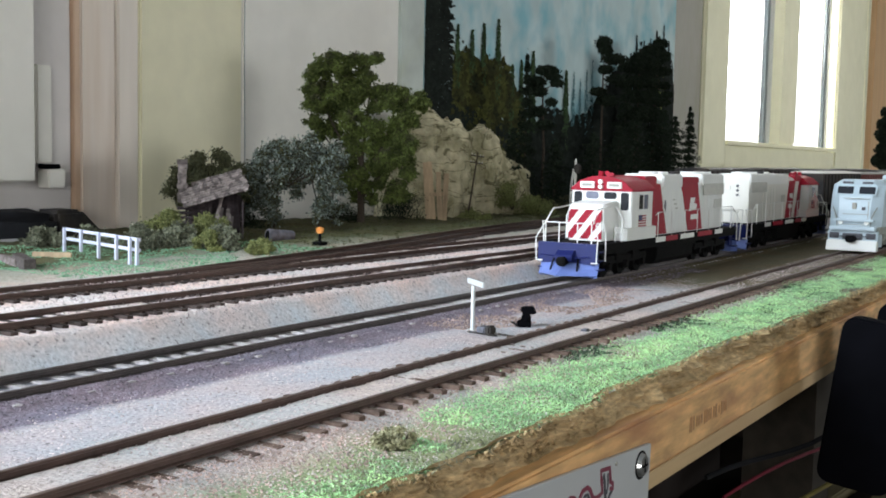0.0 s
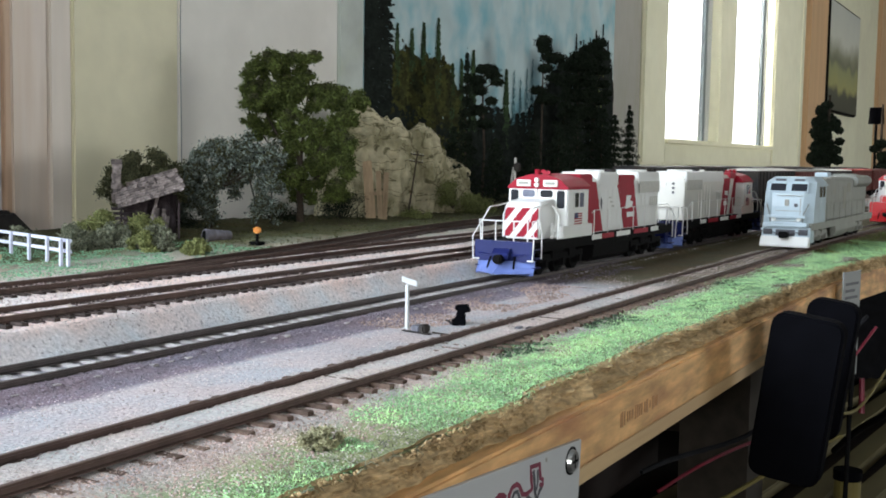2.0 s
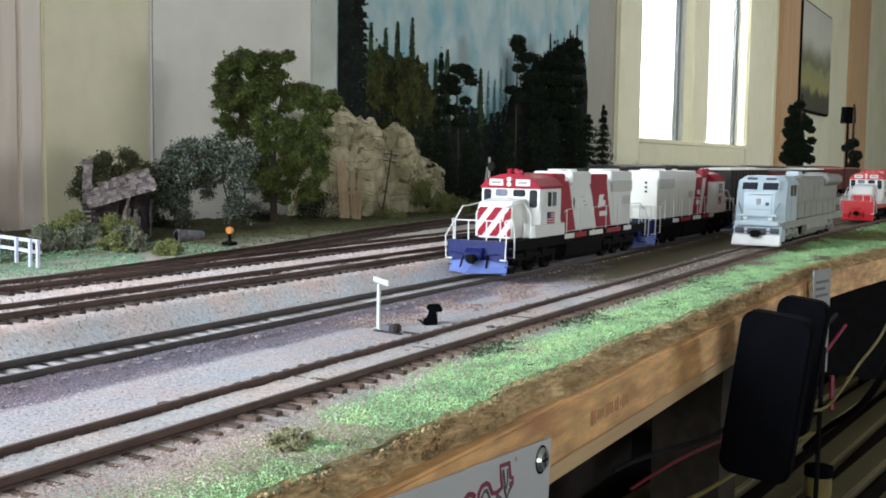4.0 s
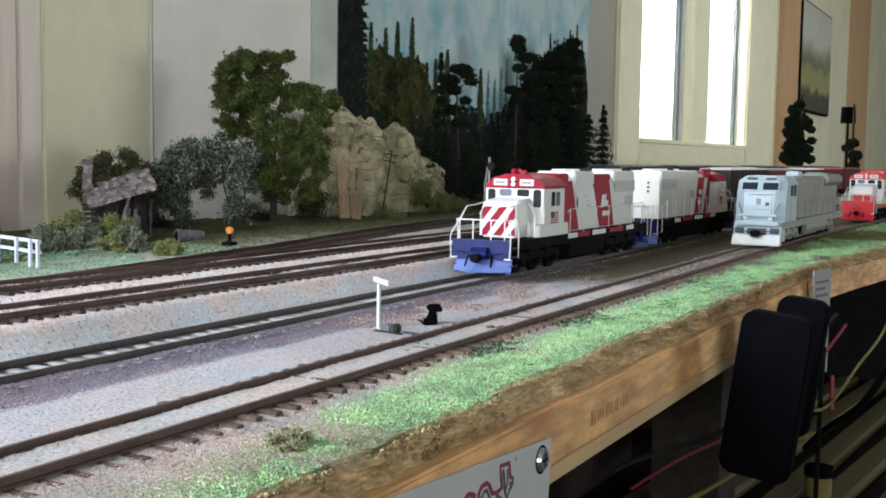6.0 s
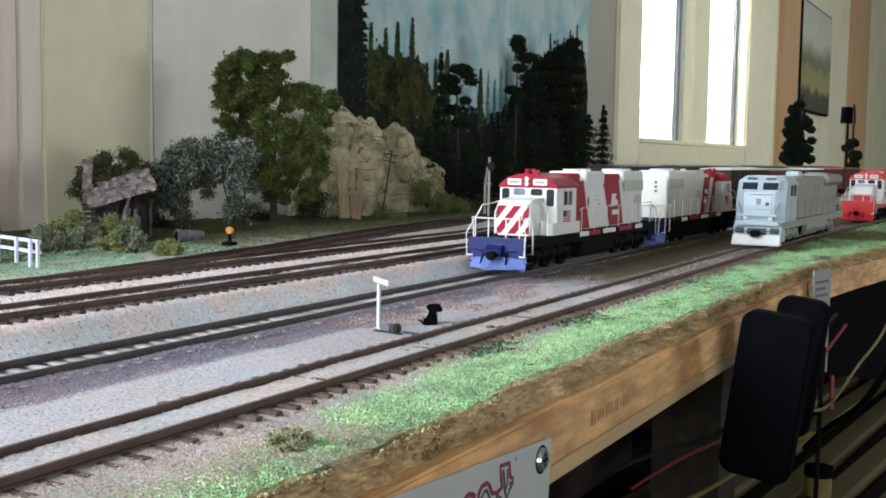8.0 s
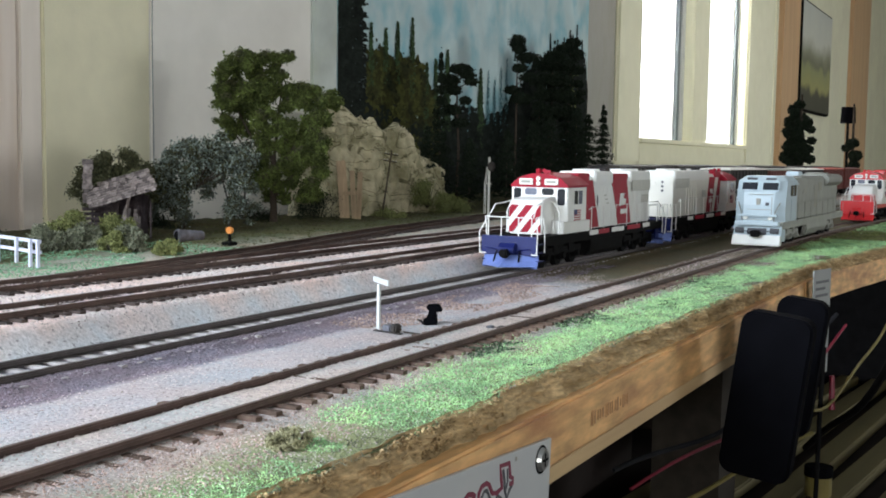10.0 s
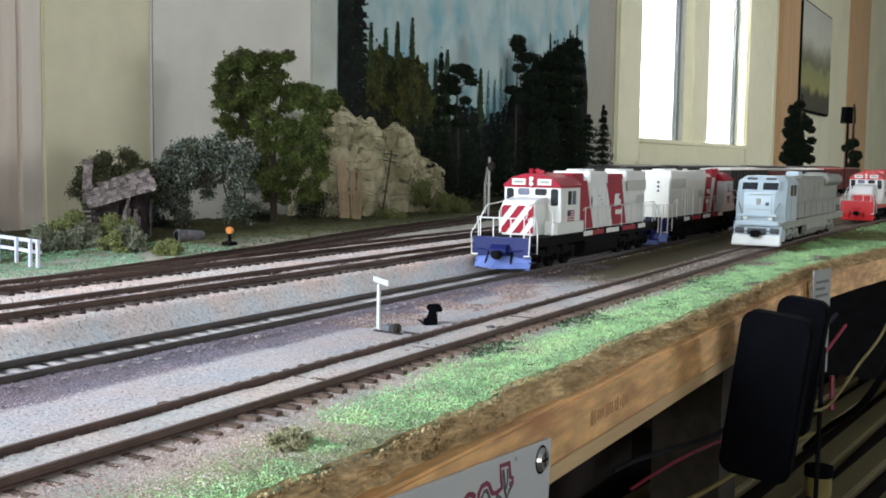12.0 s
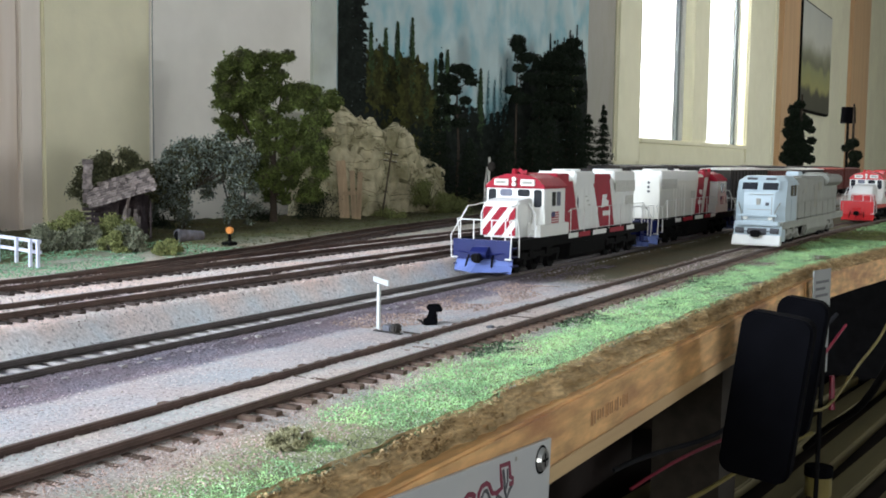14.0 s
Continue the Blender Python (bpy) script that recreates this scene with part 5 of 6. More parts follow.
def oak():
    """Broad oak in front of the off-white panel."""
    T = thing("oak_tree", pose(0.702, 0.527, 0.004), "leafy green model oak tree with gaps in its crown", "tree")
    rng = np.random.default_rng(11)
    right = Vector((0.6, -0.8, 0))
    b = tube([(0, 0, -4), (0.5, 0, 12), (-0.5, 0.5, 30), (0.5, 0, 55)], 3.4, 9, 1.9)
    for s, z0, z1, o in ((-30, 28, 78, 5), (-18, 45, 110, -6), (26, 25, 60, -8), (36, 40, 88, 4), (12, 50, 118, 6), (-34, 40, 95, -4), (20, 22, 42, 6), (-12, 30, 60, 10)):
        v = right * s
        tube([(0, 0, z0), (v.x * .5, v.y * .5 + o * .5, (z0 + z1) / 2 - 2), (v.x, v.y + o, z1)], 1.5, 6, 0.4, b)
    part("trunk", b, BARK, T)
    cs = []
    for s, z, r in ((-24, 130, 7.1), (-32, 124, 6.7), (-17, 125, 5.9), (-38, 119, 5.1), (-7, 132, 5.1), (2, 132, 3.9), (10, 134, 3.2), (14, 134, 2.0), (-11, 118, 7.1), (1, 123, 4.7), (5, 119, 3.9), (-39, 107, 5.9), (-30, 110, 8.3), (-18, 106, 8.7), (-36, 97, 6.7), (-24, 96, 7.9), (-11, 98, 7.9), (-1, 106, 7.9), (11, 108, 6.3), (21, 108, 6.7), (31, 107, 6.3), (43, 102, 5.9), (48, 99, 4.7), (36, 98, 6.7), (23, 97, 6.7), (11, 97, 5.1), (-37, 83, 5.1), (-32, 76, 5.5), (-24, 79, 5.5), (-8, 85, 7.1), (-5, 76, 5.5), (3, 85, 3.9), (33, 87, 6.3), (39, 85, 4.7), (29, 76, 6.7), (36, 68, 6.7), (21, 67, 5.1), (31, 57, 7.1), (13, 57, 5.5), (20, 49, 5.1), (35, 45, 5.9), (29, 33, 5.9), (23, 26, 4.7), (33, 26, 4.3), (5, 49, 4.3), (-8, 57, 4.7), (-14, 47, 4.7), (-7, 37, 5.1), (3, 33, 4.7), (-2, 26, 4.3), (9, 24, 3.5), (-16, 35, 3.9), (13, 35, 3.5), (11, 79, 6), (15, 69, 6), (7, 65, 5), (-5, 65, 5), (-10, 69, 5), (5, 77, 5), (20, 58, 6), (12, 50, 5), (16, 42, 5), (-8, 52, 5), (0, 44, 5), (24, 68, 6)):
        v = right * s
        o = rng.uniform(-12, 9)
        cs.append(((v.x + o * 0.8) * MM, (v.y + o * 0.6) * MM, z * MM, r * MM))
    fine = []
    for c in cs:
        for _ in range(16):
            d = rng.normal(size=3)
            d = d / np.linalg.norm(d) * c[3] * rng.uniform(0.3, 1.45)
            fine.append((c[0] + d[0], c[1] + d[1], c[2] + d[2] * 0.85, c[3] * rng.uniform(0.36, 0.62)))
    pts = clumps(fine, 88000, rng, 0.5)
    pts += rng.normal(0, 0.0012, pts.shape)
    pts[:, 1] = np.minimum(pts[:, 1], 0.068)
    pts[:, 2] -= 0.003
    scatter_part("crown", pts, rng.uniform(0.0006, 0.0016, len(pts)), FLAKE, rng, LEAF, T)
    # dark leaves deep in the crown, its inner shade put into colour
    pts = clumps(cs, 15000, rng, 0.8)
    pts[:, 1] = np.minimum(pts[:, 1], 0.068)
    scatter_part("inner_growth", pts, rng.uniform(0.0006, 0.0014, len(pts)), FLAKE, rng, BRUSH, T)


oak()


def sage_tree():
    T = thing("grey_green_tree", pose(0.612, 0.528, 0.005), "drooping grey-green model tree beside the shack", "tree")
    rng = np.random.default_rng(12)
    right = Vector((0.66, -0.75, 0))
    b = tube([(-6, 6, -3), (-5, 5, 20), (-2, 2, 38)], 0.9, 7, 0.5)
    tube([(16, -18, -3), (15, -17, 20), (12, -14, 36)], 0.8, 7, 0.5, b)
    for s in (-20, -8, 8, 20, 30):
        tube([(0, 0, 30), (right.x * s, right.y * s, 46)], 0.7, 5, 0.3, b)
    part("trunk", b, BARK, T)
    cs = []
    for s, z, r in ((-30, 24, 8), (-26, 32, 9), (-22, 44, 9), (-14, 52, 9), (-4, 57, 9), (8, 58, 8), (20, 58, 8), (30, 54, 8), (-10, 40, 10), (4, 44, 10), (18, 44, 9), (28, 40, 8), (-16, 28, 8), (-24, 18, 6), (-14, 19, 5), (24, 28, 7), (6, 32, 8), (34, 44, 7), (36, 30, 6), (-33, 16, 6), (-28, 38, 7), (30, 20, 6), (34, 12, 5), (22, 14, 5), (-8, 24, 7), (-10, 10, 5), (38, 50, 6)):
        v = right * s
        o = rng.uniform(-9, 9)
        for _ in range(5):
            d = rng.normal(size=3) * r * 0.5
            cs.append(((v.x + o * .75 + d[0]) * MM, (v.y + o * .66 + d[1]) * MM, (z + d[2]) * MM, r * 0.5 * MM))
    pts = clumps(cs, 20000, rng, 0.4)
    pts += rng.normal(0, 0.0021, pts.shape)
    scatter_part("crown", pts, rng.uniform(0.0006, 0.0014, len(pts)), FLAKE, rng, SAGE, T)
    # dark inner flakes for dead twigs and for the crown's inner shade
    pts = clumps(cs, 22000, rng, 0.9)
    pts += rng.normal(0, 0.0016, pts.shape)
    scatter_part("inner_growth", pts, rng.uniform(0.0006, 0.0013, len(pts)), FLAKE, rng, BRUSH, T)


sage_tree()


def bush(x, y, z, w, h, m, label, seed, n=1500, grain=0.0007):
    n = int(n * 1.8)
    rng = np.random.default_rng(seed)
    B = thing("bush", pose(x, y, z), label, "bush", "scrub by the shack")
    stems = bmesh.new()
    for k in range(5):
        a = k * 1.3
        tube([(0, 0, -2), (w * 300 * math.cos(a), w * 300 * math.sin(a), h * 600)], 0.5, 5, 0.2, stems)
    part("stems", stems, BARK, B)
    cs = []
    for _ in range(26):
        a, r, f = rng.uniform(0, 6.28), rng.uniform(0, 0.5) * w, rng.uniform(0.1, 0.85)
        cs.append((r * math.cos(a), r * math.sin(a), f * h * (1 - (2 * r / w) ** 2 * 0.5), w * rng.uniform(0.10, 0.18)))
    pts = clumps(cs, n, rng, 0.5)
    pts[:, 2] = np.maximum(pts[:, 2], -0.001)
    pts += rng.normal(0, w * 0.035, pts.shape)
    pts[:, 2] = np.maximum(pts[:, 2], -0.001)
    scatter_part("foliage", pts, rng.uniform(0.6, 1.2, n) * grain, FLAKE if m in (SAGE, NEEDLE, BRUSH) else CRUMB, rng, m, B)


bush(0.458, 0.486, 0.005, 0.030, 0.020, OLIVE, "olive-yellow scrub bush beside the shack", 21, 2600)
bush(0.441, 0.461, 0.005, 0.026, 0.014, MOSS, "grey-green scrub bush beside the shack", 22, 2200)
bush(0.425, 0.475, 0.005, 0.024, 0.014, MOSS, "grey-green scrub bush beside the shack", 23, 2000)
bush(0.480, 0.475, 0.005, 0.026, 0.019, OLIVE, "olive-yellow scrub bush beside the shack", 24, 2200)
bush(0.462, 0.452, 0.005, 0.022, 0.013, MOSS, "grey-green scrub bush beside the shack", 25, 1800)
bush(0.446, 0.425, 0.005, 0.013, 0.017, MOSS, "ivy-grown grey stump beside the rails", 26, 1500, 0.0007)
bush(0.436, 0.432, 0.005, 0.016, 0.012, OLIVE, "olive-yellow low bush beside the rails", 27, 1300)
bush(0.441, 0.400, 0.005, 0.014, 0.009, OLIVE, "olive-yellow low bush beside the rails", 28, 1500)
bush(0.412, 0.50, 0.005, 0.022, 0.012, MOSS, "grey-green scrub bush beside the fence", 29, 1500)
bush(0.395, 0.52, 0.004, 0.024, 0.012, MOSS, "grey-green scrub bush behind the fence", 30, 1500)
bush(0.535, 0.545, 0.022, 0.036, 0.036, BRUSH, "dull green shrub growing over the shack", 31, 7500, 0.0010)
bush(0.560, 0.545, 0.024, 0.040, 0.044, BRUSH, "dull green shrub growing over the shack", 32, 7500, 0.0010)
bush(0.549, 0.550, 0.026, 0.036, 0.036, BRUSH, "dull green shrub growing over the shack", 39, 6000, 0.0010)
bush(0.72, 0.56, 0.003, 0.05, 0.016, NEEDLE, "dark low shrub under the oak", 33, 1800)
bush(0.775, 0.535, 0.003, 0.05, 0.03, NEEDLE, "dark shrub beside the rock", 34, 2200)
bush(0.60, 0.56, 0.003, 0.06, 0.014, NEEDLE, "dark low shrub under the trees", 35, 1800)
bush(0.83, 0.50, 0.005, 0.03, 0.008, OLIVE, "moss at the foot of the rock", 36, 1400)
bush(0.95, 0.50, 0.006, 0.05, 0.016, OLIVE, "moss at the foot of the rock", 37, 1800)
bush(0.93, 0.515, 0.012, 0.04, 0.03, OLIVE, "mossy growth on the rock flank", 38, 1600)


def rock():
    R = thing("rock_outcrop", pose(0, 0, 0), "pale tan plaster rock outcrop with cracks", "rock")
    for cx, cy, w, d, h, s in ((0.858, 0.562, 0.034, 0.040, 0.099, 1), (0.826, 0.565, 0.022, 0.030, 0.088, 4), (0.935, 0.562, 0.032, 0.034, 0.087, 2), (0.962, 0.555, 0.040, 0.034, 0.058, 3)):
        t = bmesh.new()
        bmesh.ops.create_icosphere(t, subdivisions=5, radius=1)
        for v in t.verts:
            q = v.co.copy()
            sq = Vector((math.copysign(abs(q.x) ** 0.7, q.x), math.copysign(abs(q.y) ** 0.7, q.y), math.copysign(abs(q.z) ** 0.75, q.z)))
            n = 1 + 0.16 * noise.noise((q * 1.8) + Vector((s * 9, 0, 0))) + 0.09 * noise.noise(q * 4 + Vector((0, s * 7, 0))) + 0.015 * noise.noise(q * 24)
            # bedding ledges, and steep joints cut into the face
            bed = (q.z * 4.1 + q.x * 0.8 + 0.7 * noise.noise(q * 2.3 + Vector((s, 0, 0)))) % 1
            n += 0.075 * (1 - bed) ** 3 - 0.06 * max(0, 1 - abs(noise.noise(Vector((q.x * 3.2 + s, q.y * 3.2, q.z * 0.9)))) * 9)
            v.co = Vector((cx + sq.x * w * n, cy + sq.y * d * n, max(-0.003, sq.z * h * n)))
        part("boulder", t, ROCK, R, u=1)


rock()


def shack():
    """Collapsed wooden shack with a sagging shingle roof."""
    S = thing("shack", pose(0.512, 0.505, 0.005, 0, 0, -46), "collapsing weathered wooden shack with sagging shingle roof", "shack")
    rng = random.Random(5)
    plank = box((-1.0, -0.5, 0), (1.0, 0.5, 30), 0.15)
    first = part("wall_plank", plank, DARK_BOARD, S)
    k = 0
    for i in range(11):
        if i in (3, 4, 5, 6, 7):
            continue
        h = rng.uniform(0.7, 1.0)
        m = pose((-6 + i * 2.3) * MM, -8 * MM, 0, 0, rng.uniform(-5, 5)) @ Matrix.Diagonal((1, 1, h, 1))
        if k:
            share("wall_plank", first.data, S, m)
        else:
            first.matrix_basis = m
        k += 1
    for i in range(9):
        share("wall_plank", first.data, S, pose(20 * MM, (-8 + i * 2.2) * MM, 0, 0, 0, 90) @ Matrix.Diagonal((1, 1, 0.8, 1)))
        share("wall_plank", first.data, S, pose(-15 * MM, (-8 + i * 2.2) * MM, 0, 0, 0, 90) @ Matrix.Diagonal((1, 1, rng.uniform(0.6, 0.9), 1)))
    log = box((-1, -1, -9), (1, 1, 9), 0.4)
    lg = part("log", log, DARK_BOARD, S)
    lg.matrix_basis = pose(-11 * MM, -9 * MM, 4 * MM, 0, 90)
    for i in range(1, 6):
        share("log", lg.data, S, pose((-11 + rng.uniform(-1, 1)) * MM, -9 * MM, (4 + i * 3.0) * MM, 0, 90))
    # roof of ragged shingles on a tilted board
    tilt = pose(0, -3 * MM, 31 * MM, 26, -17, 0)
    deck = part("roof_deck", box((-19, -14, -0.8), (21, 12, 0.0), 0.1), WEATHERED, S)
    deck.matrix_basis = tilt
    sh = part("shingle", box((-1.5, -1.9, 0), (1.5, 1.9, 0.55), 0.1), WEATHERED, S)
    i = 0
    for r in range(9):
        for c in range(14):
            if rng.random() < 0.12:
                continue
            m = tilt @ pose((-18 + c * 2.95 + (r % 2) * 1.3 + rng.uniform(-.4, .4)) * MM, (-13 + r * 2.95) * MM, (0.2 + 0.12 * r) * MM, rng.uniform(0, 22), rng.uniform(-14, 14), rng.uniform(-18, 18))
            if i:
                share("shingle", sh.data, S, m)
            else:
                sh.matrix_basis = m
            i += 1
    for i in range(9):
        ch = box((-20.5 + rng.uniform(-.7, .7), 0 + rng.uniform(-.7, .7), 22 + i * 3), (-15 + rng.uniform(-.7, .7), 6.5 + rng.uniform(-.7, .7), 25.4 + i * 3), 0.25)
        part("chimney_stone", ch, WEATHERED, S)
    part("prop_post", tube([(6, -11, -1), (4, -10, 14), (7, -9, 26)], 1.7, 7, 1.1), WEATHERED, S)
    # dark panel added to stand for the shade inside the shack
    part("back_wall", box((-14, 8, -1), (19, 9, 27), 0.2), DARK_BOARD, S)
    for i in range(7):
        lean = part("fallen_board", box((-1.1, -0.4, 0), (1.1, 0.4, rng.uniform(14, 21)), 0.12), WEATHERED, S)
        lean.matrix_basis = pose((3.5 + i * 1.5 + rng.uniform(-.6, .6)) * MM, (-10.5 - i % 3) * MM, -0.001, rng.uniform(-8, 2), rng.uniform(-16, 10), rng.uniform(-20, 20))
    part("door_leaf", box((9.5, -11, -1), (12, -10, 19), 0.2), WEATHERED, S)


shack()


def rail_fence():
    F = thing("rail_fence", pose(0.360, 0.405, 0.0045, 0, 0, 74), "white-painted two-rail wooden fence on the turf", "fence")
    # white tinted lavender: the fence's bluish shading put into the paint
    paint = material("fence_shade_white", (0.60, 0.62, 0.74), 0.6, vary=0.06, size=0.003)
    pp = part("post", box((-0.9, -0.7, -1), (0.9, 0.7, 13.2), 0.15), paint, F)
    for k in range(1, 6):
        share("post", pp.data, F, pose((0, 5, 22, 42, 63, 84)[k] * MM, (0.0012 if k == 1 else 0), 0, 0, 0, 0))
    for z in (6.6, 11.6):
        part("rail", box((-1, -1.5, z), (86, -0.75, z + 1.6), 0.15), paint, F)


rail_fence()


def telegraph_pole(x, y, z, h, lean, arms):
    P = thing("telegraph_pole", pose(x, y, z, 0, lean, -53), "dark wooden telegraph pole with crossarms", "pole", "telegraph poles")
    part("mast", rod((0, 0, -3), (0, 0, h), 0.85, 8, 0.55), BARK, P)
    for k in range(arms):
        a = part("crossarm", box((-6, -0.5, h - 4 - k * 6), (6, 0.5, h - 3 - k * 6), 0.1), BARK, P)
        for s in (-5, -2.5, 2.5, 5):
            part("insulator", rod((s, 0, h - 3 - k * 6), (s, 0, h - 1.6 - k * 6), 0.35, 6), GRILLE, a)


telegraph_pole(0.822, 0.500, 0.007, 58, 8, 2)
telegraph_pole(0.682, 0.540, 0.004, 56, 1, 2)


def timber_boards():
    T = thing("timber_boards", pose(0.789, 0.512, 0.004, -6, 0, -55), "upright raw timber boards leaning on the rock", "boards")
    for k, (x, h, r) in enumerate(((-6, 51, -4), (-1.5, 52, -5), (4, 43, -3), (7.5, 42, 2))):
        b = part("board", box((-2.1, -1, -1), (2.1, 1, h), 0.25), OLD_WOOD, T)
        b.matrix_basis = pose(x * MM, (k % 2) * 2.2 * MM, 0, 0, r, 0)
    part("cross_batten", box((-8, -2, 22), (8, -1, 25), 0.2), OLD_WOOD, T).matrix_basis = pose(0, 0, 0, 0, -3, 0)


timber_boards()


def lamp_stand():
    S = thing("switch_lamp", pose(0.518, 0.421, 0.005) @ Matrix.Scale(0.85, 4), "low switch lamp with round orange target", "switch stand")
    part("base", box((-4, -4, -0.5), (4, 4, 2.2), 0.4), BLACK, S)
    part("post", rod((0, 0, 2), (0, 0, 9), 1.1, 8), BLACK, S)
    part("lamp_body", rod((0, 0, 8), (0, 0, 12.5), 1.9, 12, 1.5), ORANGE, S)
    for a in range(4):
        c = Vector((math.cos(a * 1.57 + .6), math.sin(a * 1.57 + .6), 0))
        part("target", rod((c.x * 1.5, c.y * 1.5, 10.3), (c.x * 2.6, c.y * 2.6, 10.3), 1.7, 14), ORANGE, S)


lamp_stand()


def culvert():
    C = thing("culvert_pipe", pose(0.516, 0.460, 0.005, 0, 0, -20), "rusty grey half-buried culvert pipe", "pipe")
    b = bmesh.new()
    for k in range(8):
        rod((k * 2.2, 0, 3.2), (k * 2.2 + 1.3, 0, 3.2), 4.6 - k * 0.22, 16, bm=b)
        rod((k * 2.2 + 1.3, 0, 3.2), (k * 2.2 + 2.2, 0, 3.2), 4.2 - k * 0.22, 16, bm=b)
    part("pipe", b, PIPE, C)
    # black disc stands for the shade inside the solid pipe
    part("mouth_shade", rod((-0.3, 0, 3.2), (0.1, 0, 3.2), 3.4, 16), BLACK, C)
    part("headwall", box((-1.6, -4.5, -1), (-0.4, -3.8, 8), 0.2), PIPE, C)


culvert()


def signal_mast():
    S = thing("signal_mast", pose(0.905, 0.437, 0.0055, 0, 0, -30), "grey signal mast with ladder and round head", "signal")
    part("mast", rod((0, 0, -2), (0, 0, 53), 1.1, 10), GRILLE, S)
    part("signal_head", rod((-1.4, -3.4, 46), (1.0, -3.4, 46), 4.2, 18), SOOT, S)
    part("bracket", box((-0.6, -3.6, 30), (0.6, 4.2, 31), 0.1), GRILLE, S)
    part("cap", rod((0, 0, 53), (0, 0, 55), 1.3, 8, 0.4), GRILLE, S)
    lad = tube([(0, 5, -2), (0, 5, 30), (0, 2, 46)], 0.4, 5)
    tube([(0, 7.4, -2), (0, 7.4, 30), (0, 3.6, 46)], 0.4, 5, bm=lad)
    for z in range(0, 30, 3):
        rod((0, 5, z), (0, 7.4, z), 0.3, 5, bm=lad)
    part("ladder", lad, GRILLE, S)


signal_mast()


# ---- things between the tracks ----
def post_sign():
    S = thing("track_sign", pose(0.338, 0.2065, -0.0035), "white T-shaped track sign on a square post", "sign")
    part("post", box((-0.65, -0.6, -1.5), (0.65, 0.6, 16.2), 0.15), SIGN_WHITE, S)
    b = part("board", box((-8.4, -0.35, 13.9), (8.4, 0.35, 15.9), 0.12), SIGN_WHITE, S)
    b.matrix_basis = pose(0.0016, 0.0, 0.0023, 0, 0, 50)
    for k in range(5):
        part("letter_bar", box((-7 + k * 3, -0.55, 14.1), (-5.2 + k * 3, -0.38, 15.2)), BOARD_C, b)
    part("foot", box((-2, -1.6, -0.6), (2, 1.6, 0.4), 0.2), SIGN_WHITE, S)


post_sign()


def switch_machine():
    S = thing("switch_machine", pose(0.333, 0.1985, -0.0034, 0, 0, -12) @ Matrix.Scale(0.8, 4), "low grey switch machine with rod to the rails", "switch machine")
    part("slide_plate", box((-3, -8, 0), (-0.5, 8, 0.5), 0.1), SOOT, S)
    part("motor_case", box((-2, -1.5, 0.3), (3.2, 3.5, 3.2), 0.5), CAST, S)
    part("gear_case", box((-3, -5.5, 0.3), (2, -2, 4.2), 0.8), SOOT, S)
    part("throw_rod", rod((0, -8, 1.0), (0, -32, 1.2), 0.45, 6), SOOT, S)


switch_machine()


def switch_stand():
    S = thing("switch_stand", pose(0.357, 0.1955, -0.0036, 0, 0, 25) @ Matrix.Scale(0.72, 4), "squat black cast switch stand with hooded target", "switch stand")
    part("base", prism([(-4, 0), (4, 0), (3, 3.4), (-2, 3.8)], 1, -3.6, 3.6, 0.5), PLASTIC, S)
    part("column", prism([(-2.0, 3), (2.2, 3), (0.6, 8.4), (-3.4, 8.0)], 0, -2.0, 2.0, 0.4), PLASTIC, S)
    part("hood", prism([(-6.4, 7.4), (-2.0, 6.6), (2.4, 8.6), (1.6, 10.6), (-4.6, 11.2)], 0, -2.2, 2.2, 0.5), PLASTIC, S)
    part("lever", tube([(-3, 3.4, 1), (-4, 4.6, 2.5), (-3.6, 6.4, 3.2)], 0.6, 6), SOOT, S)
    part("counterweight", rod((3, -1.6, 3.5), (5.8, -1.6, 4.4), 1.8, 12), BLACK, S)


switch_stand()


def throw_bar():
    S = thing("throw_bar", pose(0.352, 0.1665, -0.0022, 0, 0, 4), "small steel throw bar between the rails", "throw bar")
    part("bar", box((-0.9, -6, 0), (0.9, 6, 0.6), 0.1), CAST, S)
    part("clamp", box((-2.2, -4, 0.4), (1.2, -1.5, 1.6), 0.2), SOOT, S)
    part("clamp", box((-1.2, 1, 0.4), (2.2, 3, 1.3), 0.2), CAST, S)


throw_bar()


# ---- clutter at the far end of the shelf ----
def planks():
    for (x, y, a, l, w, h, m, lb) in ((0.316, 0.43, 62, 34, 5, 5, WEATHERED, "grey weathered timber baulk on the turf"), (0.352, 0.456, 118, 20, 1.5, 2.2, OLD_WOOD, "thin brown plank lying on the turf"),
                                       (0.322, 0.448, 70, 30, 4, 3, WEATHERED, "grey weathered timber baulk on the turf")):
        mesh_thing("timber_baulk", box((-l / 2, -w / 2, -0.4), (l / 2, w / 2, h), 0.3), m, pose(x, y, ground_z(x, y) + 0.0005, 0, 0, a), lb, "timber", "loose timber")


planks()


def shoulder_bag():
    B = thing("black_bag", pose(0.425, 0.568, 0.0), "soft black bag with pale buckle behind the fence", "bag")
    b = box((-40, -14, -10), (14, 20, 22), 6)
    for v in b.verts:
        v.co += Vector((noise.noise(v.co * 0.05), noise.noise(v.co * 0.06 + Vector((5, 0, 0))), noise.noise(v.co * 0.07 + Vector((0, 9, 0))))) * 3
    part("body", b, FABRIC, B, smooth=True)
    part("buckle", box((-34, -16, 4), (-20, -14, 7), 0.8), SIGN_WHITE, B)
    part("flap", prism([(14, -10), (14, 22), (34, 22), (52, 6), (56, -10)], 1, -6, 16, 2.5), SOOT, B)


shoulder_bag()


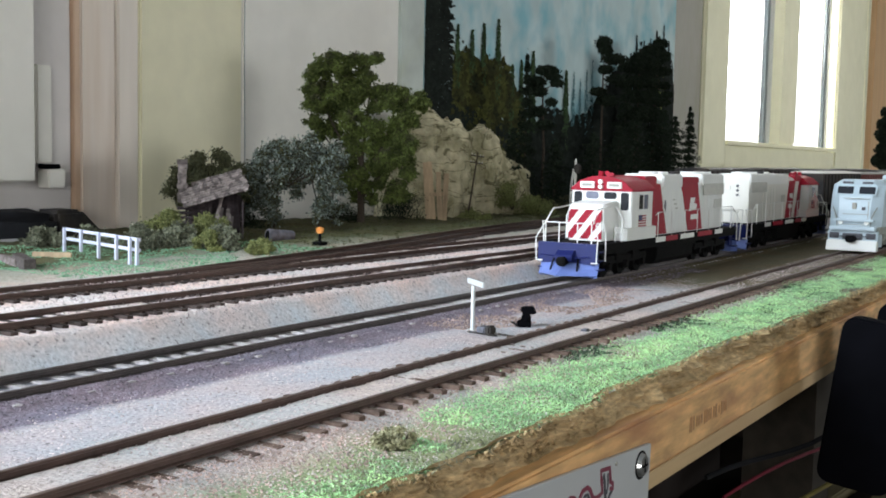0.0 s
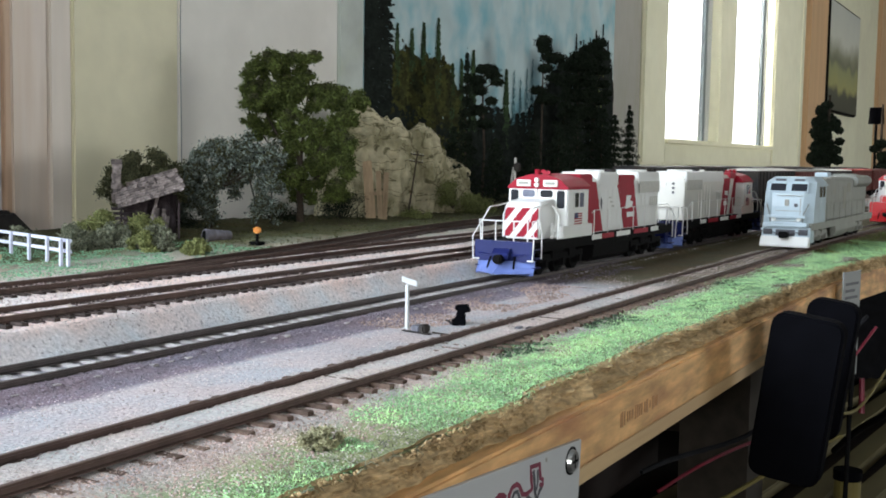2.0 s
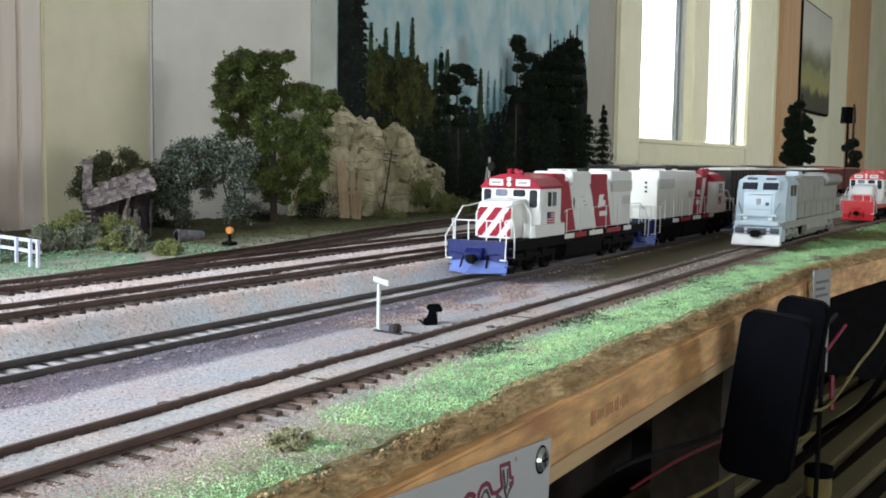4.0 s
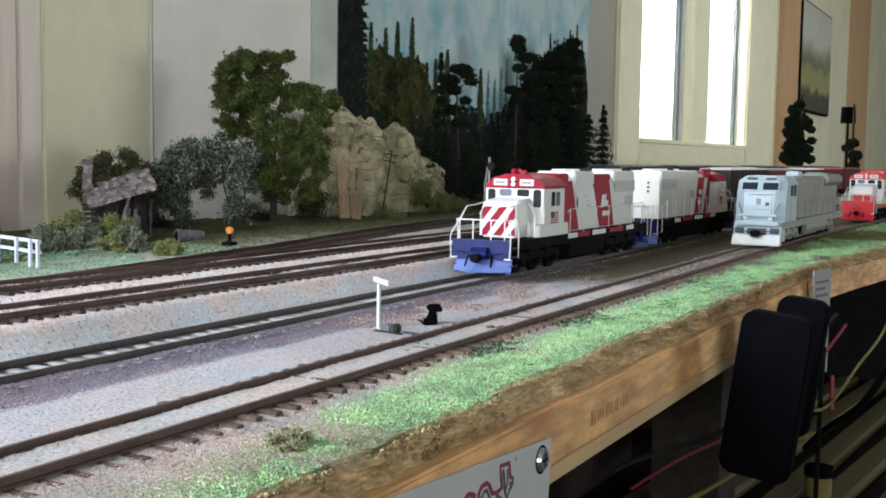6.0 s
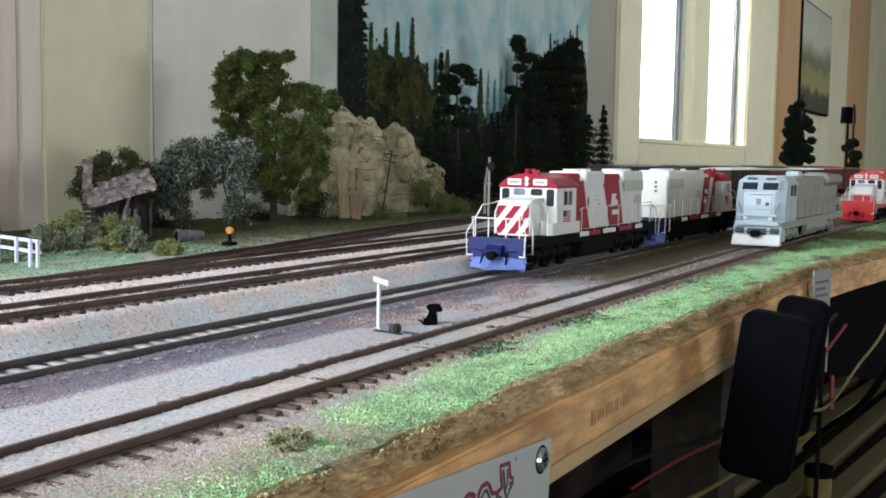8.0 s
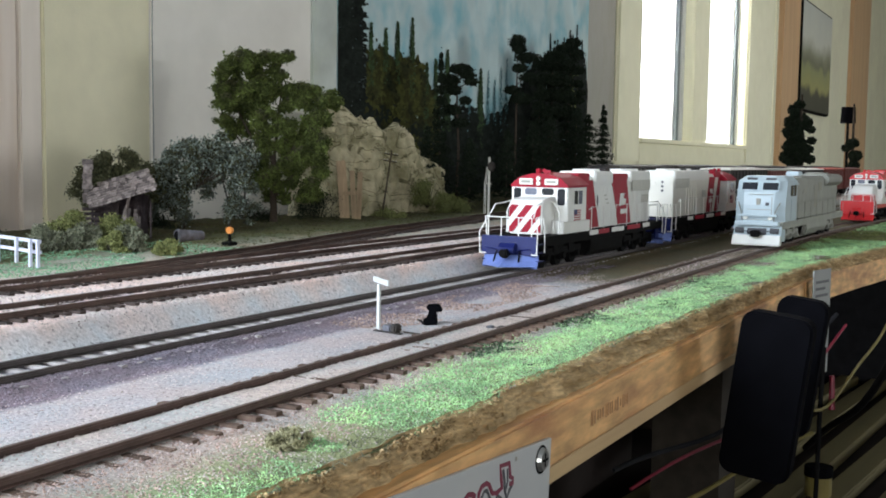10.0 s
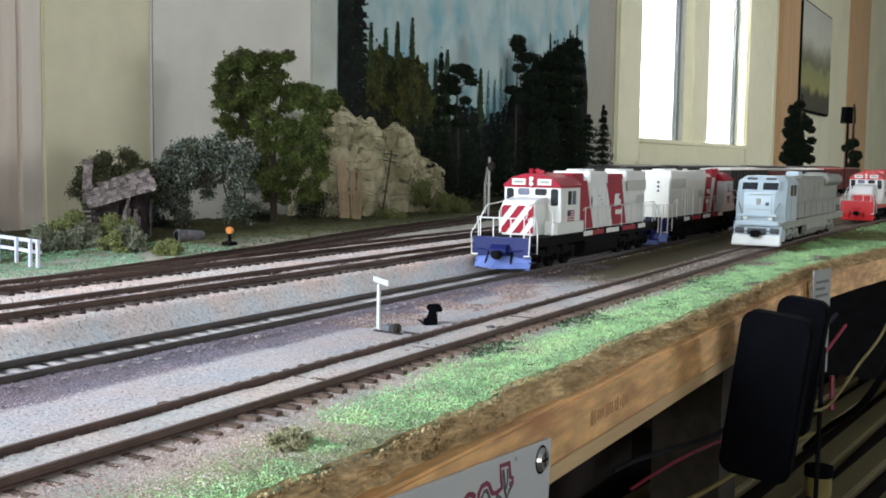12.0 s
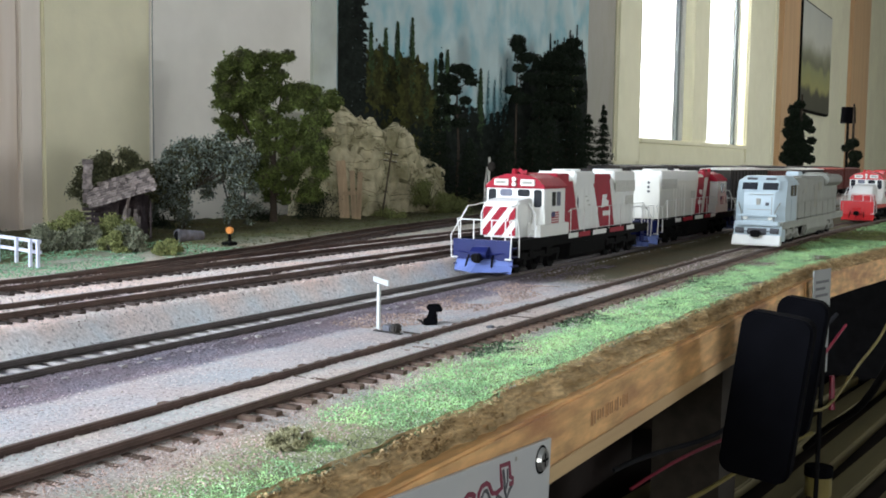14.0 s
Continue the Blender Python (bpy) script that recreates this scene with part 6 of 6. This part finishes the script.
def wall_cabinet():
    W = thing("wall_cabinet", pose(0, 0, 0), "white flat panel cabinet on the wall", "cabinet")
    part("body", box((0.12, 0.588, 0.0385), (0.4415, 0.606, 0.75), 0.001), BOARD_B, W, u=1)
    part("door", box((0.13, 0.584, 0.0395), (0.4410, 0.5875, 0.75), 0.0006), BOARD_B, W, u=1)
    C = thing("cable_duct", pose(0, 0, 0), "white plastic cable duct with junction box", "cable duct")
    part("duct", box((0.4545, 0.600, 0.050), (0.4665, 0.606, 0.1126), 0.001), BOARD_B, C, u=1)
    part("junction_box", box((0.4585, 0.594, 0.0345), (0.4720, 0.606, 0.0462), 0.001), BOARD_B, C, u=1)
    part("connector", box((0.4575, 0.597, 0.0464), (0.4705, 0.604, 0.0496), 0.0006), PLASTIC, C, u=1)


wall_cabinet()


# ---- far end of the room ----
def picture():
    P = thing("framed_picture", pose(0, WINDOW_Y, 0), "framed landscape picture in muted greens on the wall", "picture")
    part("frame", box((3.95, -0.022, 0.245), (4.57, -0.003, 0.63), 0.004), BLACK, P, u=1)
    pm = material("landscape_print", (0.5, 0.5, 0.5), 0.5, vary=0.3, size=0.05)
    nt = pm.node_tree
    co, se, rp = nt.nodes.new("ShaderNodeTexCoord"), nt.nodes.new("ShaderNodeSeparateXYZ"), nt.nodes.new("ShaderNodeValToRGB")
    nz, ad = nt.nodes.new("ShaderNodeTexNoise"), nt.nodes.new("ShaderNodeMath")
    nz.inputs["Scale"].default_value = 9
    ad.operation = "MULTIPLY_ADD"
    ad.inputs[1].default_value = 0.10
    nt.links.new(co.outputs["Object"], nz.inputs["Vector"])
    nt.links.new(co.outputs["Object"], se.inputs[0])
    nt.links.new(nz.outputs[0], ad.inputs[0])
    nt.links.new(se.outputs[2], ad.inputs[2])
    el = rp.color_ramp.elements
    for k, (z, c) in enumerate(((0.30, (0.04, 0.04, 0.03)), (0.36, (0.05, 0.05, 0.035)), (0.39, (0.32, 0.31, 0.12)), (0.45, (0.26, 0.27, 0.13)), (0.47, (0.14, 0.15, 0.10)), (0.50, (0.24, 0.24, 0.17)), (0.56, (0.55, 0.56, 0.50)), (0.68, (0.46, 0.48, 0.45)))):
        e = el[k] if k < 2 else el.new(z)
        e.position, e.color = z, (*c, 1)
    nt.links.new(ad.outputs[0], rp.inputs[0])
    nt.links.new(rp.outputs[0], nt.nodes["Principled BSDF"].inputs["Base Color"])
    part("print", box((3.962, -0.0235, 0.252), (4.558, -0.0222, 0.622)), pm, P, u=1)


picture()


def pot_plant(x, y, z, n, label, seed, lobes):
    rng = np.random.default_rng(seed)
    P = thing("foliage_tree", pose(x, y, z), label, "tree")
    part("stem", tube([(0, 0, -10), (2, 0, 60), (0, 0, 140)], 4, 8, 2), BARK, P)
    pts = clumps(lobes, n, rng, 0.5)
    scatter_part("crown", pts, rng.uniform(0.0018, 0.004, n), FLAKE, rng, NEEDLE, P)


pot_plant(2.10, 0.382, 0.045, 13000, "dark bushy model tree near the window", 51, [(0, .012, .112, .013), (0, .004, .122, .010), (0, .016, .090, .015), (.01, .002, .098, .012), (0, .010, .066, .017), (0, .018, .045, .015), (0, -.012, .090, .010), (0, -.018, .076, .009),
                                                                                         (0, .010, .02, .018), (0, -.020, .056, .008), (0, -.014, .040, .010), (0, -.018, .022, .010), (0, .004, .082, .014), (0, .002, .050, .015), (0, 0, .030, .016), (0, .022, .072, .012), (0, .024, .025, .014)])
pot_plant(2.44, 0.338, 0.045, 3500, "small dark bushy model tree near the window", 52, [(0, 0, .058, .013), (0, .012, .048, .010), (0, -.006, .032, .014), (0, -.004, .012, .012)])


def desk_lamp():
    D = thing("black_lamp", pose(2.6, 0.372, 0.05), "small black lamp shade on a pole", "lamp")
    part("pole", rod((0, 0, -20), (0, 0, 110), 3, 8), BLACK, D)
    part("shade", rod((0, 0, 100), (0, 0, 136), 17, 16, 15), PLASTIC, D)
    part("foot", rod((0, 0, -22), (0, 0, -18), 20, 16), BLACK, D)


desk_lamp()


# ---- on and under the bench front ----
def fascia_sign():
    S = thing("bench_sign", pose(0.197, 0.1138, -0.0165), "white plastic sign with a maroon logo bolted to the fascia", "sign")
    part("plate", prism([(-8, 5), (80, -1.2), (77.5, -40), (-8, -40)], 1, -0.6, 0.6, 0.15), SIGN_WHITE, S)
    logo = material("maroon_ink", (0.20, 0.025, 0.055), 0.5, vary=0.1)
    def stroke(pts, w, m, front):
        """A painted line of even width through the points, mitred at its bends."""
        b = bmesh.new()
        rows = []
        for k, p in enumerate(pts):
            d = (Vector(pts[min(k + 1, len(pts) - 1)]) - Vector(pts[max(k - 1, 0)])).normalized() * w / 2
            rows.append([b.verts.new((p[0] - d.y * q, h, p[1] + d.x * q)) for q, h in ((1, front), (-1, front), (-1, -0.5), (1, -0.5))])
        for p, q in zip(rows, rows[1:]):
            for k in range(4):
                b.faces.new((p[k], p[(k + 1) % 4], q[(k + 1) % 4], q[k]))
        b.faces.new(rows[0][::-1]), b.faces.new(rows[-1])
        part("logo_shape", b, m, S)

    stroke([(27.5, -4.4), (29.5, -3.7), (31.5, -4.2), (33.0, -5.2)], 1.3, logo, -0.8)
    stroke([(34.6, -7.5), (34.9, -5.0), (36.4, -3.6), (39.0, -3.4), (40.6, -4.3), (42.4, -6.8), (44.8, -7.4), (48.0, -6.9), (47.4, -4.0), (46.8, -1.1), (52.2, -1.6), (52.9, -5.4), (54.4, -6.0), (54.5, -7.4), (52.6, -7.0)], 1.2, logo, -0.8)
    stroke([(36.2, -9.5), (36.4, -6.6), (37.8, -5.2), (39.4, -5.3), (40.8, -7.2), (42.4, -9.4)], 0.9, INK, -0.72)
    stroke([(48.6, -2.4), (49.4, -5.0), (49.8, -8.0), (51.0, -10.5), (52.6, -8.6), (54.2, -7.8)], 1.1, INK, -0.72)
    stroke([(51.2, -2.8), (51.4, -6.0), (50.6, -8.0)], 0.8, INK, -0.7)
    stroke([(43.6, -9.6), (45.6, -8.2), (47.4, -9.4), (48.2, -11)], 0.9, INK, -0.72)
    part("logo_mark", rod((56.3, -0.75, -1.5), (56.3, -0.55, -1.5), 0.6, 14), BOARD_C, S)
    b = part("bolt", rod((73, -0.7, -5.6), (73, -1.8, -5.6), 3.3, 20, 2.7), CHROME, S)
    part("bolt_slot", box((71.2, -1.95, -5.9), (74.8, -1.75, -5.3)), BLACK, b)
    part("bolt_slot", box((72.7, -1.94, -7.4), (73.3, -1.74, -3.8)), BLACK, b)
    part("washer", rod((73, -0.55, -5.6), (73, -0.75, -5.6), 3.9, 20), BLACK, S)


fascia_sign()


def pocket(x, y, z, w, h, d, lean, label):
    P = thing("throttle_pocket", pose(x, y, z, lean, 0, 0), label, "holder", "throttle holders")
    c = 5.0
    ring = []
    for cy, cz, a0 in ((w / 2 - c, -c, 0), (-w / 2 + c, -c, 90), (-w / 2 + c, -h + c, 180), (w / 2 - c, -h + c, 270)):
        ring += [(cy + c * math.cos(radians(a0 + 18 * k)), cz + c * math.sin(radians(a0 + 18 * k))) for k in range(6)]
    part("body", prism(ring, 0, 0, d, 0.9), PLASTIC, P)
    part("back_strap", box((d - 1, -w / 2 + 5, -h * 0.4), (d + 8, w / 2 - 5, -h * 0.3), 0.5), PLASTIC, P)


pocket(0.44, 0.0855, -0.001, 28, 67, 10, 7, "black rounded plastic throttle holder hanging before the fascia")
pocket(0.50, 0.0865, -0.001, 22, 62, 9, 7, "black rounded plastic throttle holder behind another")


GREY_CARD = material("grey_card", (0.27, 0.28, 0.27), 0.6, vary=0.15, size=0.01, stain=(0.20, 0.20, 0.19), stain_size=0.01)


def info_card():
    C = thing("info_card", pose(0.66, 0.1095, -0.003, 0, 0, -14), "narrow white card with dark print on the fascia", "card")
    part("card", box((0, -0.4, -62), (24, 0.4, 0), 0.1), GREY_CARD, C)
    for k in range(9):
        part("print_bar", box((3, -0.6, -8 - k * 4), (21 - (k * 5) % 9, -0.38, -6.4 - k * 4)), INK, C)


info_card()


SHELF_SLAT = material("shelf_slat", (0.13, 0.105, 0.038), 0.7, vary=0.25, size=0.02, stretch=(0.1, 1, 1))


def under_bench():
    for k in range(6):
        mesh_thing("shelf_slat", box((-0.36, -0.0085, -0.004), (0.36, 0.0085, 0.004), 0.001), SHELF_SLAT, pose(0.86, 0.178 - k * 0.0315, -0.150 - 0.0006 * (k % 3), 0, 0, -6.5 + (k % 3) * 0.8), "yellowed wooden slat of the low shelf", "slat", "shelf slats", u=1)
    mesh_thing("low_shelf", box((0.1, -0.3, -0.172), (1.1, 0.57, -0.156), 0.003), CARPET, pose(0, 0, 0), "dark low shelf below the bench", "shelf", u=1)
    tagged(part("hanging_cord", tube([(0.592, 0.0915, -0.036), (0.588, 0.0915, -0.07), (0.590, 0.092, -0.11), (0.588, 0.0925, -0.154)], 0.0013, 8), BLACK, None, u=1), "black cord hanging beside the holders", "cable")
    tagged(part("red_plug", rod((0.60, 0.088, -0.052), (0.60, 0.0875, -0.070), 0.0013, 10, 0.0017), RED_WIRE, None, u=1), "red plug on a hanging lead", "plug")
    rng = random.Random(8)
    for k, (m, r, y0, z0, y1, z1, lb) in enumerate(((RED_WIRE, 0.0008, 0.150, -0.086, 0.085, -0.030, "red cable hanging under the bench"), (FABRIC, 0.0012, 0.158, -0.082, 0.09, -0.026, "thick dark grey cable under the bench"),
                                     (SLAT, 0.0012, 0.20, -0.11, 0.10, -0.09, "thin yellow wire under the bench"), (BLACK, 0.002, 0.05, -0.02, 0.12, -0.12, "black cable under the bench"), (SLAT, 0.0008, 0.09, -0.06, 0.075, -0.035, "thin yellow wire under the bench"))):
        pts = []
        for i in range(13):
            f = i / 12
            pts.append((0.46 + 0.16 * f + (0.1 if k > 2 else 0), y0 + (y1 - y0) * f, z0 + (z1 - z0) * f - 0.012 * math.sin(math.pi * f) + 0.004 * math.sin(7 * f + k)))
        tagged(part("cable", tube(pts, r, 8), m, None, u=1), lb, "cable", "cables under the bench")
    b = bmesh.new()
    bmesh.ops.create_grid(b, x_segments=24, y_segments=24, size=1)
    for v in b.verts:
        q = v.co.copy()
        v.co = Vector((0.759 + q.x * 0.055, 0.185 + 0.010 * math.sin(q.x * 6 + q.y) + 0.014 * noise.noise(q * 1.7), -0.094 + q.y * 0.036 + 0.012 * q.x + 0.006 * noise.noise(q * 2.2)))
    ob = tagged(part("dust_sheet", b, CLOTH, None, smooth=True, u=1), "crumpled grey cloth stuffed under the bench", "cloth")
    so = ob.modifiers.new("thickness", "SOLIDIFY")
    so.thickness = 0.002
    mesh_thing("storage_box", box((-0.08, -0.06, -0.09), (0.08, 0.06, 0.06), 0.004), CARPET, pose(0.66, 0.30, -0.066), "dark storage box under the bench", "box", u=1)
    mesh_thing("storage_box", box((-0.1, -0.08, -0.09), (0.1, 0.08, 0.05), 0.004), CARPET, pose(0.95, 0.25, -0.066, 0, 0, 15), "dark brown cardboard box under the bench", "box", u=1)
    J = thing("glass_jar", pose(0.70, 0.108, -0.1455), "small jar with dark lid on the low shelf", "jar")
    part("jar", rod((0, 0, 0), (0, 0, 12), 8, 18), SLAT, J)
    part("lid", rod((0, 0, 12), (0, 0, 18), 8.6, 18), PLASTIC, J)


under_bench()


# ---- loose ground cover ----
def cover():
    rng = np.random.default_rng(3)

    def drop(n, x0, x1, y0, y1, lift, where=None):
        x, y = rng.uniform(x0, x1, n), rng.uniform(y0, y1, n)
        if where is not None:
            k = np.array([where(a, b) for a, b in zip(x, y)])
            x, y = x[k], y[k]
        z = np.array([ground_z(a, b) for a, b in zip(x, y)]) + lift
        return np.stack([x, y, z], 1)

    def off_rail(a, b):
        return all(abs(abs(b - c) - 0.00825) > 0.0012 for c in (near_track_y(a), 0.242))

    def near_yard(a, b):
        return off_rail(a, b) and (b < 0.190 or (a < 0.56 + 0.03 * noise.noise((b * 60, 1, 1)) and rng.random() < 0.4))

    p = drop(44000, 0.13, 0.8, 0.122, 0.218, 0.0, near_yard)
    tagged(scatter_part("ballast", p, rng.uniform(0.00014, 0.00040, len(p)), CHIP, rng, STONE), "loose pinkish grey ballast grains", "ballast", kind="stuff")
    p = drop(20000, 0.13, 0.62, 0.214, 0.259, 0.0, lambda a, b: off_rail(a, b) and abs(b - 0.242) > 0.0075 and b < 0.2570 and (b > 0.217 or noise.noise((a * 50, b * 50, 3)) > -0.1))
    tagged(scatter_part("ballast", p, rng.uniform(0.0002, 0.0005, len(p)), CHIP, rng, DARK_STONE), "loose purple grey ballast grains", "ballast", kind="stuff")
    p = drop(5000, 0.335, 0.50, 0.196, 0.226, 0.0001, lambda a, b: noise.noise((a * 30, b * 40, 1)) > -0.1)
    tagged(scatter_part("ballast", p, rng.uniform(0.00025, 0.0006, len(p)), CHIP, rng, RED_STONE), "coarse red-brown ballast grains", "ballast", kind="stuff")
    p = drop(20000, 0.22, 0.9, 0.264, 0.375, 0.0001)
    tagged(scatter_part("ballast", p, rng.uniform(0.0002, 0.0005, len(p)), CHIP, rng, STONE), "loose pink ballast grains of the rear tracks", "ballast", kind="stuff")

    p = drop(9000, 0.12, 0.36, 0.12, 0.160, 0.0, lambda a, b: off_rail(a, b) and b > edge_at(a) + 0.012 and rng.random() < 1.1 - 3.4 * (a - 0.12))
    tagged(scatter_part("ballast", p, rng.uniform(0.0002, 0.0005, len(p)), CHIP, rng, PINK_STONE), "coarse pink gravel in front of the siding", "ballast", kind="stuff")

    def turf(a, b):
        e = edge_at(a)
        hi = 0.149 + 0.006 * noise.noise((a * 22, 2, 0)) + 0.004 * noise.noise((a * 80, 2, 0)) - 0.03 * step(0.24, 0.16, a) * 0.6
        gap = noise.noise((a * 30, b * 45, 8)) + 0.25 * noise.noise((a * 140, b * 140, 3))
        return e - 0.0002 < b < hi + 0.0035 * rng.normal() and gap + 0.1 * rng.normal() > -0.30 and not (0.178 < a < 0.212 and noise.noise((a * 60, b * 60, 1)) > -0.25)
    p = drop(90000, 0.12, 0.95, 0.06, 0.16, 0.0, turf)
    p[:, 2] += np.abs(rng.normal(0, 0.0005, len(p)))
    tagged(scatter_part("turf", p, rng.uniform(0.00012, 0.00032, len(p)), CRUMB, rng, GRASS), "bright green foam turf along the bench edge", "turf", kind="stuff")
    p = drop(260000, 0.12, 0.95, 0.08, 0.16, 0.0001, turf)
    tagged(scatter_part("grass_blades", p, rng.uniform(0.0009, 0.0022, len(p)), BLADE, rng, GRASS, None, True, 1.9), "short bright green grass blades", "grass", kind="stuff")

    def patch(a, b):
        return edge_at(a) + 0.008 < b < 0.160 and noise.noise((a * 26, b * 55, 21)) + 0.45 * noise.noise((a * 150, b * 150, 2)) > 0.36
    p = drop(22000, 0.30, 0.72, 0.122, 0.16, 0.0002, patch)
    tagged(scatter_part("dark_tufts", p, rng.uniform(0.00025, 0.0006, len(p)), CRUMB, rng, TUFT), "dark coarse turf tufts along the siding", "turf", kind="stuff")

    def rough(a, b):
        e = edge_at(a)
        return e - 0.001 < b < e + 0.010 + 0.006 * noise.noise((a * 50, 0, 0)) and (0.17 < a < 0.225 or noise.noise((a * 40, b * 30, 5)) > 0.0)
    p = drop(60000, 0.12, 0.9, 0.09, 0.145, 0.0, rough)
    tagged(scatter_part("dry_scrub", p, rng.uniform(0.0009, 0.0026, len(p)), BLADE, rng, MOSS, None, True, 1.5), "dry olive scrub on the bench rim", "scrub", kind="stuff")
    q = rng.uniform(0, 1, (9000, 2))
    x = 0.12 + q[:, 0] * 0.8
    e = np.array([edge_at(a) for a in x])
    p = np.stack([x, e - 0.0012 * rng.uniform(0, 1, 9000), -0.003 - q[:, 1] * 0.0075], 1)
    tagged(scatter_part("crumbling_soil", p, rng.uniform(0.0002, 0.0007, len(p)), CHIP, rng, SOIL), "brown crumbs on the torn scenery edge", "soil", kind="stuff")
    p = drop(16000, 0.30, 0.50, 0.375, 0.53, 0.0, lambda a, b: b > branch_y(a) + 0.02 and noise.noise((a * 50, b * 50, 6)) > -0.25)
    tagged(scatter_part("mint_turf", p, rng.uniform(0.00025, 0.0006, len(p)), CRUMB, rng, MINT), "mint green foam turf by the fence", "turf", kind="stuff")
    # cover under the trees, its colour darkened for soil and shade
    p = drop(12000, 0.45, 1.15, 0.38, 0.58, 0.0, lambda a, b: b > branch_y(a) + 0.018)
    tagged(scatter_part("dark_turf", p, rng.uniform(0.0003, 0.0008, len(p)), CRUMB, rng, DIM), "olive ground cover, darkened for soil and tree shade", "turf", kind="stuff")
    p = drop(46000, 0.8, 1.6, -0.14, 0.16, 0.0, lambda a, b: edge_at(a) < b < near_track_y(a) - 0.014)
    # nearer turf gets a darker copy, the grey engine's shadow in its colour
    far = p[:, 0] > 1.10 + 0.02 * rng.normal(size=len(p))
    q, p = p[~far], p[far]
    tagged(scatter_part("olive_turf", q, rng.uniform(0.0004, 0.0009, len(q)), CRUMB, rng, FIELD), "olive brown turf with the grey engine's shadow in its colour", "turf", kind="stuff")
    tagged(scatter_part("field_turf", p, rng.uniform(0.0004, 0.0010, len(p)), CRUMB, rng, GRASS), "bright green turf beside the parked engines", "turf", kind="stuff")


DIM = material("shaded_ground_cover", (0.075, 0.08, 0.032), 0.95, vary=0.3, size=0.02, islands=0.5)
FIELD = material("olive_shade_turf", (0.15, 0.17, 0.055), 0.95, vary=0.35, size=0.02, islands=0.4)
DRY = material("dry_tuft", (0.27, 0.255, 0.15), 0.95, vary=0.3, size=0.01, islands=0.5)
TUFT = material("dark_coarse_turf", (0.06, 0.085, 0.055), 0.95, vary=0.3, size=0.01, islands=0.5)
bush(0.188, 0.1365, -0.0035, 0.009, 0.0042, DRY, "dry olive tuft at the bench rim", 61, 900, 0.00035)
cover()


# ---- what moves: the coupled pair of engines on the main track ----
def motions():
    way = [(0.0, -0.0057), (3.0, -0.0057), (4.6, -0.0052), (5.0, -0.0045), (5.5, -0.0030), (6.0, -0.0005), (6.5, 0.0027), (7.0, 0.0070), (7.5, 0.0117), (8.0, 0.0172), (8.7, 0.0240), (9.4, 0.0297),
           (10.1, 0.0331), (10.5, 0.0336), (11.0, 0.0325), (11.5, 0.0284), (12.0, 0.0231), (12.5, 0.0175), (13.0, 0.0118), (13.5, 0.0062), (14.0, 0.0003)]
    walk(lead, [(t, pose(0.4936 + d, MAIN_Y, 0)) for t, d in way])
    walk(trail, [(t, pose(0.4936 + 0.465 + d, MAIN_Y, 0, 0, 0, 180)) for t, d in way])
    for w, x, kind in WHEELSETS:
        s = 1 if kind == "main" else -1
        walk(w, [(t, pose(x * MM, 0, 0.0058, 0, s * math.degrees(d / 0.0058), 0)) for t, d in way])


motions()
